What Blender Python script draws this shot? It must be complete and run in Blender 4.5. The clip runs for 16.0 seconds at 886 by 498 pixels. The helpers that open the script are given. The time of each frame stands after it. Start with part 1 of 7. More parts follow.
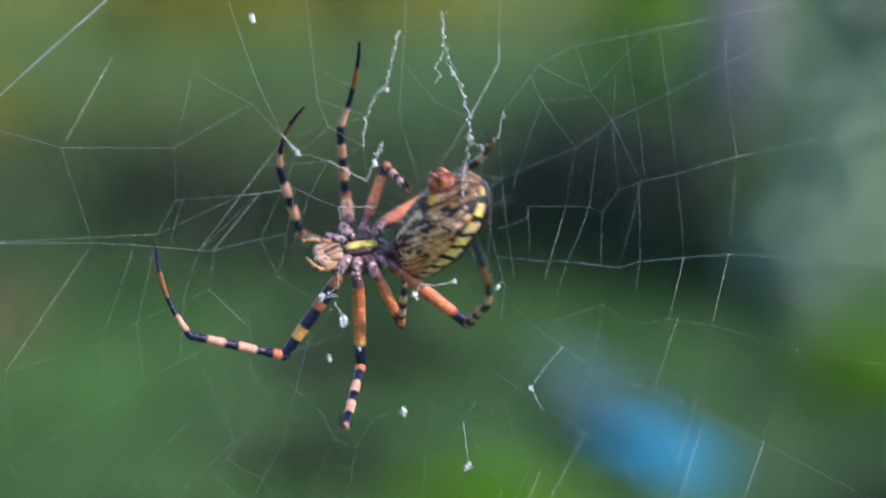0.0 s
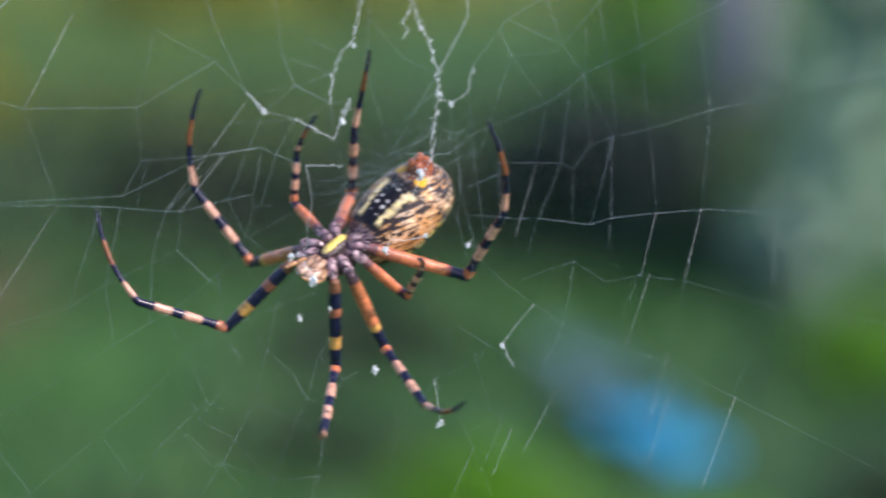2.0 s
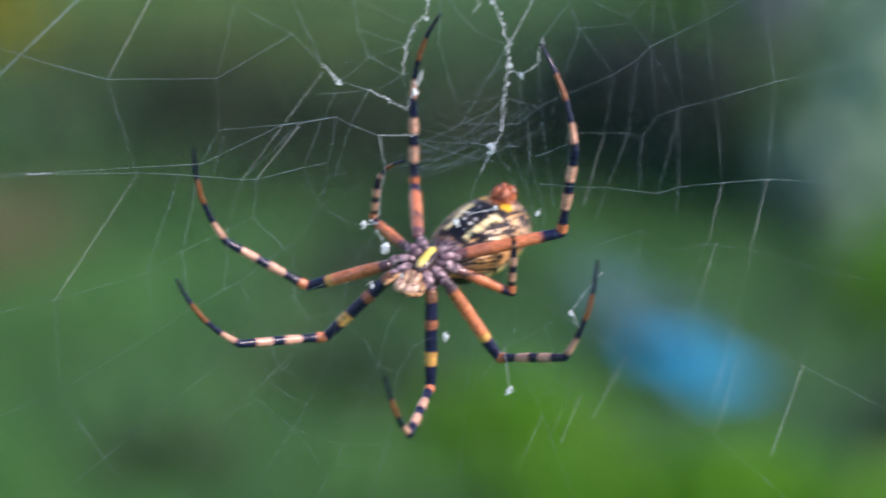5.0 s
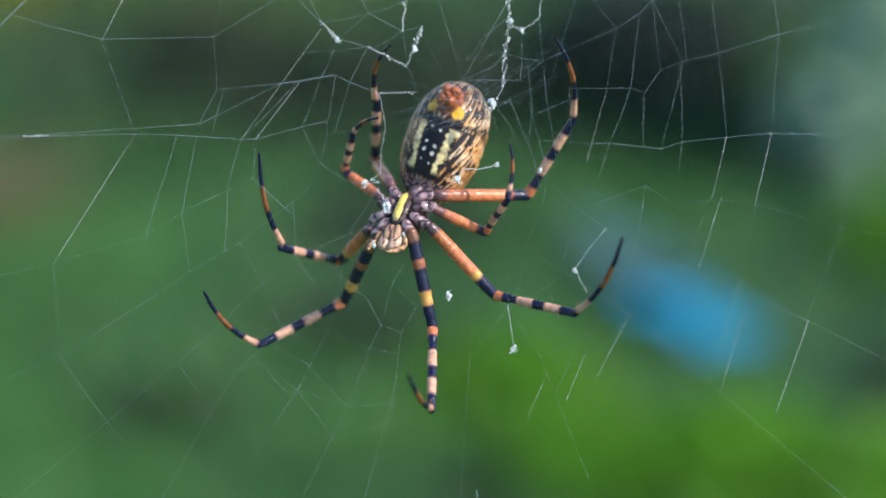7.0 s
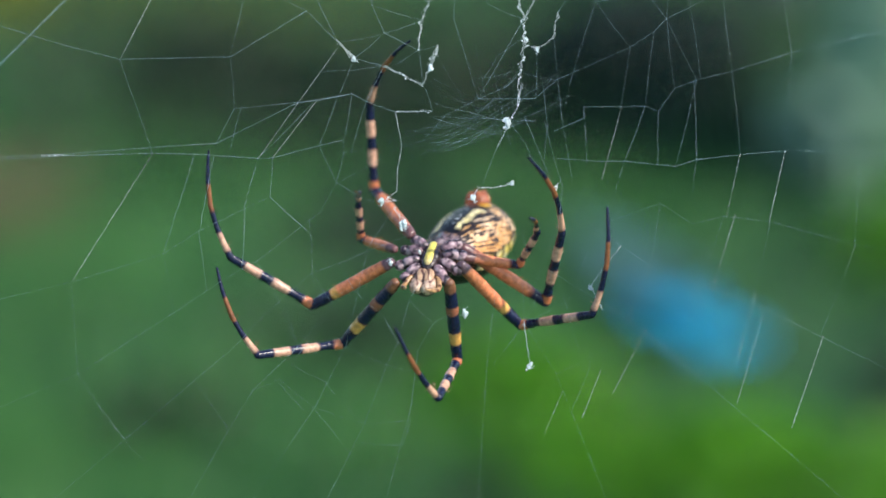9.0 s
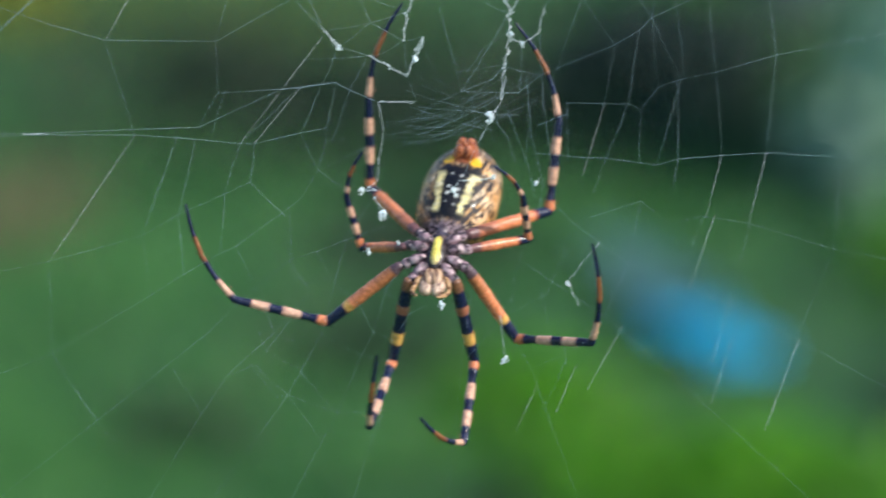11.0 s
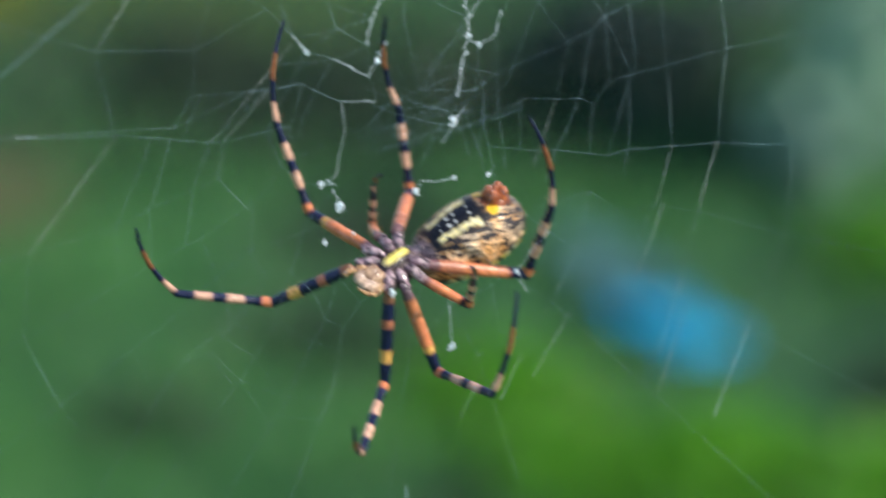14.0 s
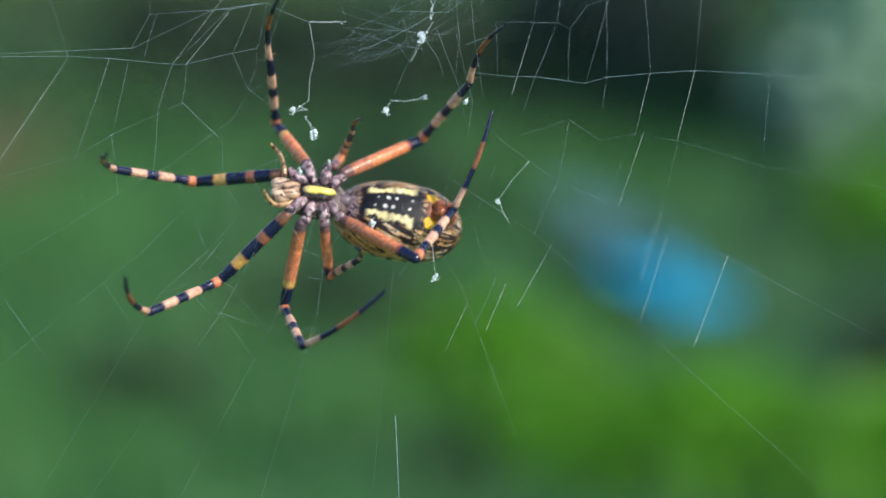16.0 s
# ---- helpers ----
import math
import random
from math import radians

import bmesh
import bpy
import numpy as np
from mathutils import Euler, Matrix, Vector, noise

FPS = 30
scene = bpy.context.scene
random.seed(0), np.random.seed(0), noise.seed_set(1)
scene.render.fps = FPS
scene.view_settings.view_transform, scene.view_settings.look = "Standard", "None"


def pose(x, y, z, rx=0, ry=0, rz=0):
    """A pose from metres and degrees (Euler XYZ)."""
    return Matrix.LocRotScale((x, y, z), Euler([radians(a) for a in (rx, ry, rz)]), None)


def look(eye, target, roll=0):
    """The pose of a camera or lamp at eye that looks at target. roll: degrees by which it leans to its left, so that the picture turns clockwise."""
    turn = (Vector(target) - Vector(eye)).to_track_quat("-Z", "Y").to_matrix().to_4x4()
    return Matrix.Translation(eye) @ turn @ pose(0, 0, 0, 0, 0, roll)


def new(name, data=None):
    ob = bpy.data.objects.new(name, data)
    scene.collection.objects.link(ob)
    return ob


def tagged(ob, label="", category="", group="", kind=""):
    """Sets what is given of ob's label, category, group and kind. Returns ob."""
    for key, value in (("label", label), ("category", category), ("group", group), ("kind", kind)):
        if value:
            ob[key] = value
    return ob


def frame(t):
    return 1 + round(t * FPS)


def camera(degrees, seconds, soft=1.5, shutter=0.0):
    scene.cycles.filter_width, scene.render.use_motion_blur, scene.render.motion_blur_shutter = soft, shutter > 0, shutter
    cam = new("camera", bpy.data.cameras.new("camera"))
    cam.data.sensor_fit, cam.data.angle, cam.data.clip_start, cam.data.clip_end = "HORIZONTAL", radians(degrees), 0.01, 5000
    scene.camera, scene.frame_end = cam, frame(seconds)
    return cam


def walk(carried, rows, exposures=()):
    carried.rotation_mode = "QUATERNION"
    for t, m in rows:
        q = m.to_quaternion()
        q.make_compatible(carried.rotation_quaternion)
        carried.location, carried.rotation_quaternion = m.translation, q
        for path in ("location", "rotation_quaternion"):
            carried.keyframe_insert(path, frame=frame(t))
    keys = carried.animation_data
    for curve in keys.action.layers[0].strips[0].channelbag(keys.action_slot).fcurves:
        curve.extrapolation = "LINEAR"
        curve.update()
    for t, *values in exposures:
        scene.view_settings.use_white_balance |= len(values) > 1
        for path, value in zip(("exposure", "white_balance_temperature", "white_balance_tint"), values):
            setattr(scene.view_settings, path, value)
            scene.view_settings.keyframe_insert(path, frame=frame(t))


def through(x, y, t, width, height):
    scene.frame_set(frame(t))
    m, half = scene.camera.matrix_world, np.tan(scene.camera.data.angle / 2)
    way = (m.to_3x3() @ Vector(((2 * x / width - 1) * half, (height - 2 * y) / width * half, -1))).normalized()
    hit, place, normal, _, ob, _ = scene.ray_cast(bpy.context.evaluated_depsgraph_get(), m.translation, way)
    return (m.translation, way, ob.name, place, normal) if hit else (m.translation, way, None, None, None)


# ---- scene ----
# An orb-weaver spider on its torn web, seen close up from below before a garden lawn out of focus.
cam = camera(24, 16.0, soft=1.5, shutter=0.5)
EYE = (0.0, 0.0, 1.0)
cam.data.dof.use_dof = True
cam.data.dof.focus_distance = 0.2275
cam.data.dof.aperture_fstop = 9.0
walk(cam, [
    (0, look(EYE, (0.00187, 0.22523, 0.95000))),
    (0.5, look(EYE, (0.00187, 0.22517, 0.94976))),
    (1, look(EYE, (0.00187, 0.22510, 0.94952))),
    (1.5, look(EYE, (0.00187, 0.22499, 0.94909))),
    (2, look(EYE, (0.00206, 0.22485, 0.94855))),
    (2.5, look(EYE, (0.00156, 0.22475, 0.94819))),
    (3, look(EYE, (0.00106, 0.22467, 0.94789))),
    (3.5, look(EYE, (0.00019, 0.22454, 0.94740))),
    (4, look(EYE, (-0.00056, 0.22426, 0.94638))),
    (4.5, look(EYE, (-0.00131, 0.22352, 0.94360))),
    (5, look(EYE, (-0.00169, 0.22273, 0.94064))),
    (7.5, look(EYE, (-0.00175, 0.22138, 0.93563))),
    (8, look(EYE, (-0.00144, 0.22148, 0.93600))),
    (8.5, look(EYE, (-0.00169, 0.22155, 0.93624))),
    (11, look(EYE, (-0.00394, 0.22193, 0.93769))),
    (11.5, look(EYE, (-0.00431, 0.22203, 0.93805))),
    (12, look(EYE, (-0.00425, 0.22203, 0.93805))),
    (12.5, look(EYE, (-0.00356, 0.22200, 0.93793))),
    (13, look(EYE, (-0.00219, 0.22197, 0.93781))),
    (13.5, look(EYE, (-0.00094, 0.22184, 0.93732))),
    (14, look(EYE, (0.00012, 0.22169, 0.93678))),
    (14.5, look(EYE, (0.00112, 0.22156, 0.93630))),
    (15, look(EYE, (0.00206, 0.22138, 0.93563))),
    (15.5, look(EYE, (0.00250, 0.22111, 0.93461))),
    (16, look(EYE, (0.00075, 0.22051, 0.93237))),
], exposures=[(0, 0.39, 6450, 20), (5.2, 0.39, 6400, 17), (7.3, 0.39, 6290, 5), (11, 0.39, 6270, 0), (15, 0.39, 6290, 0), (16, 0.39, 6400, -1)])

# ---- daylight ----
SUN_UP, SUN_ROUND = 42.0, 116.0
world = bpy.data.worlds.new("daylight")
scene.world = world
world.use_nodes = True
wn = world.node_tree
sky = wn.nodes.new("ShaderNodeTexSky")
sky.sky_type = "NISHITA"
sky.sun_disc = False
sky.sun_elevation, sky.sun_rotation = radians(SUN_UP), radians(SUN_ROUND)
wn.nodes["Background"].inputs["Strength"].default_value = 0.16
wn.links.new(sky.outputs[0], wn.nodes["Background"].inputs["Color"])
sun = new("sun", bpy.data.lights.new("sun", "SUN"))
sun.data.energy, sun.data.angle, sun.data.color = 4.2, radians(0.6), (1.0, 0.87, 0.76)
a, e = radians(SUN_ROUND), radians(SUN_UP)
sun.matrix_world = look((0, 0, 0), (-math.sin(a) * math.cos(e), -math.cos(a) * math.cos(e), -math.sin(e)))
sun.location = (2, -2, 4)

# ---- helpers of the scene ----
MM = 0.001
LENGTHS = {1: (10.73, 10.65, 10.90), 2: (10.60, 10.70, 12.00), 3: (7.00, 6.30, 5.80), 4: (11.60, 10.40, 12.00)}


def mm(x, y, z, rx=0, ry=0, rz=0):
    return pose(x * MM, y * MM, z * MM, rx, ry, rz)


def part(name, bm, material, parent=None, label="", scale=MM, smooth=True):
    """Links a bmesh, built in millimetres, as one mesh object."""
    me = bpy.data.meshes.new(name)
    if scale != 1:
        bmesh.ops.scale(bm, vec=(scale,) * 3, verts=bm.verts)
    for f in bm.faces:
        f.smooth = smooth
    bm.to_mesh(me)
    bm.free()
    me.materials.append(material)
    ob = new(name, me)
    if parent:
        ob.parent = parent
    return tagged(ob, label)


def tint(bm, colour):
    """Gives each corner the colour of its place."""
    layer = bm.verts.layers.float_color.new("Col")
    for v in bm.verts:
        v[layer] = (*colour(v.co), 1.0)


def mix(a, b, k):
    k = max(0.0, min(1.0, k))
    return tuple(p + (q - p) * k for p, q in zip(a, b))


def step(a, b, x):
    k = max(0.0, min(1.0, (x - a) / (b - a)))
    return k * k * (3 - 2 * k)


def tube(bm, spine, sides=12):
    """A closed tube through (point, radius) pairs. Radius may be a pair for a flattened section."""
    pts = [Vector(p) for p, r in spine]
    rings, x = [], None
    for i, (p, r) in enumerate(spine):
        z = (pts[min(i + 1, len(pts) - 1)] - pts[max(i - 1, 0)]).normalized()
        if x is None:
            x = z.orthogonal()
            if abs(z.z) < 0.9:
                x = Vector((0, 0, 1))
        x = (x - z * x.dot(z)).normalized()
        y = z.cross(x)
        rx, ry = r if isinstance(r, tuple) else (r, r)
        rings.append([bm.verts.new(pts[i] + x * rx * math.cos(6.28319 * k / sides) + y * ry * math.sin(6.28319 * k / sides)) for k in range(sides)])
    for a, b in zip(rings, rings[1:]):
        for k in range(sides):
            bm.faces.new((a[k], a[(k + 1) % sides], b[(k + 1) % sides], b[k]))
    bm.faces.new(rings[0][::-1])
    bm.faces.new(rings[-1])
    return rings


def egg(bm, centre, size, turn=None, rings=14, sides=20):
    """An ellipsoid with half axes size."""
    m = Matrix.Translation(centre) @ (turn or Matrix()) @ Matrix.Diagonal((*size, 1))
    return bmesh.ops.create_uvsphere(bm, u_segments=sides, v_segments=rings, radius=1, matrix=m)["verts"]


# ---- materials ----
def nodes_of(name):
    m = bpy.data.materials.new(name)
    m.use_nodes = True
    n = m.node_tree.nodes
    return m, n, m.node_tree.links, n["Principled BSDF"]


def noise_node(n, l, scale, detail=3.0, space="Object"):
    co = n.new("ShaderNodeTexCoord")
    t = n.new("ShaderNodeTexNoise")
    t.inputs["Scale"].default_value, t.inputs["Detail"].default_value = scale, detail
    l.new(co.outputs[space], t.inputs["Vector"])
    return t


def ramp_node(n, l, source, stops):
    r = n.new("ShaderNodeValToRGB")
    el = r.color_ramp.elements
    while len(el) < len(stops):
        el.new(0.5)
    for e, (p, c) in zip(el, stops):
        e.position, e.color = p, (*c, 1)
    l.new(source, r.inputs["Fac"])
    return r


def bump_node(n, l, source, strength, distance, bsdf):
    b = n.new("ShaderNodeBump")
    b.inputs["Strength"].default_value, b.inputs["Distance"].default_value = strength, distance
    l.new(source, b.inputs["Height"])
    l.new(b.outputs[0], bsdf.inputs["Normal"])


def chitin(name, rough, grain, relief, coat=0.0, gloss=0.4):
    """Cuticle in the colours of its corners, with mottling, fine relief and a soft gloss."""
    m, n, l, p = nodes_of(name)
    at = n.new("ShaderNodeAttribute")
    at.attribute_name = "Col"
    big, fine = noise_node(n, l, grain, 4), noise_node(n, l, grain * 5, 2)
    shade = ramp_node(n, l, big.outputs["Fac"], [(0.32, (0.6, 0.58, 0.62)), (0.68, (1.2, 1.2, 1.2))])
    mul = n.new("ShaderNodeMix")
    mul.data_type, mul.blend_type = "RGBA", "MULTIPLY"
    mul.inputs["Factor"].default_value = 1.0
    l.new(at.outputs["Color"], mul.inputs["A"])
    l.new(shade.outputs[0], mul.inputs["B"])
    l.new(mul.outputs["Result"], p.inputs["Base Color"])
    rr = ramp_node(n, l, fine.outputs["Fac"], [(0.3, (rough - 0.08,) * 3), (0.7, (rough + 0.12,) * 3)])
    l.new(rr.outputs[0], p.inputs["Roughness"])
    p.inputs["Specular IOR Level"].default_value = gloss
    p.inputs["Coat Weight"].default_value = coat
    p.inputs["Coat Roughness"].default_value = 0.12
    bump_node(n, l, fine.outputs["Fac"], relief, 0.00008, p)
    return m


def plain(name, stops, scale, rough, relief=0.3, distance=0.002, space="Object"):
    """A mottled surface in a few colours."""
    m, n, l, p = nodes_of(name)
    t = noise_node(n, l, scale, 4, space)
    r = ramp_node(n, l, t.outputs["Fac"], stops)
    l.new(r.outputs[0], p.inputs["Base Color"])
    p.inputs["Roughness"].default_value = rough
    f = noise_node(n, l, scale * 6, 2, space)
    bump_node(n, l, f.outputs["Fac"], relief, distance, p)
    return m


def leafy(name, stops, scale=3.0, through=0.35, single=0.5, patch=0.5):
    """Leaves and blades: varied by piece, glossy, letting some light through."""
    m, n, l, p = nodes_of(name)
    geo = n.new("ShaderNodeNewGeometry")
    t = noise_node(n, l, scale, 2)
    add = n.new("ShaderNodeMath")
    add.operation = "MULTIPLY_ADD"
    l.new(geo.outputs["Random Per Island"], add.inputs[0])
    add.inputs[1].default_value = single
    half = n.new("ShaderNodeMath")
    half.operation = "MULTIPLY"
    half.inputs[1].default_value = patch
    l.new(t.outputs["Fac"], half.inputs[0])
    l.new(half.outputs[0], add.inputs[2])
    r = ramp_node(n, l, add.outputs[0], stops)
    l.new(r.outputs[0], p.inputs["Base Color"])
    p.inputs["Roughness"].default_value = 0.5
    tr = n.new("ShaderNodeBsdfTranslucent")
    l.new(r.outputs[0], tr.inputs["Color"])
    ms = n.new("ShaderNodeMixShader")
    ms.inputs[0].default_value = through
    l.new(p.outputs[0], ms.inputs[1])
    l.new(tr.outputs[0], ms.inputs[2])
    l.new(ms.outputs[0], n["Material Output"].inputs["Surface"])
    return m


def silk(name, colour, rough, gaps=0.0):
    """Bright glossy silk; gaps: how much of its length is too thin to show."""
    m, n, l, p = nodes_of(name)
    t = noise_node(n, l, 900.0, 2)
    r = ramp_node(n, l, t.outputs["Fac"], [(0.3, tuple(c * 0.7 for c in colour)), (0.7, colour)])
    l.new(r.outputs[0], p.inputs["Base Color"])
    p.inputs["Roughness"].default_value = rough
    p.inputs["Specular IOR Level"].default_value = 1.0
    tr = n.new("ShaderNodeBsdfTranslucent")
    l.new(r.outputs[0], tr.inputs["Color"])
    ms = n.new("ShaderNodeMixShader")
    ms.inputs[0].default_value = 0.25
    l.new(p.outputs[0], ms.inputs[1])
    l.new(tr.outputs[0], ms.inputs[2])
    last = ms
    if gaps:
        w = noise_node(n, l, 95.0, 3)
        k = ramp_node(n, l, w.outputs["Fac"], [(0.36, (gaps,) * 3), (0.62, (0.0,) * 3)])
        clear = n.new("ShaderNodeBsdfTransparent")
        last = n.new("ShaderNodeMixShader")
        l.new(k.outputs[0], last.inputs[0])
        l.new(ms.outputs[0], last.inputs[1])
        l.new(clear.outputs[0], last.inputs[2])
    l.new(last.outputs[0], n["Material Output"].inputs["Surface"])
    return m


CUTICLE = chitin("leg_cuticle", 0.22, 1700.0, 0.4, coat=0.1, gloss=0.45)
SKIN = chitin("abdomen_skin", 0.33, 1600.0, 1.0, coat=0.1, gloss=0.3)
SHELL = chitin("body_cuticle", 0.22, 1700.0, 1.0, coat=0.3, gloss=0.5)
# bluish tints: reflected sky light is put into the silk's colour
SILK = silk("silk_thread", (0.66, 0.88, 1.0), 0.18, 0.56)
# whiter silk, for sun glints that are built as threads
GLINT_SILK = silk("glint_silk", (0.92, 0.98, 1.0), 0.15, 0.88)
FLUFF = silk("silk_fluff", (0.84, 0.94, 1.0), 0.4)
GRASS = leafy("grass", [(0.46, (0.028, 0.1, 0.036)), (0.63, (0.055, 0.19, 0.06)), (0.8, (0.12, 0.3, 0.09))], scale=2.4, single=0.25, patch=1.0)
LAWN = plain("lawn_soil", [(0.3, (0.016, 0.05, 0.02)), (0.5, (0.035, 0.11, 0.04)), (0.68, (0.085, 0.17, 0.065))], 2.2, 0.95, 0.8, 0.02)
# near-black leaves: deep shade among the foliage is put into this colour
SHADE_LEAF = leafy("shrub_leaf", [(0.2, (0.006, 0.024, 0.022)), (0.5, (0.01, 0.039, 0.034)), (0.8, (0.016, 0.055, 0.042))], through=0.1)
LIGHT_LEAF = leafy("pale_shrub_leaf", [(0.2, (0.32, 0.5, 0.34)), (0.5, (0.42, 0.61, 0.44)), (0.8, (0.52, 0.7, 0.54))], through=0.25)
# dull green that also carries the shade of flat shrubs and grass strip
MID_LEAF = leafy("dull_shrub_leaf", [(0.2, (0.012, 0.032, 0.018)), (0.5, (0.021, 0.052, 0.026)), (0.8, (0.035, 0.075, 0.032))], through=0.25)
# vivid green leaf, made brighter to carry the light of a lit area
BRIGHT_LEAF = leafy("bright_leaf", [(0.2, (0.08, 0.26, 0.012)), (0.5, (0.13, 0.38, 0.02)), (0.8, (0.2, 0.48, 0.04))], through=0.5)
STRAW = leafy("dry_grass", [(0.2, (0.16, 0.2, 0.03)), (0.5, (0.27, 0.31, 0.05)), (0.8, (0.4, 0.42, 0.08))])
FRESH_LEAF = leafy("fresh_leaf", [(0.2, (0.07, 0.22, 0.05)), (0.5, (0.11, 0.3, 0.08)), (0.8, (0.15, 0.36, 0.1))], through=0.4)
OLIVE = leafy("olive_grass", [(0.2, (0.09, 0.15, 0.02)), (0.5, (0.15, 0.22, 0.035)), (0.8, (0.26, 0.3, 0.06))])
DEAD = leafy("dead_grass", [(0.2, (0.1, 0.085, 0.045)), (0.5, (0.17, 0.15, 0.08)), (0.8, (0.26, 0.22, 0.12))], through=0.15)
FADED = plain("faded_plastic", [(0.3, (0.07, 0.19, 0.22)), (0.7, (0.12, 0.26, 0.29))], 12.0, 0.5, 0.3, 0.004)
BARK = plain("bark", [(0.3, (0.06, 0.05, 0.045)), (0.7, (0.16, 0.14, 0.13))], 14.0, 0.9, 0.8, 0.01)
POST = plain("weathered_wood", [(0.3, (0.1, 0.125, 0.17)), (0.7, (0.17, 0.2, 0.26))], 9.0, 0.85, 0.6, 0.004)
BLUE = plain("blue_plastic", [(0.3, (0.02, 0.42, 0.75)), (0.7, (0.05, 0.56, 0.9))], 12.0, 0.35, 0.3, 0.004)

# ---- the lawn and its surroundings ----
bm = bmesh.new()
N = 90
grid = {}
for i in range(N + 1):
    for j in range(N + 1):
        u, v = 2 * i / N - 1, 2 * j / N - 1
        x, y = 400 * u * abs(u) ** 2, 400 * v * abs(v) ** 2
        near = math.exp(-(x * x + y * y) / 900)
        grid[i, j] = bm.verts.new((x, y, 0.03 * near * noise.noise((x * 0.7, y * 0.7, 0.3))))
for i in range(N):
    for j in range(N):
        bm.faces.new((grid[i, j], grid[i + 1, j], grid[i + 1, j + 1], grid[i, j + 1]))
ground = tagged(part("ground", bm, LAWN, scale=1), "short green lawn that reaches into the distance", "lawn", kind="structure")


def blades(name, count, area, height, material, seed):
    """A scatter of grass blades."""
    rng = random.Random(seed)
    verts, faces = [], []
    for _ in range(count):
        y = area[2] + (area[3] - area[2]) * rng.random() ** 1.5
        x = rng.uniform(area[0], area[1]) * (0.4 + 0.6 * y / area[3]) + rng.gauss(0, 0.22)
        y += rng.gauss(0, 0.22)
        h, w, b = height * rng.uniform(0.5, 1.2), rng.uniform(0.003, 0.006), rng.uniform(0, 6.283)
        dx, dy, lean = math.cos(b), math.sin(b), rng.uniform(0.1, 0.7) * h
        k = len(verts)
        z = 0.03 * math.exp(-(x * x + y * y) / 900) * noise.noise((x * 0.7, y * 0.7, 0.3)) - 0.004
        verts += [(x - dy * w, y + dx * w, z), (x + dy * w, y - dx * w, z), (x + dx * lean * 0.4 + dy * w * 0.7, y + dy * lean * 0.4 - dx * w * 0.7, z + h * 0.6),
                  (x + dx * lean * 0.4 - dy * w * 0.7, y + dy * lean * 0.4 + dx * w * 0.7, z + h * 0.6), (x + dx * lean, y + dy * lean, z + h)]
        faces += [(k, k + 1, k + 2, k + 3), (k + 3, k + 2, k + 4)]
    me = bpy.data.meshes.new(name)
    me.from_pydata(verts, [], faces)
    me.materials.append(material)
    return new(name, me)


tagged(blades("grass", 40000, (-3.4, 3.4, 0.7, 9.5), 0.07, GRASS, 3), "fresh green grass blades of the lawn", "grass", kind="stuff")
# dark strip across the lawn: shade put into the colour of the blades
tagged(blades("shaded_grass", 7000, (-1.3, 1.3, 4.1, 6.6), 0.09, MID_LEAF, 9), "dark green blades in the lawn with shade put into their colour", "ground cover", kind="stuff")
tagged(blades("dry_grass", 1900, (-2.9, -0.3, 5.6, 8.8), 0.1, OLIVE, 12), "olive-green drying grass among the green", "grass", kind="stuff")
tagged(blades("meadow_grass", 9000, (-6, 6, 8.6, 16.0), 0.16, STRAW, 5), "tall yellow-green meadow grass in the sun", "grass", kind="stuff")


tagged(blades("grass", 4600, (-1.6, -0.45, 2.1, 4.5), 0.06, FRESH_LEAF, 21), "patch of lighter green grass in the lawn", "grass", kind="stuff")


def patch(name, x, y, rx, ry, count, height, material, seed):
    """A spot of short stalks, denser towards its middle."""
    rng = random.Random(seed)
    verts, faces = [], []
    for _ in range(count):
        b, r = rng.uniform(0, 6.283), rng.random() ** 0.6
        px, py = x + rx * r * math.cos(b), y + ry * r * math.sin(b)
        h, w, a = height * rng.uniform(0.4, 1.1), rng.uniform(0.002, 0.005), rng.uniform(0, 6.283)
        dx, dy, lean = math.cos(a), math.sin(a), rng.uniform(0.2, 0.9) * h
        k = len(verts)
        verts += [(px - dy * w, py + dx * w, -0.01), (px + dy * w, py - dx * w, -0.01), (px + dx * lean, py + dy * lean, h)]
        faces.append((k, k + 1, k + 2))
    me = bpy.data.meshes.new(name)
    me.from_pydata(verts, [], faces)
    me.materials.append(material)
    return new(name, me)


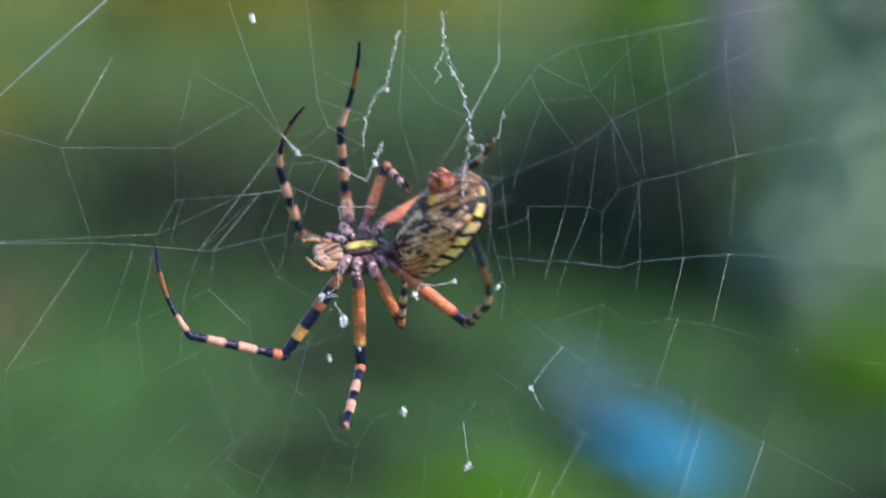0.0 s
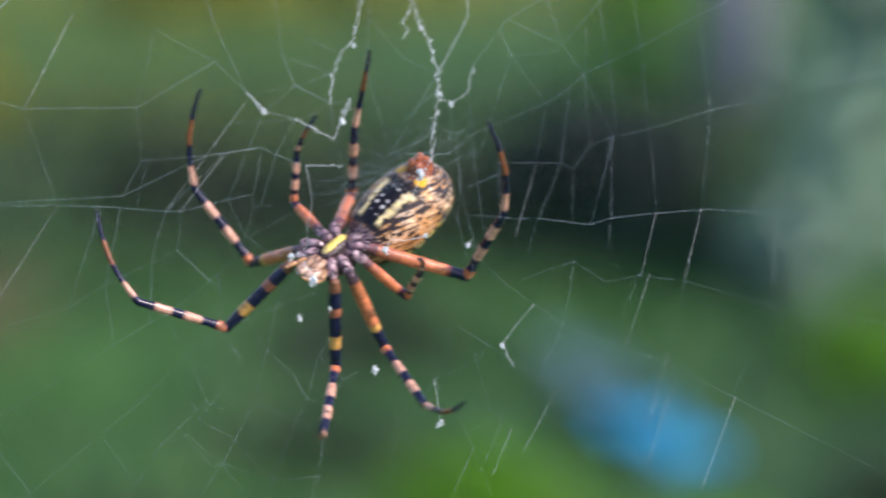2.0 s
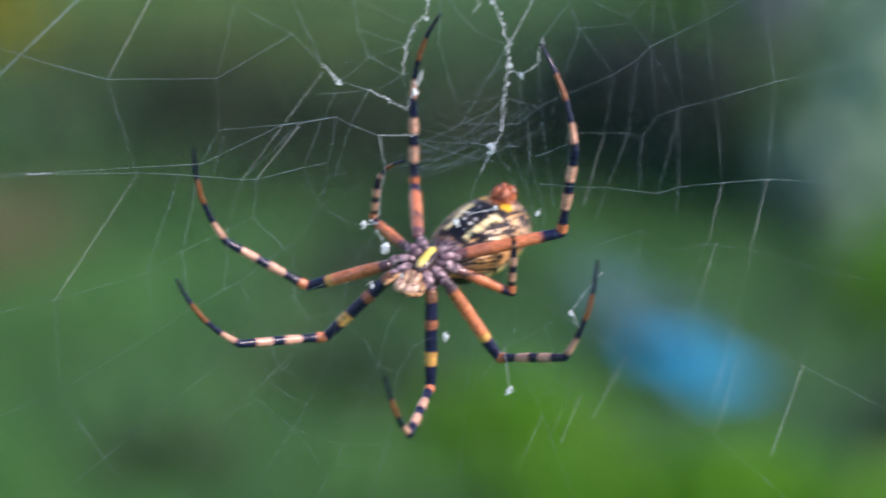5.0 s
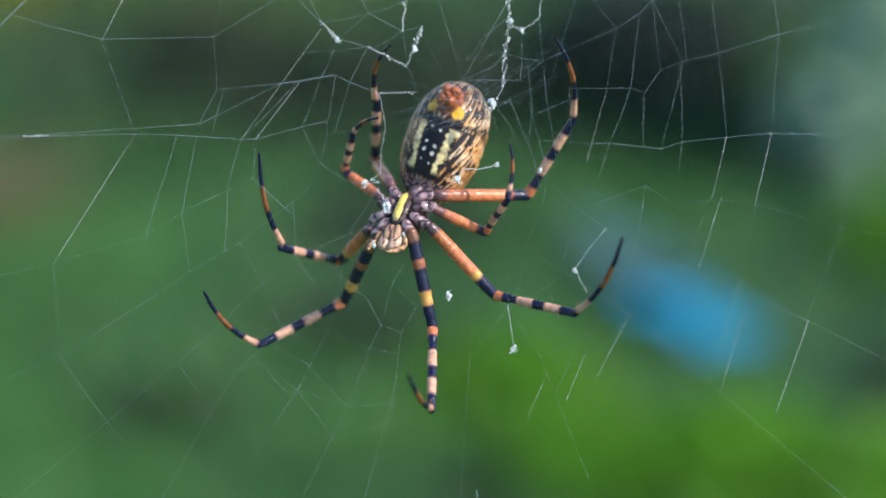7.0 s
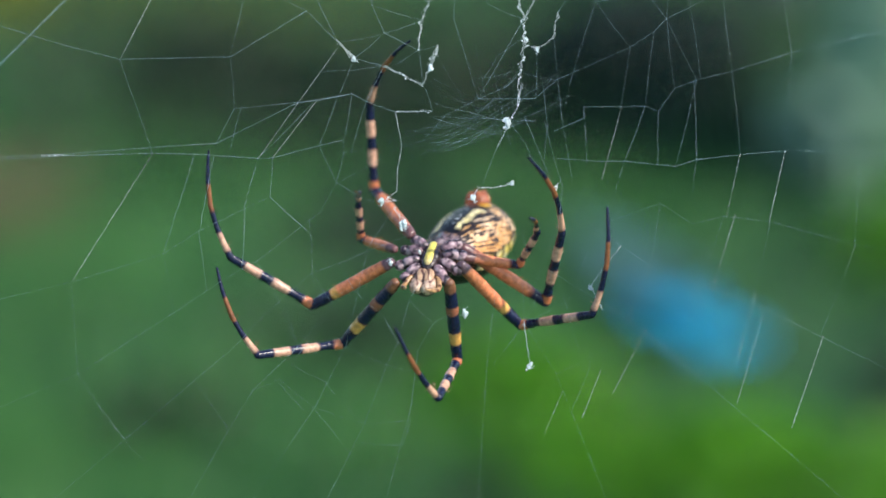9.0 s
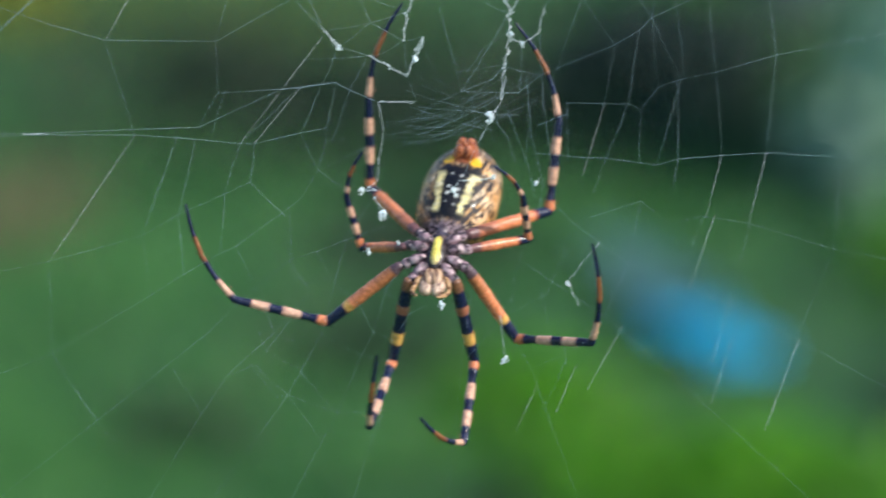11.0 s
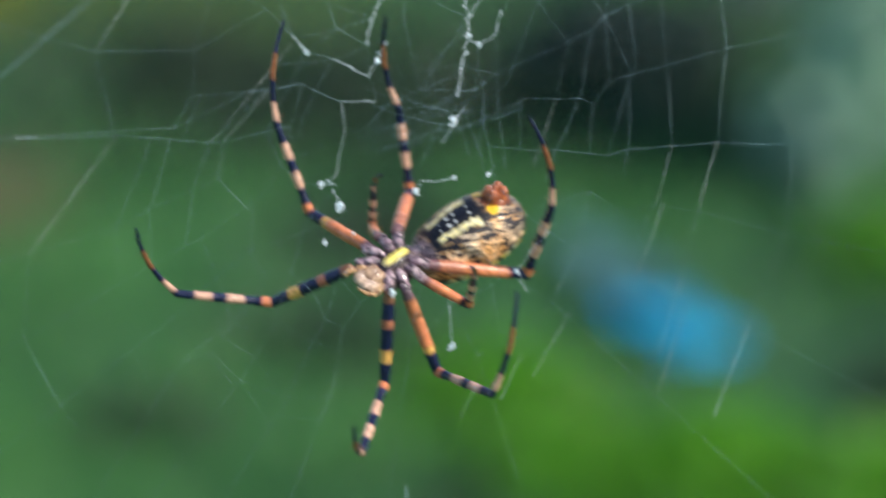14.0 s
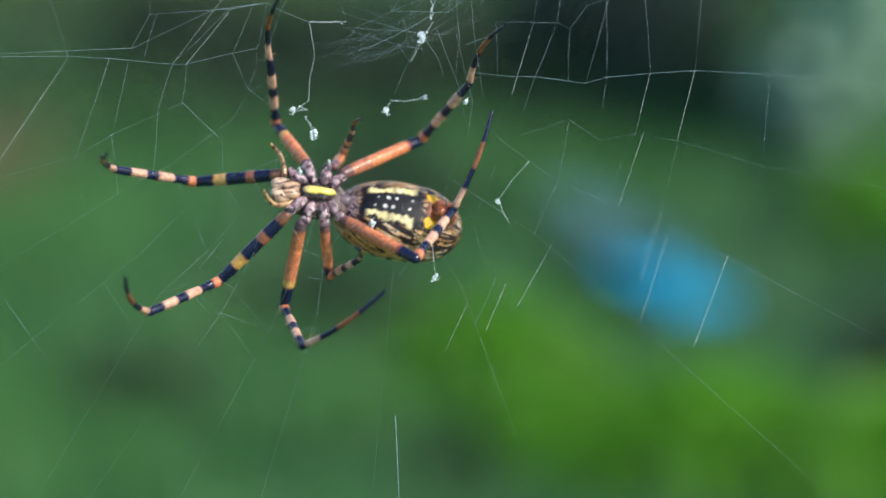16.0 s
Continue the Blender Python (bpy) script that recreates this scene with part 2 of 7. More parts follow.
def shrub(name, x, y, wide, high, leaf, count, material, seed, label, category="shrub", edge=0.45):
    """A bush: a few crooked stems and a ragged crown of single leaves."""
    rng = random.Random(seed)
    ob = tagged(new(name), label, category)
    ob.location = (x, y, 0)
    for s in range(5):
        bm = bmesh.new()
        b = rng.uniform(0, 6.283)
        tip = Vector((math.cos(b) * wide * 0.6, math.sin(b) * wide * 0.5, high * 0.85))
        tube(bm, [((0.03 * math.cos(b), 0.03 * math.sin(b), -0.03), 0.012), (tip * 0.4 + Vector((0, 0, high * 0.15)), 0.009), (tip, 0.004)], 7)
        part("stem", bm, BARK, ob, scale=1)
    verts, faces = [], []
    for _ in range(count):
        b, r, q = rng.uniform(0, 6.283), rng.random() ** edge, rng.uniform(-0.15, 1)
        ring = math.sqrt(max(0.05, 1 - max(q, 0) ** 2)) * (0.75 + 0.35 * noise.noise((math.cos(b) * 2, math.sin(b) * 2, q * 2 + seed)))
        c = Vector((wide * r * ring * math.cos(b), wide * r * ring * math.sin(b), max(0.02, high * (0.12 + 0.88 * q * (0.7 + 0.3 * r)))))
        n = Vector((rng.gauss(0, 1), rng.gauss(0, 1), rng.gauss(0.6, 1))).normalized()
        t = n.orthogonal().normalized()
        t.rotate(Matrix.Rotation(rng.uniform(0, 6.283), 3, n))
        w, g = n.cross(t) * leaf * rng.uniform(0.25, 0.4), t * leaf * rng.uniform(0.6, 1.1)
        k = len(verts)
        verts += [c, c + g * 0.45 + w + n * leaf * 0.08, c + g - n * leaf * 0.1, c + g * 0.45 - w + n * leaf * 0.08]
        faces += [(k, k + 1, k + 2), (k, k + 2, k + 3)]
    me = bpy.data.meshes.new("crown")
    me.from_pydata([tuple(v) for v in verts], [], faces)
    me.materials.append(material)
    crown = new("crown", me)
    crown.parent = ob
    return ob


# band of foliage with its shade put into the leaf colours
shrub("shrub", 0.42, 4.8, 0.37, 0.25, 0.06, 2500, SHADE_LEAF, 1, "low shrub on the lawn with deep shade put into its dark leaves")
shrub("shrub", -0.2, 4.55, 0.45, 0.16, 0.06, 1800, MID_LEAF, 2, "flat shrub spreading over the lawn, shade put into its dark green")
shrub("shrub", 1.0, 3.95, 0.5, 0.9, 0.085, 3900, LIGHT_LEAF, 3, "tall pale grey-green shrub on the lawn", edge=0.95)
shrub("shrub", 0.84, 3.7, 0.18, 0.14, 0.05, 900, FRESH_LEAF, 4, "rounded fresh green shrub in the sun")
shrub("shrub", 0.32, 2.36, 0.25, 0.1, 0.05, 1050, BRIGHT_LEAF, 6, "low bright green clump of leaves in the lawn", edge=0.75)
shrub("shrub", 0.52, 2.27, 0.23, 0.1, 0.05, 800, BRIGHT_LEAF, 26, "low bright green clump of leaves in the lawn", edge=0.75)
shrub("shrub", 0.07, 2.66, 0.2, 0.09, 0.045, 1050, BRIGHT_LEAF, 27, "small bright green tuft of leaves in the lawn", edge=0.75)
shrub("shrub", 0.74, 3.35, 0.2, 0.12, 0.05, 150, BRIGHT_LEAF, 28, "low bright green clump of leaves beside the pale shrub", edge=0.75)
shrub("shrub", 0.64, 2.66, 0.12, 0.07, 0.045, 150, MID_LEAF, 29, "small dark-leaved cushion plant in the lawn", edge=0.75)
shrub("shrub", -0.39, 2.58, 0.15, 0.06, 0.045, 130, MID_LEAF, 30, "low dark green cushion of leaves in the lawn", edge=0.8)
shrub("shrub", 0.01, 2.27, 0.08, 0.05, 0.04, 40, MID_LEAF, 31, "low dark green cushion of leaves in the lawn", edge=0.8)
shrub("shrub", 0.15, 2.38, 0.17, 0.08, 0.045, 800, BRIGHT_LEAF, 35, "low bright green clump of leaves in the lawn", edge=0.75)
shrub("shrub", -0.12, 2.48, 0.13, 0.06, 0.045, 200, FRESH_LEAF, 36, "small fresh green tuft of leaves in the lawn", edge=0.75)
shrub("shrub", -0.58, 4.85, 0.3, 0.15, 0.06, 800, MID_LEAF, 37, "flat shrub spreading over the lawn, shade put into its dark green")
shrub("shrub", -0.3, 9.7, 0.75, 0.45, 0.09, 2200, STRAW, 33, "yellow-green sunlit bush far out on the lawn", edge=0.7)
shrub("shrub", 0.95, 8.9, 0.3, 0.4, 0.08, 800, BRIGHT_LEAF, 34, "fresh green bush in the sun beside the post", edge=0.7)
tagged(patch("grass", 0.28, 3.85, 0.3, 0.3, 1500, 0.06, FRESH_LEAF, 43), "patch of lighter green grass in the lawn", "grass", kind="stuff")
tagged(patch("dead_grass", 0.17, 2.6, 0.06, 0.1, 420, 0.05, DEAD, 41), "patch of brown dead grass in the lawn", "grass", kind="stuff")
tagged(patch("dead_grass", -0.86, 3.75, 0.16, 0.35, 2300, 0.06, DEAD, 42), "patch of brown dead grass in the lawn", "grass", kind="stuff")
shrub("shrub", -1.36, 6.0, 0.2, 0.26, 0.06, 900, STRAW, 8, "yellow-green clump of drying stalks in the lawn")
shrub("shrub", -0.95, 9.0, 0.55, 0.38, 0.09, 1500, STRAW, 10, "yellow-green sunlit bush far out on the lawn")
shrub("shrub", 0.62, 6.5, 0.28, 0.2, 0.07, 900, FRESH_LEAF, 14, "low fresh green bush in the sun")
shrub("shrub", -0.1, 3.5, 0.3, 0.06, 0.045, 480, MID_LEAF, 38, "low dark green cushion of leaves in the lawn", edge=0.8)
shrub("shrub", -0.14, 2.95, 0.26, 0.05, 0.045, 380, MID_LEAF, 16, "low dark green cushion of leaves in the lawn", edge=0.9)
bm = bmesh.new()
tube(bm, [((0, 0, -0.2), 0.1), ((0.01, 0, 0.4), 0.097), ((0.0, 0, 0.8), 0.095)], 14)
ob = tagged(part("fence_post", bm, POST, scale=1), "weathered grey-blue wooden post in the lawn", "post")
ob.location = (0.93, 6.3, 0)

# a crumpled sheet, its blue end wide and its faded end narrow
def crumpled(long, wide_a, wide_b, seed):
    """A creased sheet that runs along x from its wide end to its narrow one."""
    bm = bmesh.new()
    nx, ny = 44, 22
    g = [[bm.verts.new((long * i / nx, (wide_a + (wide_b - wide_a) * i / nx) * (j / ny - 0.5), 0.0)) for j in range(ny + 1)] for i in range(nx + 1)]
    for i in range(nx):
        for j in range(ny):
            bm.faces.new((g[i][j], g[i + 1][j], g[i + 1][j + 1], g[i][j + 1]))
    for v in bm.verts:
        q = v.co * 9
        v.co.z = 0.035 + 0.05 * abs(noise.noise((q.x, q.y, seed))) + 0.02 * noise.noise((q.x * 2.5, q.y * 2.5, seed + 3.0))
        v.co.x += 0.02 * noise.noise((q.x, q.y, seed + 6.0))
        v.co.y += 0.03 * noise.noise((q.x, q.y, seed + 8.0))
    bmesh.ops.solidify(bm, geom=bm.faces[:], thickness=0.004)
    return bm


sheet = tagged(new("tarpaulin"), "crumpled bright blue plastic tarpaulin lying on the grass", "tarpaulin")
sheet.matrix_world = pose(0.378, 2.83, 0.0, 0, 0, 104)
part("blue_side", crumpled(0.26, 0.11, 0.12, 1.0), BLUE, sheet, scale=1)
part("faded_flap", crumpled(0.42, 0.15, 0.09, 11.0), FADED, sheet, "faded blue flap", scale=1).location = (0.24, 0.0, 0.004)

# ---- the orb web ----
web = tagged(new("orb_web"), "torn orb web of pale grey silk with white zigzag bands", "spider web")


def thread(name, runs, radius, material, label="", sides=4, parent=None):
    """Several threads in one mesh. Each run is a list of points."""
    bm = bmesh.new()
    for pts in runs:
        tube(bm, [(p, radius) for p in pts], sides)
    return part(name, bm, material, parent or web, label)


rng = random.Random(11)


def at(u, v, y=0.0):
    """A place on the web's plane, by its column and row in a grid of 6.09 mm that starts over the web's upper left corner."""
    return Vector(((u - 8.05) * 6.09, y, (4.95 - v) * 6.09))


def run(*uv):
    """Points along a thread, each a little off the web's plane."""
    return [at(u, v, rng.uniform(-0.3, 0.3)) for u, v in uv]


def onward(pts, length):
    """The thread carried on past its last point."""
    return pts + [pts[-1] + (pts[-1] - pts[-2]).normalized() * length]


def spoke(*uv, far=0):
    """A radial thread of the orb; far: how many millimetres it runs on past its last point."""
    pts = run(*uv)
    low = sum(v for u, v in uv) / len(uv) > 4.9
    bm = bmesh.new()
    side = 0.95 if sum(u for u, v in uv) / len(uv) > 10 else 1.0
    tube(bm, [(p, 0.0062 if low else 0.0118 * side) for p in (onward(pts, far) if far else pts)], 4)
    for p in pts[1:]:
        egg(bm, p, (0.026, 0.026, 0.04), rings=4, sides=6)
    part("radial_thread", bm, SILK, web)


def rung(*uv):
    """A spiral thread between two radial ones, sagging a little."""
    pts = run(*uv)
    out = [pts[0]]
    for a, b in zip(pts, pts[1:]):
        out += [(a + b) / 2 + Vector((rng.uniform(-0.1, 0.1), 0, -0.12)), b]
    thread("spiral_thread", [out], 0.0055 if uv[0][1] > 4.9 else 0.0093, SILK, sides=3)


def glint(*uv):
    """A sticky thread with its beads, thickened and whitened to stand for a sun glint."""
    a, b = run(*uv)
    n = max(8, int((b - a).length / 0.4))
    bm = bmesh.new()
    tube(bm, [(a.lerp(b, i / n), 0.012 if i % 2 else rng.uniform(0.018, 0.042)) for i in range(n + 1)], 5)
    part("glint_thread", bm, GLINT_SILK, web, "beaded thread made thicker and whiter to show a sun glint")


def band(*uv, thick=1.0, depth=0.0):
    """A frayed strand of thick silk: three crinkled threads and small lumps of silk. depth: how far behind the web it hangs."""
    pts = [p + Vector((0, depth, 0)) for p in run(*uv)]
    bm = bmesh.new()
    for strand in range(3):
        line = []
        for a, b in zip(pts, pts[1:]):
            n = max(2, int((b - a).length / 0.42))
            line += [(a.lerp(b, i / n) + Vector((rng.gauss(0, 0.13), rng.uniform(-0.15, 0.15), rng.gauss(0, 0.1))) * thick, rng.uniform(0.006, 0.022) * (0.5 + 0.5 * thick)) for i in range(n)]
        line.append((pts[-1], 0.012))
        tube(bm, line, 5)
        for p, r in line:
            if rng.random() < 0.4:
                big = rng.uniform(0.02, 0.09) * thick
                egg(bm, p, (big, big * 0.7, big * rng.uniform(0.8, 1.8)), Matrix.Rotation(rng.uniform(-0.9, 0.9), 4, "Y"), rings=5, sides=7)
    part("silk_band", bm, FLUFF, web, "frayed white band of thick silk")


def tuft(u, v, s, depth=0.0):
    """A scrap of silk fluff that hangs in the web."""
    bm = bmesh.new()
    p, lean = at(u, v, depth) + Vector((0, 0, 0.45 * s)), rng.uniform(-0.6, 0.6)
    for k in range(16):
        big = s * rng.uniform(0.1, 0.25) * (1.2 - abs(k - 8) / 9)
        q = p + Vector((rng.gauss(0, 0.14), rng.uniform(-0.2, 0.1), rng.gauss(0, 0.1))) * s
        egg(bm, q, (big * rng.uniform(0.6, 1.1), big * 0.8, big * rng.uniform(0.9, 1.9)), Matrix.Rotation(rng.uniform(-0.9, 0.9), 4, "Y"), rings=6, sides=8)
        p = p + Vector((0.05 * lean, 0, -0.062)) * s
    for _ in range(4):
        p = at(u, v, depth) + Vector((rng.uniform(-0.2, 0.2), 0, rng.uniform(-0.5, 0.5))) * s
        line, d = [(p, 0.022)], Vector((rng.uniform(-1, 1), rng.uniform(-0.3, 0.3), rng.uniform(-1, 1))).normalized()
        for k in range(5):
            d = (d + Vector((rng.gauss(0, 0.5), 0, rng.gauss(0, 0.5)))).normalized()
            p = p + d * 0.14 * s
            line.append((p, 0.02 - 0.003 * k))
        tube(bm, line, 4)
    part("silk_tuft", bm, FLUFF, web, "small white tuft of silk and fluff")


# left half of the orb
spoke((5.77, 1.5), (5.25, 0.91), (3.85, 1.64), (1.89, 1.57), (0.88, 1.25), (0.2, 1.0), far=20)
spoke((3.52, 3.16), (2.2, 3.17), (0.8, 3.19), (0, 3.18), far=25)
spoke((5.77, 3.24), (5.33, 3.31), (4.5, 3.48), (4.24, 3.47), (3.12, 3.33), (2.37, 3.27), (0.85, 3.22), (0, 3.22), far=25)
spoke((7.38, 2.81), (6.72, 2.8), (6.22, 2.58), (5.97, 2.43), (5.35, 2.51), (3.87, 2.57), (3.52, 3.16))
spoke((5.97, 2.43), (5.0, 2.53), (3.52, 3.16))
spoke((5.03, 4.8), (4.4, 4.16), (3.11, 4.7), (2.46, 5.06), (0.79, 5.47), (0, 5.61), far=25)
spoke((6.45, 3.6), (5.6, 4.0), (5.29, 4.48), (4.11, 5.29), (3.84, 5.41), (3.18, 5.76), (2.57, 6.13), (0.81, 7.11), (0, 7.4), far=25)
spoke((6.8, 5.0), (5.93, 5.28), (5.56, 5.42), (5.08, 5.55), (4.21, 6.23), (3.6, 6.8), (1.57, 8.32), far=20)
spoke((6.67, 4.41), (6.1, 5.15), (5.59, 6.9), (4.98, 7.95), (4.31, 8.82), far=20)
spoke((4.75, 6.85), (3.91, 7.57), (3.43, 8.25), (3.06, 8.82), far=20)
spoke((7.0, 5.8), (6.77, 6.13), (6.52, 6.89), (6.3, 7.27), (5.85, 8.28), (5.56, 8.79), far=20)
spoke((7.47, 6.43), (7.17, 6.57), (6.87, 7.04), (6.7, 8.0), (6.4, 8.9), far=20)
spoke((6.65, 2.0), (6.05, 1.8), (5.77, 1.48), (5.37, 0.55), (5.1, -0.3), far=20)
spoke((7.18, 1.72), (6.6, 1.38), (6.42, 0.88), (6.35, 0), far=15)
spoke((8.2, 2.65), (7.85, 1.2), (7.95, 0.2), far=15)
rung((1.89, 1.57), (2.15, 2.5), (2.37, 3.27))
rung((3.85, 1.64), (3.87, 2.57))
rung((4.24, 0.3), (3.85, 1.64))
rung((4.0, 2.53), (3.75, 3.3))
rung((3.12, 3.33), (2.7, 4.41), (2.46, 5.06))
rung((3.45, 3.4), (3.18, 4.41), (3.11, 4.7))
rung((0.79, 5.47), (0.81, 7.11), (1.57, 8.32))
rung((2.46, 5.06), (2.57, 6.13))
rung((3.11, 4.7), (3.18, 5.76))
rung((4.24, 3.47), (3.95, 4.3), (3.84, 5.41))
rung((4.5, 3.48), (4.4, 4.16), (5.03, 4.8))
rung((5.29, 2.52), (4.24, 3.47))
rung((6.0, 1.9), (5.7, 2.5), (5.33, 3.31))
rung((6.55, 2.0), (6.2, 2.6), (5.9, 3.45))
rung((5.97, 2.43), (5.85, 3.0), (5.77, 3.24))
rung((5.33, 3.31), (5.6, 3.97), (6.1, 4.32), (6.4, 4.35))
rung((5.77, 3.24), (5.75, 3.45), (6.11, 3.43))
rung((5.77, 3.45), (5.6, 3.97))
rung((5.08, 4.6), (5.08, 5.55), (5.4, 6.1))
rung((4.11, 5.29), (4.4, 5.9), (4.75, 6.85))
rung((5.56, 5.42), (5.8, 5.92), (6.3, 6.4), (6.52, 6.89))
rung((4.55, 6.1), (4.75, 6.85), (5.1, 7.0))
rung((6.77, 6.13), (7.17, 6.57))
rung((5.59, 6.9), (6.3, 7.27), (6.8, 7.4))
rung((4.98, 7.95), (5.85, 8.28), (6.7, 8.26))
rung((3.91, 7.57), (4.4, 7.4), (4.98, 7.95))
rung((5.77, 1.5), (6.57, 1.4), (7.28, 1.2))
rung((7.2, 1.72), (7.24, 2.3))
rung((6.65, 2.0), (7.2, 1.72))
rung((7.2, 1.72), (7.55, 1.65))
rung((4.24, 0.3), (5.25, 0.91))
rung((7.38, 2.81), (7.26, 2.36))
rung((6.6, 1.38), (6.05, 1.8))
rung((6.42, 0.88), (7.28, 1.2))
rung((5.4, 2.0), (6.6, 1.97))
rung((6.4, 0.3), (7.42, 0.88))

spoke((5.08, 6.6), (4.62, 7.14), (4.5, 6.82))
spoke((6.3, 6.4), (6.53, 6.88), (6.85, 7.02))
rung((5.18, 7.48), (5.5, 7.9), (5.85, 8.28))
rung((4.95, 7.93), (5.25, 8.35), (5.55, 8.78))
rung((4.62, 7.15), (5.2, 7.5))
rung((4.3, 7.38), (4.8, 8.0), (4.95, 7.93))
rung((5.7, 8.6), (6.5, 8.7), (6.68, 8.23))
rung((3.42, 8.23), (2.9, 7.38))
rung((0.8, 7.1), (1.57, 8.32), (1.9, 8.7))
rung((5.05, 5.55), (5.2, 6.0), (5.75, 5.9))
rung((5.4, 6.1), (5.3, 6.25), (4.75, 6.85))

# right half of the orb
spoke((8.82, 6.6), (8.56, 6.95), (8.2, 7.35))
spoke((9.5, 6.2), (9.6, 6.7), (9.72, 7.2), (9.92, 7.25), (9.9, 7.5), (9.7, 7.95), (9.5, 8.3))
rung((8.7, 6.25), (8.56, 6.47), (8.78, 6.65), (9.0, 6.3))
rung((10.8, 6.2), (10.62, 6.72))
rung((9.15, 5.6), (9.05, 5.9), (8.98, 6.4))
rung((9.4, 5.15), (9.15, 5.6))
rung((8.65, 5.1), (8.85, 5.05), (8.9, 5.4))
spoke((8.2, 2.65), (9.2, 2.7), (9.62, 2.39), (10.94, 1.9), (11.37, 1.65), (11.61, 1.43), (12.62, 1.0), (13.66, 0.5), (14.44, 0.17), far=20)
spoke((9.69, 1.21), (10.33, 0.42), (10.9, 0.12), (11.6, 0), far=20)
spoke((10.08, 2.9), (10.7, 2.93), (11.15, 2.95), (11.37, 3.06), (11.68, 2.67), (12.08, 2.54), (12.71, 2.43), (13.79, 2.16), (14.78, 1.99), far=20)
spoke((9.5, 3.3), (10.05, 3.1), (10.06, 2.9))
spoke((9.5, 3.78), (10.3, 3.88), (10.72, 3.9), (11.62, 4.05), (12.0, 3.95), (12.77, 3.91), (13.57, 3.88), (14.9, 4.0), (15.68, 4.08), far=20)
spoke((9.7, 4.6), (10.13, 5.05), (11.07, 5.78), (11.91, 6.16), (12.82, 6.53), (14.0, 7.2), far=30)
spoke((9.2, 5.7), (10.63, 6.7), (11.44, 7.44), (12.22, 8.18), far=30)
spoke((10.4, 4.95), (11.31, 4.68), (11.85, 5.08), (12.42, 4.98), (13.23, 5.12), (14.71, 5.62), (15.58, 5.8), far=25)
spoke((8.8, 6.0), (8.78, 6.65), (9.3, 7.6), (9.7, 8.8), far=20)
spoke((8.3, 6.1), (8.1, 7.2), (7.9, 8.8), far=20)
spoke((9.1, 1.3), (9.48, 0.65), (9.64, 0.35), (9.66, 0), far=25)
spoke((9.09, 1.28), (8.2, 2.65))
spoke((9.05, 2.15), (8.75, 2.45), (8.2, 2.65))
rung((10.94, 1.9), (10.72, 2.92))
rung((11.37, 1.65), (11.15, 2.93), (10.72, 3.9), (10.5, 4.5))
rung((11.61, 1.43), (11.68, 2.67))
rung((11.61, 1.43), (12.08, 2.54))
rung((11.37, 3.06), (11.31, 4.0))
rung((12.08, 2.54), (11.62, 4.05))
rung((12.03, 2.55), (12.0, 3.95), (11.9, 4.5))
rung((11.7, 0.62), (11.61, 1.43))
rung((11.9, -0.2), (12.04, 1.25), (12.15, 2.5))
rung((12.5, -0.2), (12.62, 1.0), (12.71, 2.43), (12.78, 3.91))
rung((13.69, -0.3), (13.66, 0.5), (13.78, 2.16), (13.57, 3.88))
rung((11.25, 0.9), (11.61, 1.43))
rung((10.33, 0.42), (11.25, 0.9), (11.9, 0.25), (12.3, -0.1))
rung((10.3, 1.05), (11.25, 1.0))
rung((10.2, 0.6), (10.38, 1.05), (10.94, 1.9))
rung((10.38, 1.05), (10.05, 1.9), (9.8, 2.6))
rung((11.0, 0), (11.25, 0.9))
rung((9.6, 1.65), (9.65, 3.0), (9.78, 4.2))
rung((9.28, 1.9), (9.22, 2.7))
rung((10.06, 3.0), (10.05, 3.9))
rung((11.31, 4.68), (11.07, 5.78), (10.63, 6.7))
rung((12.42, 4.98), (11.91, 6.16), (11.44, 7.44))
rung((13.23, 5.12), (12.82, 6.53), (12.22, 8.18))
rung((14.71, 5.62), (14.0, 7.2))
rung((14.9, 4.0), (14.71, 5.62))
rung((8.78, 6.65), (9.6, 6.3), (10.0, 5.4))
rung((9.3, 7.6), (10.2, 7.2), (10.63, 6.7))
rung((9.09, 1.3), (8.5, 1.0), (7.98, 0.3))
rung((8.3, 2.3), (8.6, 1.9), (9.05, 1.6))
rung((8.1, 2.3), (8.9, 2.2), (9.6, 2.4))
rung((9.0, 3.0), (9.35, 4.0), (9.45, 4.6))
rung((9.35, 3.1), (9.6, 4.3), (9.5, 4.9))

glint((12.62, 4.96), (12.14, 6.25))
glint((13, 6.79), (12.47, 8.3))
glint((10.09, 7.58), (9.71, 8.4))
glint((2.83, 0), (1.89, 1.57))
glint((2.37, 3.27), (0.79, 5.47))
glint((5.76, 1.6), (4.24, 3.47))
glint((5.33, 2.52), (4.5, 3.48))
glint((10.72, 2.95), (10.3, 4.2))
glint((12.77, 3.91), (12.47, 5.0))
glint((13.57, 3.88), (13.22, 5.1))
glint((10.93, 6.9), (10.28, 8.0))
glint((14.05, 7.2), (13.4, 8.8))
glint((12.9, 6.4), (12.5, 7.6))
glint((9.4, 7.9), (9.0, 8.7))

band((8.7, -0.6), (8.7, 0), (8.82, 0.45), (8.98, 0.8), (9.09, 1.3), (9.08, 1.75), (9.0, 2.1), (8.9, 2.8), thick=1.3)
band((8.7, 0.1), (8.53, 0.4), (8.62, 0.55), (8.5, 0.68))
band((9.66, 0), (9.64, 0.35), (9.48, 0.65), (9.09, 1.3), thick=0.6)
band((9.08, 1.68), (9.28, 1.83), (9.6, 1.65), (9.69, 1.21), thick=0.8)
band((7.9, -0.3), (7.65, 0.65), (7.42, 0.88), (7.28, 1.2), (7.2, 1.72), thick=1.1)
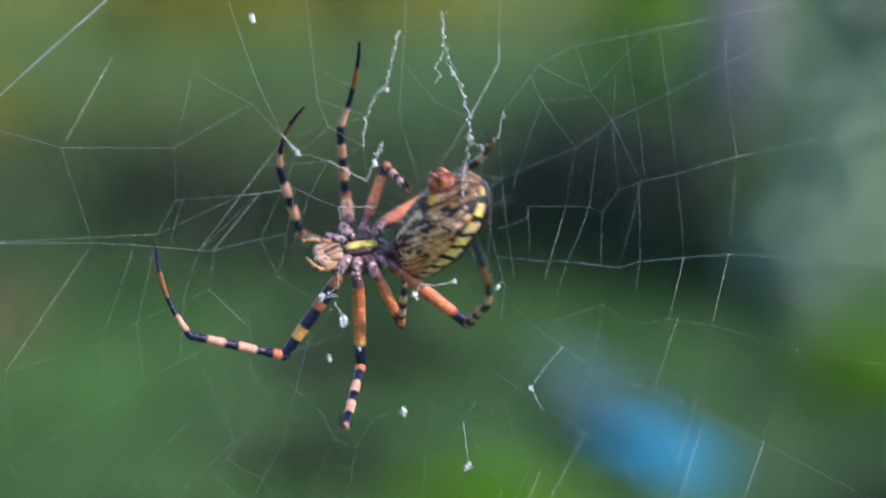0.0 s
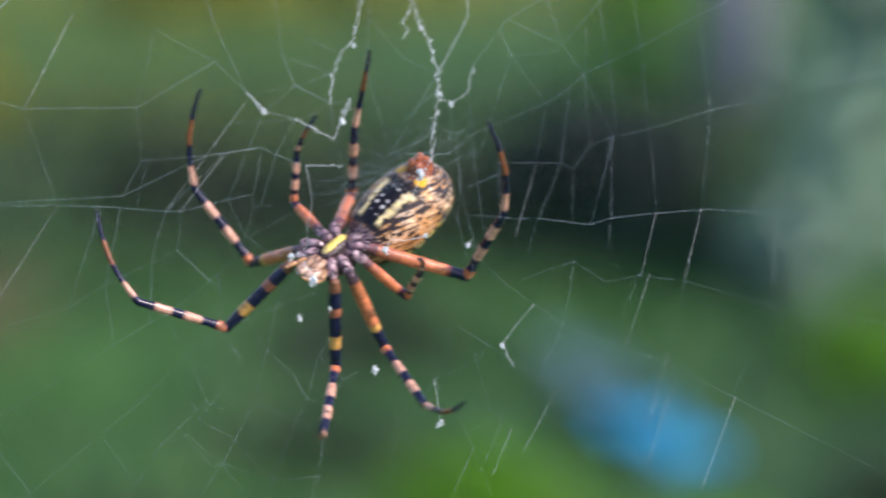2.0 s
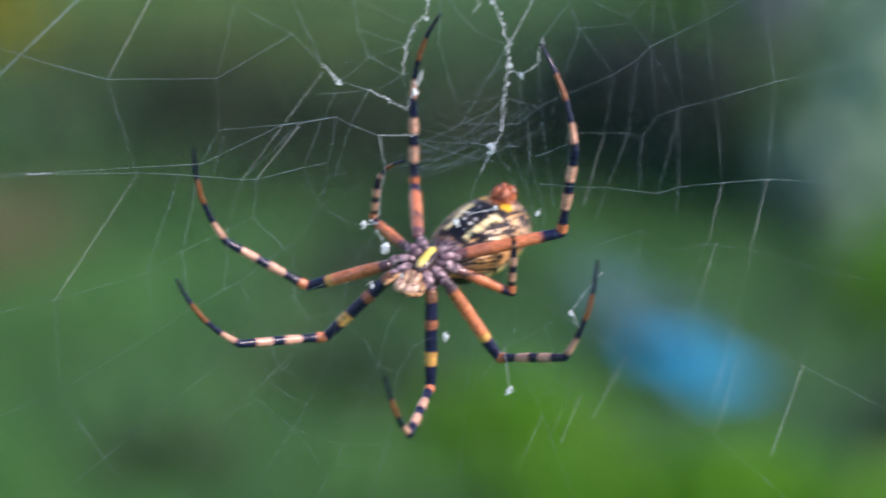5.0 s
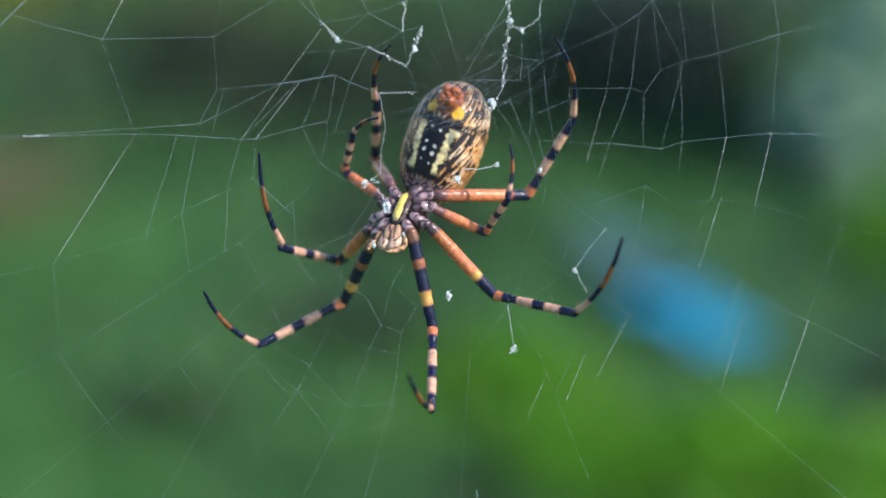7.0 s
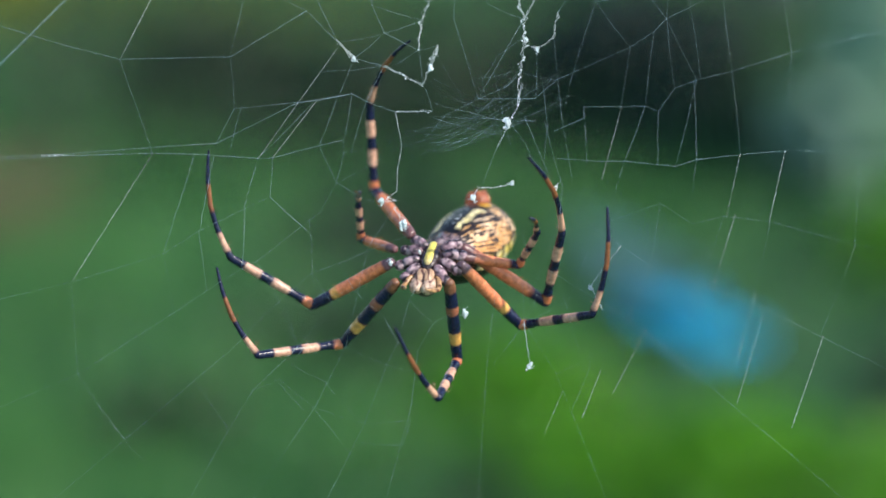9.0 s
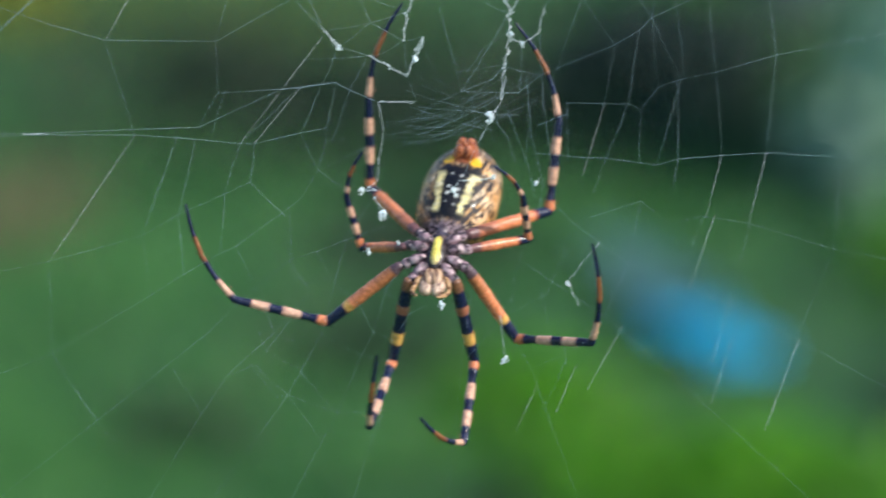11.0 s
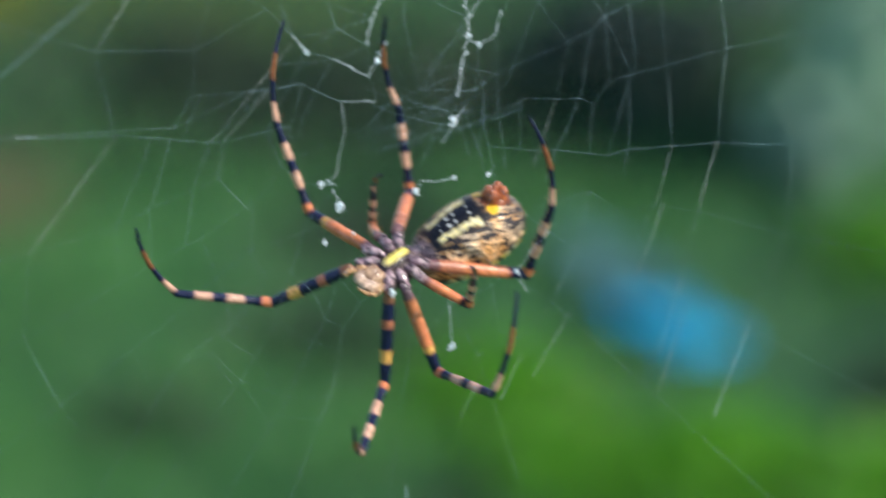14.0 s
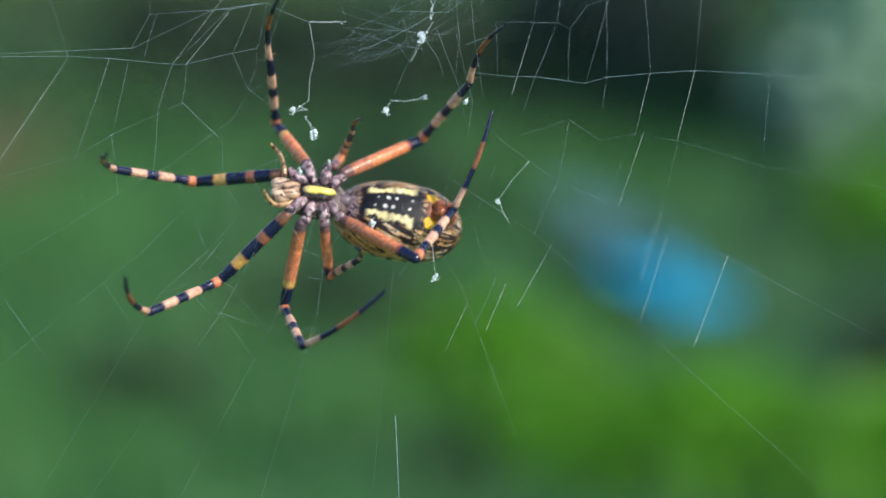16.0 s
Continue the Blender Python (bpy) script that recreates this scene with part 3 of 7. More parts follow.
band((5.77, 1.5), (5.9, 1.6), (6.05, 1.82), (5.9, 1.65))
band((6.55, 1.95), (6.9, 2.15), (7.22, 2.35))
band((7.22, 2.35), (7.42, 2.0), (7.55, 1.65), (7.4, 1.95), thick=1.2)
band((6.72, 2.8), (7.38, 2.81), thick=0.8)
band((6.72, 2.82), (6.8, 3.4), (6.7, 3.8), (6.66, 4.2), (6.45, 4.35), thick=0.25)
band((6.4, 4.38), (6.65, 4.35), (6.5, 4.3))
band((6.6, 4.5), (6.75, 4.75), (6.8, 4.9), thick=1.3)
band((10.57, 5.4), (10.25, 5.75), (9.98, 6.1), thick=0.35)
band((10.0, 6.05), (10.08, 6.3), (10.18, 6.5), thick=0.4)
band((8.84, 7.4), (8.78, 6.65), thick=0.4)
band((0.4, 3.2), (0.85, 3.21), thick=0.6)
band((7.95, 4.4), (8.12, 4.2), (8.45, 4.22), (8.75, 4.15), thick=0.9, depth=4.0)
band((8.9, 2.8), (8.73, 3.08), (8.5, 3.5), thick=0.4, depth=4.0)
rung((7.3, 2.9), (8.0, 3.15), (8.75, 3.35))
rung((7.2, 2.6), (8.1, 2.9), (8.73, 3.08))
rung((7.4, 3.4), (8.2, 3.1), (9.0, 2.7))
rung((7.4, 2.9), (8.3, 3.0), (9.2, 3.1))
rung((8.2, 2.65), (7.6, 2.9), (7.2, 3.3))
rung((8.73, 3.08), (8.45, 3.6), (8.2, 4.15))
rung((8.73, 3.08), (9.0, 3.5), (9.1, 3.9))
rung((9.35, 2.4), (9.4, 3.2), (9.3, 3.9))

for u, v, s in [(6.4, 4.36, 0.7), (6.73, 4.8, 0.9), (6.45, 5.45, 0.55), (7.72, 6.42, 0.7), (8.84, 7.42, 0.7), (9.98, 6.1, 0.45), (6.05, 1.81, 0.55), (7.38, 2.05, 0.6),
                (9.28, 1.83, 0.5), (8.82, 0.5, 0.5), (9.1, 1.65, 0.4), (7.68, 0.75, 0.4), (5.3, -0.6, 0.8), (9.5, 4.3, 0.5), (7.0, 5.3, 0.4)]:
    tuft(u, v, 1.25 * s)
tuft(8.73, 3.08, 1.3, 4.0)
tuft(8.0, 4.4, 0.9, 4.0)
tuft(8.72, 4.15, 0.6, 4.0)
# the fine sheet of threads behind the hub, and a few strays
for _ in range(18):
    a = at(rng.uniform(6.5, 7.4), rng.gauss(3.35, 0.22), rng.uniform(3, 8))
    c = at(rng.uniform(8.9, 10.0), rng.gauss(2.45, 0.25), rng.uniform(3, 8))
    d = a.lerp(c, rng.uniform(0.35, 0.65)) + Vector((0, 0, rng.uniform(-2.2, -0.6)))
    thread("tangle_thread", [[a, a.lerp(d, 0.5) + Vector((0, 0, -0.25)), d, d.lerp(c, 0.5) + Vector((0, 0, -0.2)), c]], rng.uniform(0.0035, 0.006), SILK, sides=3)
for _ in range(9):
    a = at(rng.uniform(6.9, 8.6), rng.uniform(1.6, 2.6), rng.uniform(2, 6))
    c = at(rng.uniform(8.2, 9.4), rng.uniform(2.6, 3.6), rng.uniform(2, 6))
    thread("tangle_thread", [[a, (a + c) / 2 + Vector((0, 0, -0.5)), c]], rng.uniform(0.0035, 0.006), SILK, sides=3)
thread("anchor_thread", [[(0, 0, -30), (2, 60, -400), (0, 160, -960)]], 0.03, SILK)
bm = bmesh.new()
tube(bm, [(at(-1.6, 2.3, 9), 0.045), (at(0.98, 0, 10), 0.04), (at(2.6, -1.4, 11), 0.04)], 6)
part("frame_thread", bm, SILK, web, "thick frame thread of the web")

# ---- the spider ----
# the bands' black is navy, with the sky's blue sheen put into it
SKY_BLACK, ORANGE, TAN, RUST, YELLOW = (0.007, 0.01, 0.045), (0.66, 0.22, 0.1), (0.65, 0.375, 0.27), (0.33, 0.12, 0.07), (0.66, 0.36, 0.1)
PURPLE, CREAM, LEMON = (0.1, 0.06, 0.075), (0.72, 0.55, 0.36), (0.8, 0.66, 0.13)

spider = tagged(new("spider"), "large orb-weaver spider with black and orange banded legs, hanging head down", "spider")

bm = bmesh.new()
egg(bm, (0.2, 0, 0.6), (3.8, 2.5, 1.4), rings=20, sides=28)
egg(bm, (3.2, 0, 0.4), (1.6, 1.5, 1.3), rings=14, sides=20)
tint(bm, lambda c: mix((0.26, 0.18, 0.16), (0.06, 0.04, 0.045), step(-0.5, 0.4, noise.noise(c * 1.1))))
cephalothorax = part("cephalothorax", bm, SHELL, spider, "flat silvery-brown head and chest shield")

bm = bmesh.new()
egg(bm, (0.3, 0, -0.95), (2.1, 1.0, 0.62), rings=16, sides=24)
tint(bm, lambda c: mix((0.03, 0.018, 0.022), PURPLE, step(0.2, 0.5, noise.noise(c * 2.5))))
part("sternum", bm, SHELL, spider, "dark breastplate")
bm = bmesh.new()
tube(bm, [((-1.7, 0, -1.25), 0.15), ((-1.3, 0, -1.48), (0.25, 0.42)), ((-0.2, 0.04, -1.6), (0.22, 0.42)), ((0.8, -0.03, -1.6), (0.22, 0.5)), ((1.5, 0, -1.48), (0.25, 0.48)), ((1.95, 0, -1.3), 0.2)], 12)
tint(bm, lambda c: mix(LEMON, CREAM, step(1.0, 2.4, c.x)))
part("breast_stripe", bm, SHELL, spider, "bright yellow stripe along the breastplate")

palps = []
for s in (1, -1):
    bm = bmesh.new()
    egg(bm, (3.25, 0.4 * s, -0.8), (1.15, 0.72, 0.55), rings=28, sides=32)
    tint(bm, lambda c: mix((0.5, 0.32, 0.2), (0.12, 0.055, 0.045), step(0.0, 0.8, math.sin(c.y * 9 + c.x * 2.0 + 2 * noise.noise(c * 1.2)))))
    part("mouth_lobe", bm, SHELL, spider, "pale tan mouth lobe")
    bm = bmesh.new()
    tube(bm, [((3.0, 0.6 * s, 0.1), 0.5), ((3.6, 0.68 * s, -0.1), 0.85), ((4.3, 0.66 * s, -0.3), 0.88), ((4.9, 0.58 * s, -0.55), 0.72), ((5.3, 0.42 * s, -0.85), 0.35)], 16)
    bmesh.ops.subdivide_edges(bm, edges=bm.edges[:], cuts=2, use_grid_fill=True, smooth=0.8)
    tint(bm, lambda c: mix((0.62, 0.44, 0.33), (0.14, 0.06, 0.05), step(0.3, 1.1, math.sin(c.y * 8 + c.x * 0.8 + 2.5 * noise.noise(c * 1.5)) + 0.5 * noise.noise(c * 3.1))))
    part("jaw", bm, SHELL, spider, "pale tan jaw with brown streaks")
    bm = bmesh.new()
    tube(bm, [((2.9, 1.25 * s, -0.5), 0.26), ((3.6, 1.7 * s, -0.6), 0.3), ((4.4, 1.95 * s, -0.5), 0.27), ((5.1, 2.0 * s, -0.8), 0.26), ((5.8, 1.75 * s, -1.3), 0.24), ((6.3, 1.3 * s, -1.9), 0.2), ((6.5, 1.1 * s, -2.2), 0.07)], 12)
    bmesh.ops.subdivide_edges(bm, edges=bm.edges[:], cuts=2, use_grid_fill=True, smooth=0.8)
    tint(bm, lambda c: mix((0.5, 0.3, 0.15), (0.12, 0.055, 0.035), step(0.0, 0.3, noise.noise(c * 1.6))))
    bmesh.ops.translate(bm, vec=(-2.9, -1.25 * s, 0.5), verts=bm.verts)
    palps.append(part("palp", bm, CUTICLE, spider, "short tan feeler"))
    palps[-1].location = Vector((2.9, 1.25 * s, -0.5)) * MM

HIPS = {"1": (3.4, 2.5, -0.2), "2": (1.5, 3.6, -0.2), "3": (-0.9, 3.6, -0.4), "4": (-2.6, 2.7, -0.6)}
for k, (x, y, z) in HIPS.items():
    for s in (1, -1):
        bm = bmesh.new()
        a, b = Vector((x * 0.45, y * 0.33 * s, -0.75)), Vector((x, y * s, z))
        tube(bm, [(a, 0.3), (a.lerp(b, 0.15) + Vector((0, 0, -0.1)), 0.55), (a.lerp(b, 0.4) + Vector((0, 0, -0.15)), 0.66), (a.lerp(b, 0.58) + Vector((0, 0, -0.1)), 0.63), (a.lerp(b, 0.68), 0.54),
                  (a.lerp(b, 0.8), 0.64), (a.lerp(b, 0.95), 0.62), (b + (b - a) * 0.08, 0.4)], 16)
        bmesh.ops.subdivide_edges(bm, edges=bm.edges[:], cuts=2, use_grid_fill=True, smooth=0.8)
        # purple-brown mottling; the pale lilac flecks are highlights painted in
        tint(bm, lambda c: mix(mix((0.3, 0.19, 0.23), (0.04, 0.024, 0.036), step(-0.2, 0.2, noise.noise(c * 1.5))), (0.68, 0.5, 0.53), 0.7 * step(0.05, 0.45, noise.noise(c * 2.2))))
        part("hip_joint", bm, SHELL, spider, "mottled purple-brown hip joint with pale highlights put into its colour")

bm = bmesh.new()
tube(bm, [((-2.4, 0, 0.2), 0.75), ((-3.4, 0, 0.3), 0.65), ((-4.6, 0, 0.9), 0.8)], 14)
tint(bm, lambda c: mix((0.3, 0.22, 0.27), (0.05, 0.035, 0.045), step(-0.2, 0.3, noise.noise(c * 1.4))))
part("waist", bm, SHELL, spider)

# abdomen: an egg with its patterned skin
LONG, WIDE, DEEP, LIFT = 13.6, 4.55, 4.4, 2.6


def skin_colour(c):
    s, b = -c.x / LONG, abs(math.atan2(c.y, -(c.z - LIFT)))
    side = 1 if c.y > 0 else -1
    n1, n2 = noise.noise(c * 0.7), noise.noise(c * 3.2)
    # fine wavy streaks of gold and cream that run back and up over a black ground
    wave = c.x * 0.5 + 0.9 * noise.noise((c.x * 0.6, b * 2.5, side))
    streak = noise.noise((wave, b * 13.0 + c.x * 1.1, side * 5.0)) + 0.6 * noise.noise((wave * 2.0, b * 24.0 + c.x * 1.6, side * 9.0)) + 0.16 * n2
    warm = mix((0.62, 0.33, 0.12), (0.84, 0.65, 0.46), step(-0.25, 0.35, n1 + 0.5 * noise.noise(c * 1.9)))
    open_flank = step(0.75, 1.2, b) * step(0.88, 0.6, s)
    edge_at = -0.2 + 0.34 * open_flank - 0.06 * step(0.6, 0.85, s)
    warm = mix(warm, (0.7, 0.33, 0.11), 0.55 * open_flank)
    col = mix(warm, (0.018, 0.011, 0.014), step(edge_at - 0.07, edge_at + 0.07, streak))
    # pale scales along the dark back
    if b > 1.66:
        scale = math.sin(c.x * 3.5 + side * 0.4 + (b - 1.6) * 2.5 + 1.2 * noise.noise(c * 0.5))
        col = mix(col, (0.012, 0.01, 0.012), step(1.66, 1.74, b))
        if b < 2.1 + 0.1 * n1:
            col = mix(col, mix((0.8, 0.62, 0.14), (0.8, 0.7, 0.42), step(-0.2, 0.3, n1)), step(-0.6, -0.35, scale) * step(1.7, 1.78, b) * step(0.06, 0.15, s))
    # black panel under the belly, with two lobed pale stripes and a few white dots
    ragged = 0.07 * noise.noise((c.x * 1.7, side * 2.0, 3.0)) + 0.03 * noise.noise((c.x * 2.6, b * 4.0, side)) + 0.02 * n2
    panel = step(0.08, 0.14, s + 0.3 * ragged) * step(0.66, 0.6, s + 0.4 * ragged)
    inner = 0.29 + 0.06 * step(0.2, 0.5, s)
    col = mix(col, (0.004, 0.004, 0.009), panel * step(inner + 0.34, inner + 0.22, b + ragged))
    lobe = 0.05 * math.sin(c.x * 2.2 + 0.7 * side) + 0.06 * step(0.42, 0.5, s)
    stripe = step(inner - 0.02, inner + 0.03, b + ragged) * step(inner + 0.23 + lobe, inner + 0.16 + lobe, b + 1.3 * ragged) * step(0.15, 0.2, s) * step(0.58, 0.54, s + 0.5 * ragged)
    stripe *= 1 - 0.4 * step(0.025, 0.005, abs(s - 0.37 - 0.015 * side + 0.2 * ragged))
    col = mix(col, mix((0.8, 0.68, 0.3), (0.82, 0.74, 0.48), step(-0.2, 0.3, n2)), stripe)
    for q, big in ((0.25, 0.1), (0.33, 0.24), (0.395, 0.2), (0.53, 0.14)):
        if abs(s - q) < 0.04 and b < 0.3:
            r = math.hypot((s - q - 0.011 * side) * LONG, (b - 0.14) * 4.4)
            col = mix(col, (0.66, 0.68, 0.66), step(big + 0.07, big - 0.05, r + 0.08 * n2))
    # mottled front, and the brown ring round the spinnerets
    col = mix(col, mix((0.34, 0.25, 0.28), (0.03, 0.02, 0.03), step(-0.15, 0.15, n2 + 0.4 * n1)), step(0.13, 0.06, s) * step(1.4, 0.9, b))
    r = math.hypot((s - 0.79) * LONG, b * 3.6)
    col = mix(col, mix((0.3, 0.085, 0.035), (0.07, 0.022, 0.014), step(-0.1, 0.3, n2)), step(2.1, 1.4, r + 0.3 * n1))
    r = math.hypot((s - 0.705) * LONG, (b - 0.42) * 4.0)
    col = mix(col, (0.78, 0.45, 0.02), step(0.82, 0.62, r + 0.12 * n2))
    return col


bm = bmesh.new()
NS, NB = 260, 250
rows = []
for i in range(NS + 1):
    s = 0.5 - 0.5 * math.cos(math.pi * i / NS)
    h = 2 * s - 1
    r = max(0.012, 1 - abs(h) ** (2.7 if h > 0 else 2.1)) ** 0.5
    ring = []
    for j in range(NB):
        b = 6.28319 * j / NB
        wob = 1 + 0.02 * noise.noise((s * 6, math.cos(b) * 2, math.sin(b) * 2))
        ring.append(bm.verts.new((1.2 - (LONG + 1.2) * s, WIDE * r * wob * math.sin(b), LIFT - DEEP * r * wob * math.cos(b) * (0.92 if math.cos(b) > 0 else 0.86))))
    rows.append(ring)
for a, b in zip(rows, rows[1:]):
    for j in range(NB):
        bm.faces.new((a[j], b[j], b[(j + 1) % NB], a[(j + 1) % NB]))
bm.faces.new(rows[0])
bm.faces.new(rows[-1][::-1])
bmesh.ops.recalc_face_normals(bm, faces=bm.faces)
tint(bm, skin_colour)
abdomen = part("abdomen", bm, SKIN, spider, "plump black, tan and yellow patterned abdomen")

bm = bmesh.new()
egg(bm, (-10.7, 0, -0.35), (1.75, 1.55, 0.95), rings=22, sides=28)
tint(bm, lambda c: mix((0.36, 0.1, 0.04), (0.1, 0.03, 0.018), step(-0.15, 0.3, noise.noise(c * 1.7) + 0.4 * noise.noise(c * 5))))
part("spinneret_mound", bm, SHELL, abdomen, "red-brown mound under the spinnerets")
for x, y, z, dx, dy, big in [(-10.2, 0.55, -0.85, -0.45, -0.12, 0.78), (-10.2, -0.55, -0.85, -0.45, 0.12, 0.78), (-11.2, 0.58, -0.5, -0.75, -0.1, 0.76), (-11.2, -0.58, -0.5, -0.75, 0.1, 0.76), (-10.7, 0, -0.9, -0.5, 0, 0.5)]:
    bm = bmesh.new()
    tube(bm, [((x, y, z), big), ((x + dx * 0.5, y + dy * 0.5, z - 0.6), big * 0.95), ((x + dx * 0.8, y + dy * 0.8, z - 1.05), big * 0.78), ((x + dx, y + dy, z - 1.4), big * 0.48),
              ((x + dx * 1.1, y + dy, z - 1.55), big * 0.2)], 14)
    bmesh.ops.subdivide_edges(bm, edges=bm.edges[:], cuts=2, use_grid_fill=True)
    tint(bm, lambda c: mix((0.48, 0.14, 0.05), (0.18, 0.04, 0.02), step(-0.1, 0.3, noise.noise(c * 2.2) + 0.4 * noise.noise(c * 6))))
    part("spinneret", bm, SHELL, abdomen, "orange-red spinneret cone")


def banded(bands, soft=0.18):
    """Colours along a segment: (start in mm, colour) from its root."""
    def colour(c):
        z = c.z + 0.12 * noise.noise(c * 2.2)
        col = bands[0][1]
        for at_z, nxt in bands[1:]:
            col = mix(col, nxt, step(at_z - soft, at_z + soft, z))
        return col
    return colour


def segment(name, spine, bands, parent, label=""):
    """One leg segment along z, with a fuzz of short bristles."""
    bm = bmesh.new()
    fine = []
    for (za, xa, ra), (zb, xb, rb) in zip(spine, spine[1:]):
        n = max(1, round((zb - za) / 0.16))
        fine += [((xa + (xb - xa) * i / n, 0, za + (zb - za) * i / n), ra + (rb - ra) * i / n) for i in range(n)]
    fine.append(((spine[-1][1], 0, spine[-1][0]), spine[-1][2]))
    fine = [(p, r * (1 + 0.07 * noise.noise((p[2] * 0.9, len(name), 0.5)) + 0.03 * noise.noise((p[2] * 2.7, 3.0, len(name))))) for p, r in fine]
    tube(bm, fine, 14)
    z0, z1 = spine[0][0], spine[-1][0]
    rr = random.Random(len(name) + int(z1 * 10))
    for _ in range(int((z1 - z0) * 7)):
        z, b = rr.uniform(z0 + 0.3, z1 - 0.2), rr.uniform(0, 6.283)
        r = next(q[2] for q in spine[::-1] if q[0] <= z)
        d = Vector((math.cos(b), math.sin(b), 0))
        x = next(q[1] for q in spine[::-1] if q[0] <= z)
        p, q = d * r * 0.7 + Vector((x, 0, z)), d * (r + rr.uniform(0.15, 0.45)) + Vector((x, 0, z + 0.35))
        tube(bm, [(p, 0.018), (q, 0.006)], 3)
    tint(bm, banded(bands))
    return part(name, bm, CUTICLE, parent, label)


legs, shins, feet = {}, {}, {}
for key in ("L1", "L2", "L3", "L4", "R1", "R2", "R3", "R4"):
    fem, tib, met = LENGTHS[int(key[1])]
    thick = {"1": 1.0, "2": 1.0, "3": 0.82, "4": 1.02}[key[1]]
    if key[1] == "1":
        fb = [(0, (0.2, 0.09, 0.05)), (1.0, SKY_BLACK), (fem * 0.28, RUST), (fem * 0.38, SKY_BLACK), (fem * 0.62, YELLOW), (fem * 0.76, SKY_BLACK)]
    elif key[1] == "2":
        fb = [(0, PURPLE), (0.8, (0.45, 0.16, 0.07)), (fem * 0.3, ORANGE), (fem * 0.66, YELLOW), (fem * 0.74, SKY_BLACK)]
    else:
        fb = [(0, (0.17, 0.08, 0.085)), (1.0, (0.42, 0.15, 0.085)), (fem * 0.32, ORANGE), (fem * 0.78, (0.3, 0.08, 0.05)), (fem * 0.82, SKY_BLACK)]
    leg = segment("leg", [(-0.5, 0, 0.3), (-0.2, 0, 0.58 * thick), (0.6, 0, 0.66 * thick), (fem * 0.3, 0, 0.72 * thick), (fem * 0.6, 0, 0.7 * thick), (fem * 0.85, 0, 0.64 * thick), (fem - 0.2, 0, 0.6 * thick), (fem + 0.25, 0, 0.5 * thick), (fem + 0.5, 0, 0.2)],
                  fb, spider, "banded leg with an orange thigh" if key[1] != "1" else "dark leg with rust and yellow bands")
    legs[key] = leg
    knee = tib * 0.2
    patella = segment("patella", [(-0.45, 0, 0.25), (-0.2, 0, 0.5 * thick), (0.3, 0, 0.58 * thick), (knee * 0.7, 0, 0.56 * thick), (knee, 0, 0.46 * thick), (knee + 0.2, 0, 0.2)],
                      [(0, SKY_BLACK), (0.25, ORANGE), (1.2, SKY_BLACK)], leg)
    t = tib - knee
    tibia = segment("tibia", [(knee - 0.2, 0, 0.25), (knee, 0, 0.44 * thick), (knee + t * 0.25, 0, 0.54 * thick), (knee + t * 0.6, 0, 0.52 * thick), (tib - 0.4, 0, 0.46 * thick), (tib + 0.15, 0, 0.42 * thick), (tib + 0.4, 0, 0.15)],
                    [(0, SKY_BLACK), (knee + t * 0.12, TAN), (knee + t * 0.36, SKY_BLACK), (knee + t * 0.55, TAN), (knee + t * 0.78, SKY_BLACK)], leg)
    toe = met * 0.76

    def bow(z):
        return 0.085 * met * math.sin(math.pi * max(0.0, min(1.0, z / met)))

    meta = segment("metatarsus", [(z, bow(z), r) for z, r in ((-0.3, 0.2), (0, 0.42 * thick), (0.5, 0.4 * thick), (met * 0.15, 0.35 * thick), (met * 0.3, 0.31 * thick), (met * 0.5, 0.28 * thick), (toe - 0.1, 0.24 * thick), (toe + 0.1, 0.1))],
                   [(0, SKY_BLACK), (0.7, TAN), (met * 0.24, SKY_BLACK), (met * 0.45, (0.24, 0.09, 0.04)), (met * 0.7, SKY_BLACK)], leg)
    tarsus = segment("tarsus", [(z, bow(z), r) for z, r in ((toe - 0.15, 0.12), (toe, 0.23 * thick), (met * 0.84, 0.21 * thick), (met * 0.92, 0.18 * thick), (met, 0.12), (met + 0.15, 0.05))],
                     [(0, SKY_BLACK), (toe + 0.1, SKY_BLACK)], leg)
    shins[key], feet[key] = (patella, tibia), (meta, tarsus)

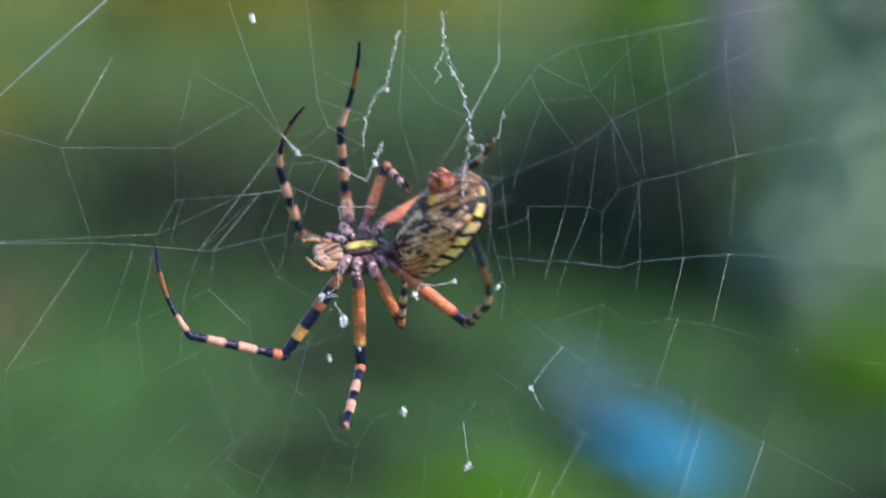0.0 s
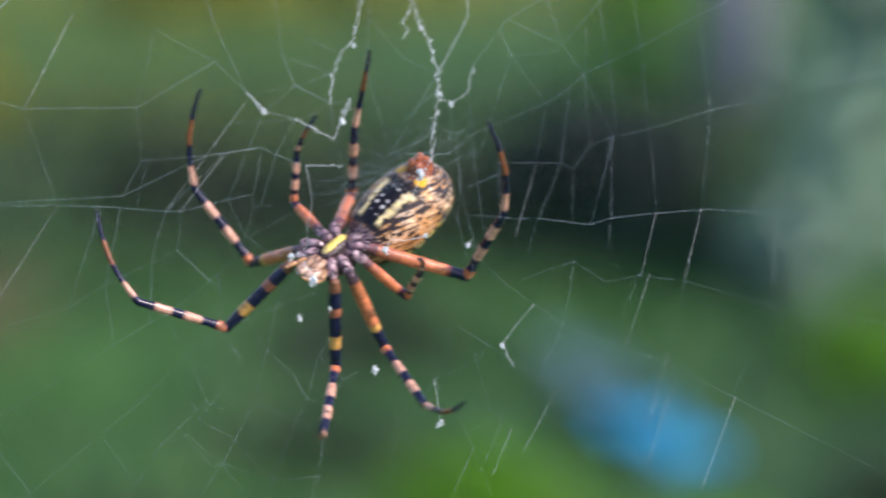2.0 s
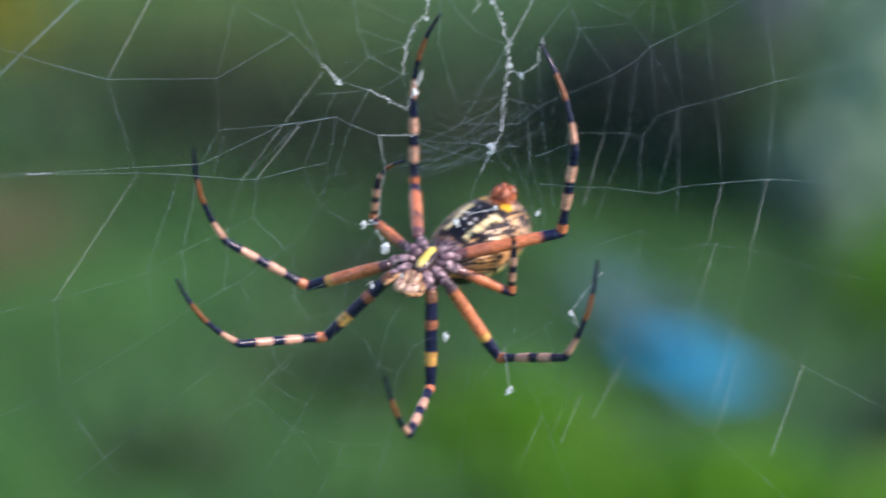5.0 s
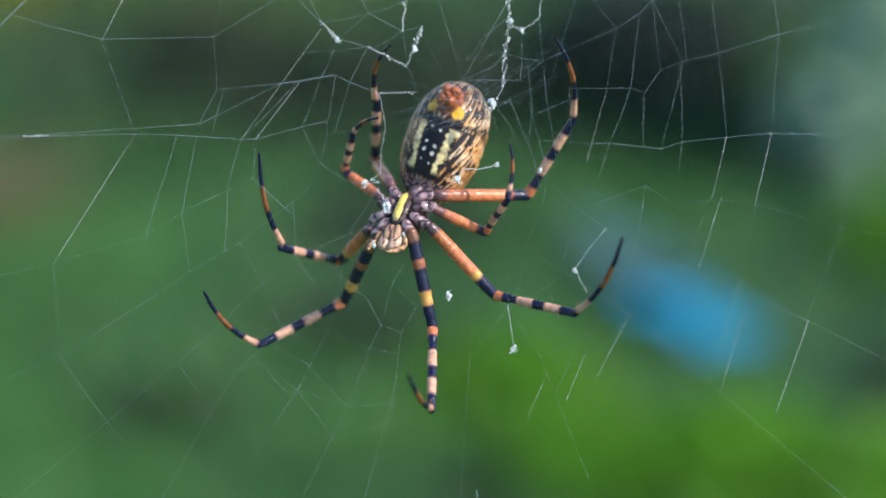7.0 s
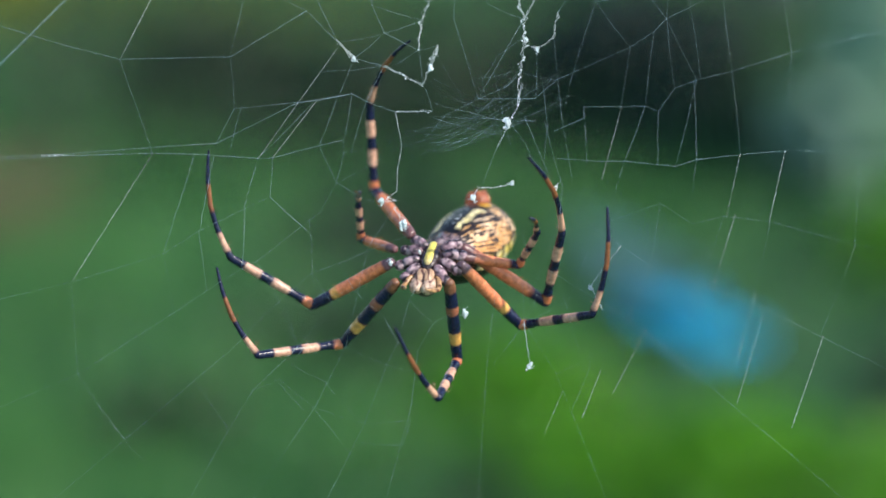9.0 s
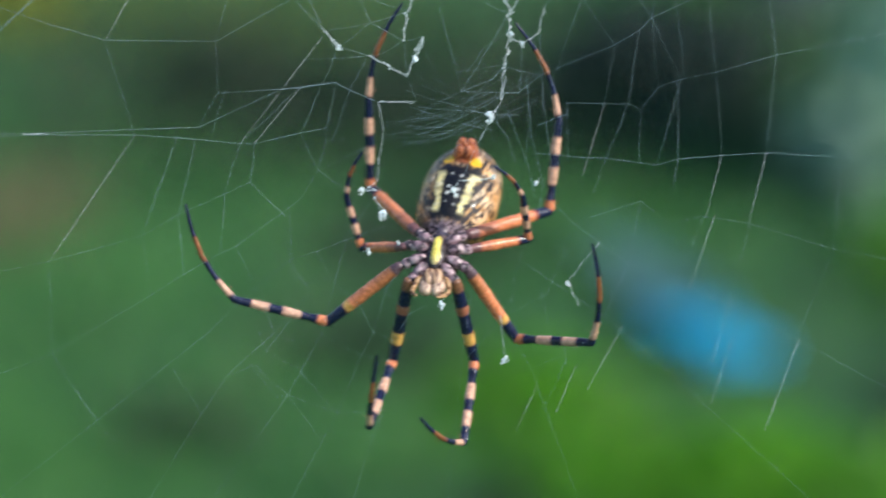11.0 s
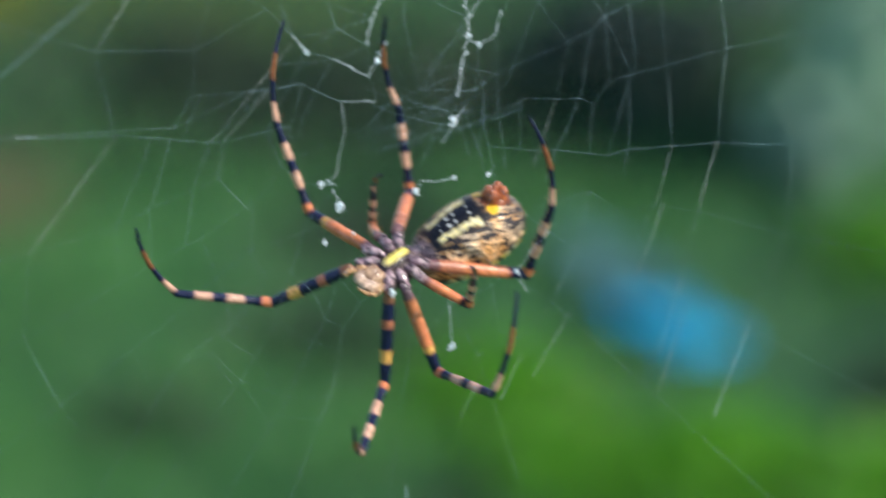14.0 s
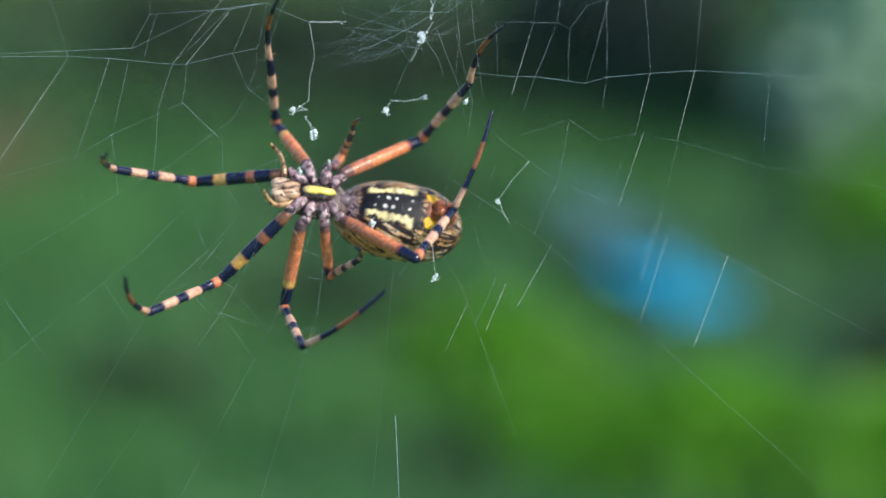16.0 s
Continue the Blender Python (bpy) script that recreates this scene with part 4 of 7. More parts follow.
def motions():
    # the sway of the web, and the spider that shifts its grip on it
    walk(web, [
        (0, mm(-0.85, 216.18, 943.5, -14.7, -1.9, 0.7)), (0.1, mm(0.05, 216.63, 942.38, -15.3, -1.5, 1.1)), (0.2, mm(0.51, 217.23, 941.99, -15.9, -1.2, 1.6)),
        (0.3, mm(-0.79, 218.13, 942.81, -16.5, -0.8, 2)), (0.4, mm(-3.12, 219.13, 944.06, -17.1, -0.4, 2.5)), (0.5, mm(-4.79, 219.82, 943.95, -17.7, 0, 2.9)),
        (0.6, mm(-3.4, 219.11, 943.46, -16.7, -0.4, 2.4)), (0.7, mm(-0.17, 218.11, 941.76, -15.8, -0.8, 1.9)), (0.8, mm(1.52, 217.19, 940.34, -14.8, -1.2, 1.4)),
        (0.9, mm(0.7, 216.61, 940.36, -13.9, -1.6, 0.8)), (1, mm(-0.62, 216.37, 941.88, -12.9, -2, 0.3)), (1.1, mm(-1.79, 216.97, 943.47, -12.9, -2.5, 0.3)),
        (1.2, mm(-3.32, 217.61, 945.2, -13, -3, 0.3)), (1.3, mm(-3.91, 217.91, 945.49, -13, -3.6, 0.3)), (1.4, mm(-2.8, 217.67, 943.42, -13.1, -4.1, 0.3)),
        (1.5, mm(-0.15, 217.45, 941.49, -13.1, -4.6, 0.3)), (1.6, mm(1.8, 216.7, 941.07, -12.1, -4.2, 0.3)), (1.7, mm(1.41, 216.28, 942.09, -11, -3.8, 0.3)),
        (1.8, mm(-2.23, 216.25, 944.61, -10, -3.4, 0.3)), (1.9, mm(-4.61, 216, 946.28, -8.9, -3, 0.4)), (2, mm(-3.83, 215.45, 946.72, -7.9, -2.6, 0.4)),
        (2.1, mm(-1.02, 215.52, 945.46, -8.6, -2.5, 0.3)), (2.2, mm(1.2, 215.35, 943.12, -9.2, -2.5, 0.2)), (2.3, mm(1, 215.34, 941.35, -9.9, -2.4, 0.2)),
        (2.4, mm(-0.08, 215.8, 941.67, -10.5, -2.4, 0.1)), (2.5, mm(-0.87, 216.43, 942.7, -11.2, -2.3, 0)), (2.6, mm(-1.4, 216.84, 944.62, -11.6, -2.3, 0)),
        (2.7, mm(-3.11, 216.85, 944.75, -12, -2.3, 0)), (2.8, mm(-2.47, 216.49, 943.37, -12.5, -2.3, 0)), (2.9, mm(-0.21, 216.04, 941.64, -12.9, -2.3, 0)),
        (3, mm(2.34, 215.97, 941.55, -13.3, -2.3, 0)), (3.1, mm(0.98, 215.74, 941.35, -12.6, -2.3, 0)), (3.2, mm(-2.05, 215.82, 942.43, -11.9, -2.3, 0)),
        (3.3, mm(-2.6, 216.29, 945.24, -11.3, -2.4, -0.1)), (3.4, mm(-2.72, 215.94, 944.54, -10.6, -2.4, -0.1)), (3.5, mm(-1.65, 215.76, 944.55, -9.9, -2.4, -0.1)),
        (3.6, mm(-0.22, 215.7, 942.85, -10.7, -2.2, -0.2)), (3.7, mm(0.55, 215.61, 941.01, -11.4, -2, -0.2)), (3.8, mm(0.07, 216.06, 941.46, -12.2, -1.8, -0.3)),
        (3.9, mm(-1.14, 216.49, 941.84, -12.9, -1.6, -0.3)), (4, mm(-2.14, 216.67, 941.14, -13.7, -1.4, -0.4)), (4.1, mm(-1.12, 217.01, 942.54, -14, -1.1, -0.3)),
        (4.2, mm(0.77, 217.01, 942.5, -14.2, -0.8, -0.2)), (4.3, mm(1.2, 216.67, 941.11, -14.5, -0.6, -0.2)), (4.4, mm(0.45, 216.92, 942.15, -14.7, -0.3, -0.1)),
        (4.5, mm(0, 216.85, 941.9, -15, 0, 0)), (4.6, mm(0.24, 217.28, 942.52, -15.1, -0.6, -0.1)), (4.7, mm(-0.93, 217.63, 942.86, -15.3, -1.1, -0.1)),
        (4.8, mm(-2.01, 217.97, 943.16, -15.4, -1.7, -0.2)), (4.9, mm(-1.63, 218.19, 942.93, -15.6, -2.2, -0.2)), (5, mm(0.08, 218.07, 941.42, -15.7, -2.8, -0.3)),
        (5.1, mm(2.19, 218.02, 941.51, -15.6, -2.8, -0.3)), (5.2, mm(1.65, 218.04, 941.97, -15.6, -2.9, -0.2)), (7.3, mm(-0.38, 215.92, 941.49, -14.4, -3.5, 0.7)),
        (7.4, mm(-1.88, 216.23, 942.92, -14.4, -3.6, 0.8)), (7.5, mm(-2.2, 216.49, 944.15, -14.3, -3.6, 0.8)), (7.6, mm(-3.61, 217.31, 944.51, -14.7, -3.5, 0.6)),
        (7.7, mm(-2.73, 217.38, 942.19, -15.2, -3.4, 0.5)), (7.8, mm(0.87, 217.81, 941.07, -15.6, -3.4, 0.3)), (7.9, mm(2.18, 218.1, 939.52, -16.1, -3.3, 0.2)),
        (8, mm(1.29, 218.7, 939.11, -16.5, -3.2, 0)), (8.1, mm(-0.59, 218.96, 941.42, -16.3, -3.3, 0.2)), (8.2, mm(-2.91, 219.01, 943.03, -16.1, -3.5, 0.4)),
        (8.3, mm(-2.43, 218.83, 943.78, -16, -3.6, 0.5)), (8.4, mm(-1.07, 218.07, 942.49, -15.8, -3.8, 0.7)), (8.5, mm(0.74, 216.82, 939.5, -15.6, -3.9, 0.9)),
        (8.6, mm(1.39, 216.5, 938.37, -15.6, -3.8, 0.9)), (8.7, mm(1.68, 216.78, 939.35, -15.6, -3.7, 0.9)), (10.8, mm(-0.82, 217.23, 941.11, -16.1, -1.6, 0.5)),
        (10.9, mm(-3.07, 217.26, 941.27, -16, -1.6, 0.7)), (11, mm(-2.39, 217.52, 942.05, -15.8, -1.6, 0.9)), (11.1, mm(-0.63, 217.79, 942.13, -15.9, -1.2, 1.1)),
        (11.2, mm(-0.49, 217.88, 941.71, -16, -0.9, 1.1)), (11.3, mm(-2.42, 218.1, 941.85, -16, -0.5, 1.3)), (11.4, mm(-2.64, 218.02, 940.79, -16.1, -0.2, 1.4)),
        (11.5, mm(-2.13, 218.13, 940.37, -16.1, 0.2, 1.6)), (11.6, mm(-0.18, 218.46, 941.6, -16.1, 0.4, 1.5)), (11.7, mm(-0.78, 218.44, 941.69, -16.2, 0.7, 1.3)),
        (11.8, mm(-3.82, 218.36, 941.79, -16.2, 0.8, 1.2)), (11.9, mm(-5.39, 218.2, 941.46, -16.3, 1.1, 1.1)), (12, mm(-2.68, 218.27, 941.66, -16.3, 1.3, 0.9)),
        (12.1, mm(-0.38, 217.77, 941.03, -16.3, 0.4, 0.9)), (12.2, mm(-1.24, 217.19, 940.4, -16.3, -0.3, 1)), (12.3, mm(-3.07, 217.22, 941.96, -16.3, -1.1, 1)),
        (12.4, mm(-3.41, 217.07, 942.74, -16.3, -1.9, 1)), (12.5, mm(-2.66, 216.65, 942.54, -16.3, -2.7, 1)), (12.6, mm(-2.15, 216.76, 942.25, -16.7, -2.5, 0.7)),
        (12.7, mm(-1.18, 216.58, 940.89, -17.1, -2.3, 0.4)), (12.8, mm(0.21, 216.29, 939.11, -17.5, -2, 0.1)), (12.9, mm(-0.01, 217, 941.01, -17.8, -1.7, -0.2)),
        (13, mm(-2.08, 217.49, 942.2, -18.3, -1.5, -0.5)), (13.1, mm(-3.94, 217.94, 942.7, -18.4, -1.7, -0.8)), (13.2, mm(-3.53, 218.23, 942.56, -18.6, -1.9, -0.9)),
        (13.3, mm(-1.78, 218.32, 941.71, -18.8, -2.1, -1.2)), (13.4, mm(-0.99, 218.09, 939.73, -18.9, -2.3, -1.3)), (13.5, mm(-0.79, 218.34, 939.45, -19.1, -2.5, -1.6)),
        (13.6, mm(-1.23, 219.25, 940.9, -21, -2.9, -3.3)), (13.7, mm(-3.23, 219.95, 941.57, -23, -3.2, -5)), (13.8, mm(-5.66, 220.38, 941.32, -24.9, -3.7, -6.7)),
        (13.9, mm(-5.68, 220.95, 941.56, -26.8, -4.2, -8.3)), (14, mm(-3.47, 221.33, 941.09, -28.7, -4.8, -9.9)), (14.1, mm(-1.46, 220.6, 939.51, -27.8, -4.5, -9.2)),
        (14.2, mm(-2.33, 220.38, 939.69, -26.9, -4.2, -8.6)), (14.3, mm(-4.07, 220.41, 940.73, -26.1, -3.9, -7.9)), (14.4, mm(-4.79, 220.44, 941.76, -25.2, -3.7, -7.3)),
        (14.5, mm(-4.69, 220.48, 942.87, -24.3, -3.5, -6.6)), (14.6, mm(-4.81, 220.62, 942.22, -24, -3.4, -6.1)), (14.7, mm(-4.64, 220.48, 940.57, -23.7, -3.2, -5.6)),
        (14.8, mm(-2.93, 220.7, 940.2, -23.3, -3.1, -5)), (14.9, mm(-1.57, 220.87, 939.68, -23.1, -2.9, -4.4)), (15, mm(-2.28, 221.47, 940.58, -22.7, -2.8, -3.9)),
        (15.1, mm(-3.98, 222.4, 942.19, -22.9, -2.8, -4.8)), (15.2, mm(-5.12, 222.89, 942.3, -23, -2.9, -5.7)), (15.3, mm(-4.33, 223.15, 941.7, -23.2, -3, -6.5)),
        (15.4, mm(-2.61, 223.19, 940.37, -23.4, -3, -7.4)), (15.5, mm(-1.86, 223.47, 939.89, -23.5, -3.1, -8.3)), (15.6, mm(-2.46, 224.73, 938.5, -24.6, -3.2, -8.6)),
        (15.7, mm(-3.08, 223.78, 940.62, -22.6, -2.8, -6.8)), (15.8, mm(-3.04, 222.98, 943.28, -20.6, -2.5, -4.9)), (15.9, mm(-4.32, 221.88, 944.87, -18.7, -2.3, -3)),
        (16, mm(-5.33, 220.28, 944.83, -16.7, -2.1, -1.2)),
    ])
    walk(spider, [
        (0, mm(-7.11, 225.33, 949.65, 137.1, 5.2, -168.2)), (0.1, mm(-6.26, 225.14, 948.73, 137, 4, -165.3)), (0.2, mm(-5.92, 225.15, 948.65, 136.9, 2.7, -162.4)),
        (0.3, mm(-7.66, 225.49, 950.01, 136.7, 1.5, -159.4)), (0.4, mm(-10.61, 225.96, 951.87, 136.4, 0.3, -156.5)), (0.5, mm(-12.78, 226.06, 952.13, 136.1, -0.9, -153.6)),
        (0.6, mm(-11.34, 225.79, 951.27, 136, -0.1, -154.5)), (0.7, mm(-7.74, 225.18, 948.97, 136, 0.6, -155.5)), (0.8, mm(-5.96, 224.66, 947, 135.9, 1.4, -156.4)),
        (0.9, mm(-7.11, 224.54, 946.73, 135.8, 2.1, -157.4)), (1, mm(-8.87, 224.83, 948.23, 135.7, 2.9, -158.3)), (1.1, mm(-10.26, 225.1, 949.53, 138.6, 4.7, -155.8)),
        (1.2, mm(-12.08, 225.41, 951, 141.7, 6.3, -153.2)), (1.3, mm(-12.78, 225.33, 950.77, 144.8, 7.8, -150.5)), (1.4, mm(-11.49, 224.6, 947.77, 147.9, 9.2, -147.8)),
        (1.5, mm(-8.39, 223.9, 944.93, 151.2, 10.4, -144.9)), (1.6, mm(-5.51, 223.66, 943.86, 152.2, 13.4, -143.4)), (1.7, mm(-5.39, 223.82, 944.49, 153.2, 16.5, -141.9)),
        (1.8, mm(-9.07, 224.42, 946.88, 154.3, 19.4, -140.3)), (1.9, mm(-11.29, 224.78, 948.26, 155.6, 22.4, -138.6)), (2, mm(-9.79, 224.78, 948.21, 157, 25.3, -136.8)),
        (2.1, mm(-6.43, 224.47, 947.08, 157.4, 25.6, -135.2)), (2.2, mm(-3.77, 223.88, 944.69, 157.8, 25.9, -133.6)), (2.3, mm(-3.96, 223.47, 942.97, 158.2, 26.2, -132)),
        (2.4, mm(-5.19, 223.62, 943.7, 158.7, 26.5, -130.4)), (2.5, mm(-6.07, 223.97, 945.27, 159.1, 26.8, -128.8)), (2.6, mm(-6.42, 224.43, 947.21, 159, 28.6, -128.2)),
        (2.7, mm(-8.15, 224.42, 947.03, 158.9, 30.5, -127.5)), (2.8, mm(-7.12, 223.98, 945.09, 158.8, 32.3, -126.9)), (2.9, mm(-4.18, 223.43, 942.73, 158.7, 34.2, -126.3)),
        (3, mm(-0.9, 223.33, 942.3, 158.7, 36, -125.6)), (3.1, mm(-2.64, 223.22, 941.93, 159.5, 34.8, -125.2)), (3.2, mm(-6.34, 223.47, 943.07, 160.2, 33.5, -124.9)),
        (3.3, mm(-7.13, 224.19, 946.24, 161, 32.3, -124.6)), (3.4, mm(-7.4, 223.93, 945.28, 161.7, 31, -124.3)), (3.5, mm(-6.28, 223.88, 945.16, 162.4, 29.8, -124)),
        (3.6, mm(-4.6, 223.28, 942.79, 162.6, 28.4, -124.7)), (3.7, mm(-3.7, 222.64, 940.25, 162.9, 27, -125.4)), (3.8, mm(-4.27, 222.63, 940.41, 163.1, 25.6, -126)),
        (3.9, mm(-5.71, 222.61, 940.48, 163.4, 24.2, -126.7)), (4, mm(-6.89, 222.28, 939.29, 163.7, 22.8, -127.4)), (4.1, mm(-5.2, 222.7, 940.84, 162.9, 24.8, -127.3)),
        (4.2, mm(-2.47, 222.73, 940.71, 162.1, 26.9, -127.3)), (4.3, mm(-1.47, 222.35, 938.98, 161.3, 28.9, -127.2)), (4.4, mm(-1.86, 222.67, 940.1, 160.5, 31, -127.3)),
        (4.5, mm(-1.9, 222.62, 939.72, 159.7, 33, -127.3)), (4.6, mm(-1.95, 222.77, 940.4, 160.6, 31.5, -126.8)), (4.7, mm(-3.64, 222.82, 940.74, 161.5, 30, -126.4)),
        (4.8, mm(-5.24, 222.87, 941.05, 162.4, 28.5, -125.9)), (4.9, mm(-5.11, 222.76, 940.72, 163.2, 27, -125.6)), (5, mm(-3.42, 222.27, 938.89, 164, 25.5, -125.2)),
        (5.1, mm(-1.1, 222.32, 939.03, 164.8, 26.3, -125)), (5.2, mm(-1.9, 222.45, 939.59, 165.7, 27.1, -124.7)), (7.3, mm(-7.71, 222.2, 939.63, -173.5, 42.8, -115.4)),
        (7.4, mm(-9.63, 222.67, 941.35, -172.3, 43.4, -114.7)), (7.5, mm(-10.17, 223.08, 942.82, -171.1, 44.1, -114)), (7.6, mm(-11.61, 223.26, 943.19, -173.7, 42.3, -114.3)),
        (7.7, mm(-10.36, 222.54, 940.41, -176.2, 40.5, -114.5)), (7.8, mm(-5.91, 222.25, 939.04, -178.6, 38.7, -114.5)), (7.9, mm(-4.15, 221.8, 937.17, 179, 36.9, -114.5)),
        (8, mm(-4.98, 221.72, 936.63, 176.7, 35.1, -114.4)), (8.1, mm(-7.05, 222.33, 938.91, 177.5, 33, -112.5)), (8.2, mm(-9.63, 222.7, 940.35, 178.1, 30.8, -110.7)),
        (8.3, mm(-8.92, 222.81, 940.8, 178.7, 28.6, -109)), (8.4, mm(-7.17, 222.22, 938.84, 179.2, 26.4, -107.3)), (8.5, mm(-4.9, 221.07, 934.88, 179.6, 24.2, -105.7)),
        (8.6, mm(-3.96, 220.69, 933.51, 179.6, 24.9, -105.5)), (8.7, mm(-3.46, 221.01, 934.63, 179.5, 25.7, -105.4)), (10.8, mm(-2.86, 221.45, 935.96, 179.2, 41.2, -101.5)),
        (10.9, mm(-5.38, 221.45, 936.08, 179.2, 42, -101.3)), (11, mm(-4.45, 221.71, 936.96, 179.2, 42.7, -101.1)), (11.1, mm(-2.01, 221.79, 936.98, 177, 41.8, -103.4)),
        (11.2, mm(-1.48, 221.67, 936.42, 174.8, 40.8, -105.7)), (11.3, mm(-3.37, 221.69, 936.52, 172.8, 39.8, -107.8)), (11.4, mm(-3.26, 221.35, 935.21, 170.8, 38.7, -109.9)),
        (11.5, mm(-2.29, 221.24, 934.65, 168.9, 37.6, -111.9)), (11.6, mm(0.45, 221.65, 935.97, 169.9, 39.6, -110.6)), (11.7, mm(0.17, 221.64, 935.96, 171, 41.5, -109.3)),
        (11.8, mm(-2.96, 221.57, 935.96, 172.1, 43.4, -107.8)), (11.9, mm(-4.36, 221.39, 935.45, 173.4, 45.3, -106.3)), (12, mm(-0.75, 221.48, 935.56, 174.8, 47.2, -104.6)),
        (12.1, mm(1.08, 221.29, 934.84, 172.9, 44.1, -105.8)), (12.2, mm(-0.81, 221.03, 934.12, 171.2, 41, -106.8)), (12.3, mm(-3.84, 221.48, 935.98, 169.6, 37.8, -107.6)),
        (12.4, mm(-5.13, 221.7, 936.93, 168.2, 34.7, -108.3)), (12.5, mm(-5.12, 221.61, 936.71, 166.8, 31.5, -108.9)), (12.6, mm(-4.6, 221.58, 936.68, 166.7, 30.4, -111.6)),
        (12.7, mm(-3.56, 221.21, 935.41, 166.7, 29.2, -114.3)), (12.8, mm(-2, 220.71, 933.63, 166.7, 28.1, -117)), (12.9, mm(-2.36, 221.39, 936.19, 166.8, 26.9, -119.7)),
        (13, mm(-4.88, 221.82, 937.91, 166.9, 25.8, -122.3)), (13.1, mm(-7.16, 222, 938.49, 163.3, 25.1, -125.4)), (13.2, mm(-6.76, 222, 938.32, 159.8, 24.2, -128.3)),
        (13.3, mm(-4.79, 221.78, 937.31, 156.4, 23.2, -131.2)), (13.4, mm(-3.95, 221.16, 934.98, 153, 21.9, -134)), (13.5, mm(-3.81, 221.11, 934.64, 149.8, 20.6, -136.7)),
        (13.6, mm(-3.96, 221.52, 936.06, 149.4, 20.6, -137.9)), (13.7, mm(-5.94, 221.67, 936.57, 149, 20.6, -139.1)), (13.8, mm(-8.44, 221.52, 935.99, 148.5, 20.6, -140.2)),
        (13.9, mm(-8.08, 221.53, 936, 148.1, 20.6, -141.4)), (14, mm(-5.13, 221.31, 935.17, 147.7, 20.6, -142.6)), (14.1, mm(-3.13, 220.76, 933.22, 146.5, 19.7, -141.7)),
        (14.2, mm(-4.5, 220.8, 933.35, 145.2, 18.9, -140.7)), (14.3, mm(-6.91, 221.13, 934.49, 143.9, 18.1, -139.8)), (14.4, mm(-8.11, 221.47, 935.62, 142.7, 17.3, -138.8)),
        (14.5, mm(-8.36, 221.82, 936.83, 141.4, 16.5, -137.8)), (14.6, mm(-8.88, 221.73, 936.54, 141.5, 13.7, -140.8)), (14.7, mm(-9.05, 221.31, 935.08, 141.7, 10.9, -143.7)),
        (14.8, mm(-7.41, 221.3, 935.11, 142, 8.1, -146.6)), (14.9, mm(-6.19, 221.25, 934.99, 142.5, 5.3, -149.6)), (15, mm(-7.4, 221.7, 936.52, 143.1, 2.6, -152.5)),
        (15.1, mm(-9.52, 222.16, 937.97, 142.7, -0.2, -154.3)), (15.2, mm(-10.98, 222.11, 937.65, 142.4, -3.1, -156)), (15.3, mm(-10.17, 221.79, 936.5, 142.1, -5.9, -157.8)),
        (15.4, mm(-8.25, 221.2, 934.49, 142, -8.7, -159.5)), (15.5, mm(-7.5, 220.91, 933.47, 141.9, -11.6, -161.3)), (15.6, mm(-8.74, 220.92, 933.54, 139.4, -11.4, -162.7)),
        (15.7, mm(-9.71, 221.42, 935.28, 136.8, -11.2, -164.1)), (15.8, mm(-9.9, 222.11, 937.64, 134.3, -11.1, -165.5)), (15.9, mm(-11.65, 222.44, 938.76, 131.7, -11, -167)),
        (16, mm(-13.08, 222.18, 937.96, 129.2, -11, -168.4)),
    ])
    walk(palps[0], [
        (0, mm(2.9, 1.25, -0.5)), (15.2, mm(2.9, 1.25, -0.5)), (15.4, mm(3.9, 1.5, -0.5, 0, 0, 50)), (15.6, mm(4, 1.6, -0.5, 0, 0, 62)), (16, mm(4, 1.6, -0.5, 0, 0, 58)),
    ])
    walk(abdomen, [
        (0, mm(-3.2, 0, 0.2, 33.4, -55.5, -9.6)), (0.5, mm(-3.2, 0, 0.2, 17.4, -28.7, -7.5)), (1, mm(-3.2, 0, 0.2, 13.5, -38.3, 3.9)),
        (1.5, mm(-3.2, 0, 0.2, 2.4, -28.1, -3.2)), (2, mm(-3.2, 0, 0.2, 4, -13.4, 2.9)), (2.5, mm(-3.2, 0, 0.2, 0.8, -10.9, 7.4)),
        (3, mm(-3.2, 0, 0.2, -11.1, -50.8, 18)), (3.5, mm(-3.2, 0, 0.2, 13.6, -0.2, 8.5)), (4, mm(-3.2, 0, 0.2, 4.9, 5.2, 24.6)),
        (4.5, mm(-3.2, 0, 0.2, -19.3, -48.3, 24)), (5, mm(-3.2, 0, 0.2, 6.1, 5.5, 8.1)), (7.5, mm(-3.2, 0, 0.2, -17.8, -23.6, 13.4)),
        (8, mm(-3.2, 0, 0.2, -6.5, 5.9, 3.8)), (8.5, mm(-3.2, 0, 0.2, 20.3, 22.9, 11.8)), (11, mm(-3.2, 0, 0.2, 0, 4.3, 4.8)),
        (11.5, mm(-3.2, 0, 0.2, -6.1, -1.3, 5.3)), (12, mm(-3.2, 0, 0.2, -10.7, -31.2, 11)), (12.5, mm(-3.2, 0, 0.2, 15, 21.4, 8.8)),
        (13, mm(-3.2, 0, 0.2, 12.5, 8.4, 8.1)), (13.5, mm(-3.2, 0, 0.2, 21.2, 7.4, 12.8)), (14, mm(-3.2, 0, 0.2, 15.3, -9.1, 6.4)),
        (14.5, mm(-3.2, 0, 0.2, 0.6, -50.6, 4.8)), (15, mm(-3.2, 0, 0.2, 6.4, -15, 9.5)), (15.5, mm(-3.2, 0, 0.2, 2.5, -5.8, 5.3)),
        (16, mm(-3.2, 0, 0.2, 5.1, -6.6, 5.2)),
    ])
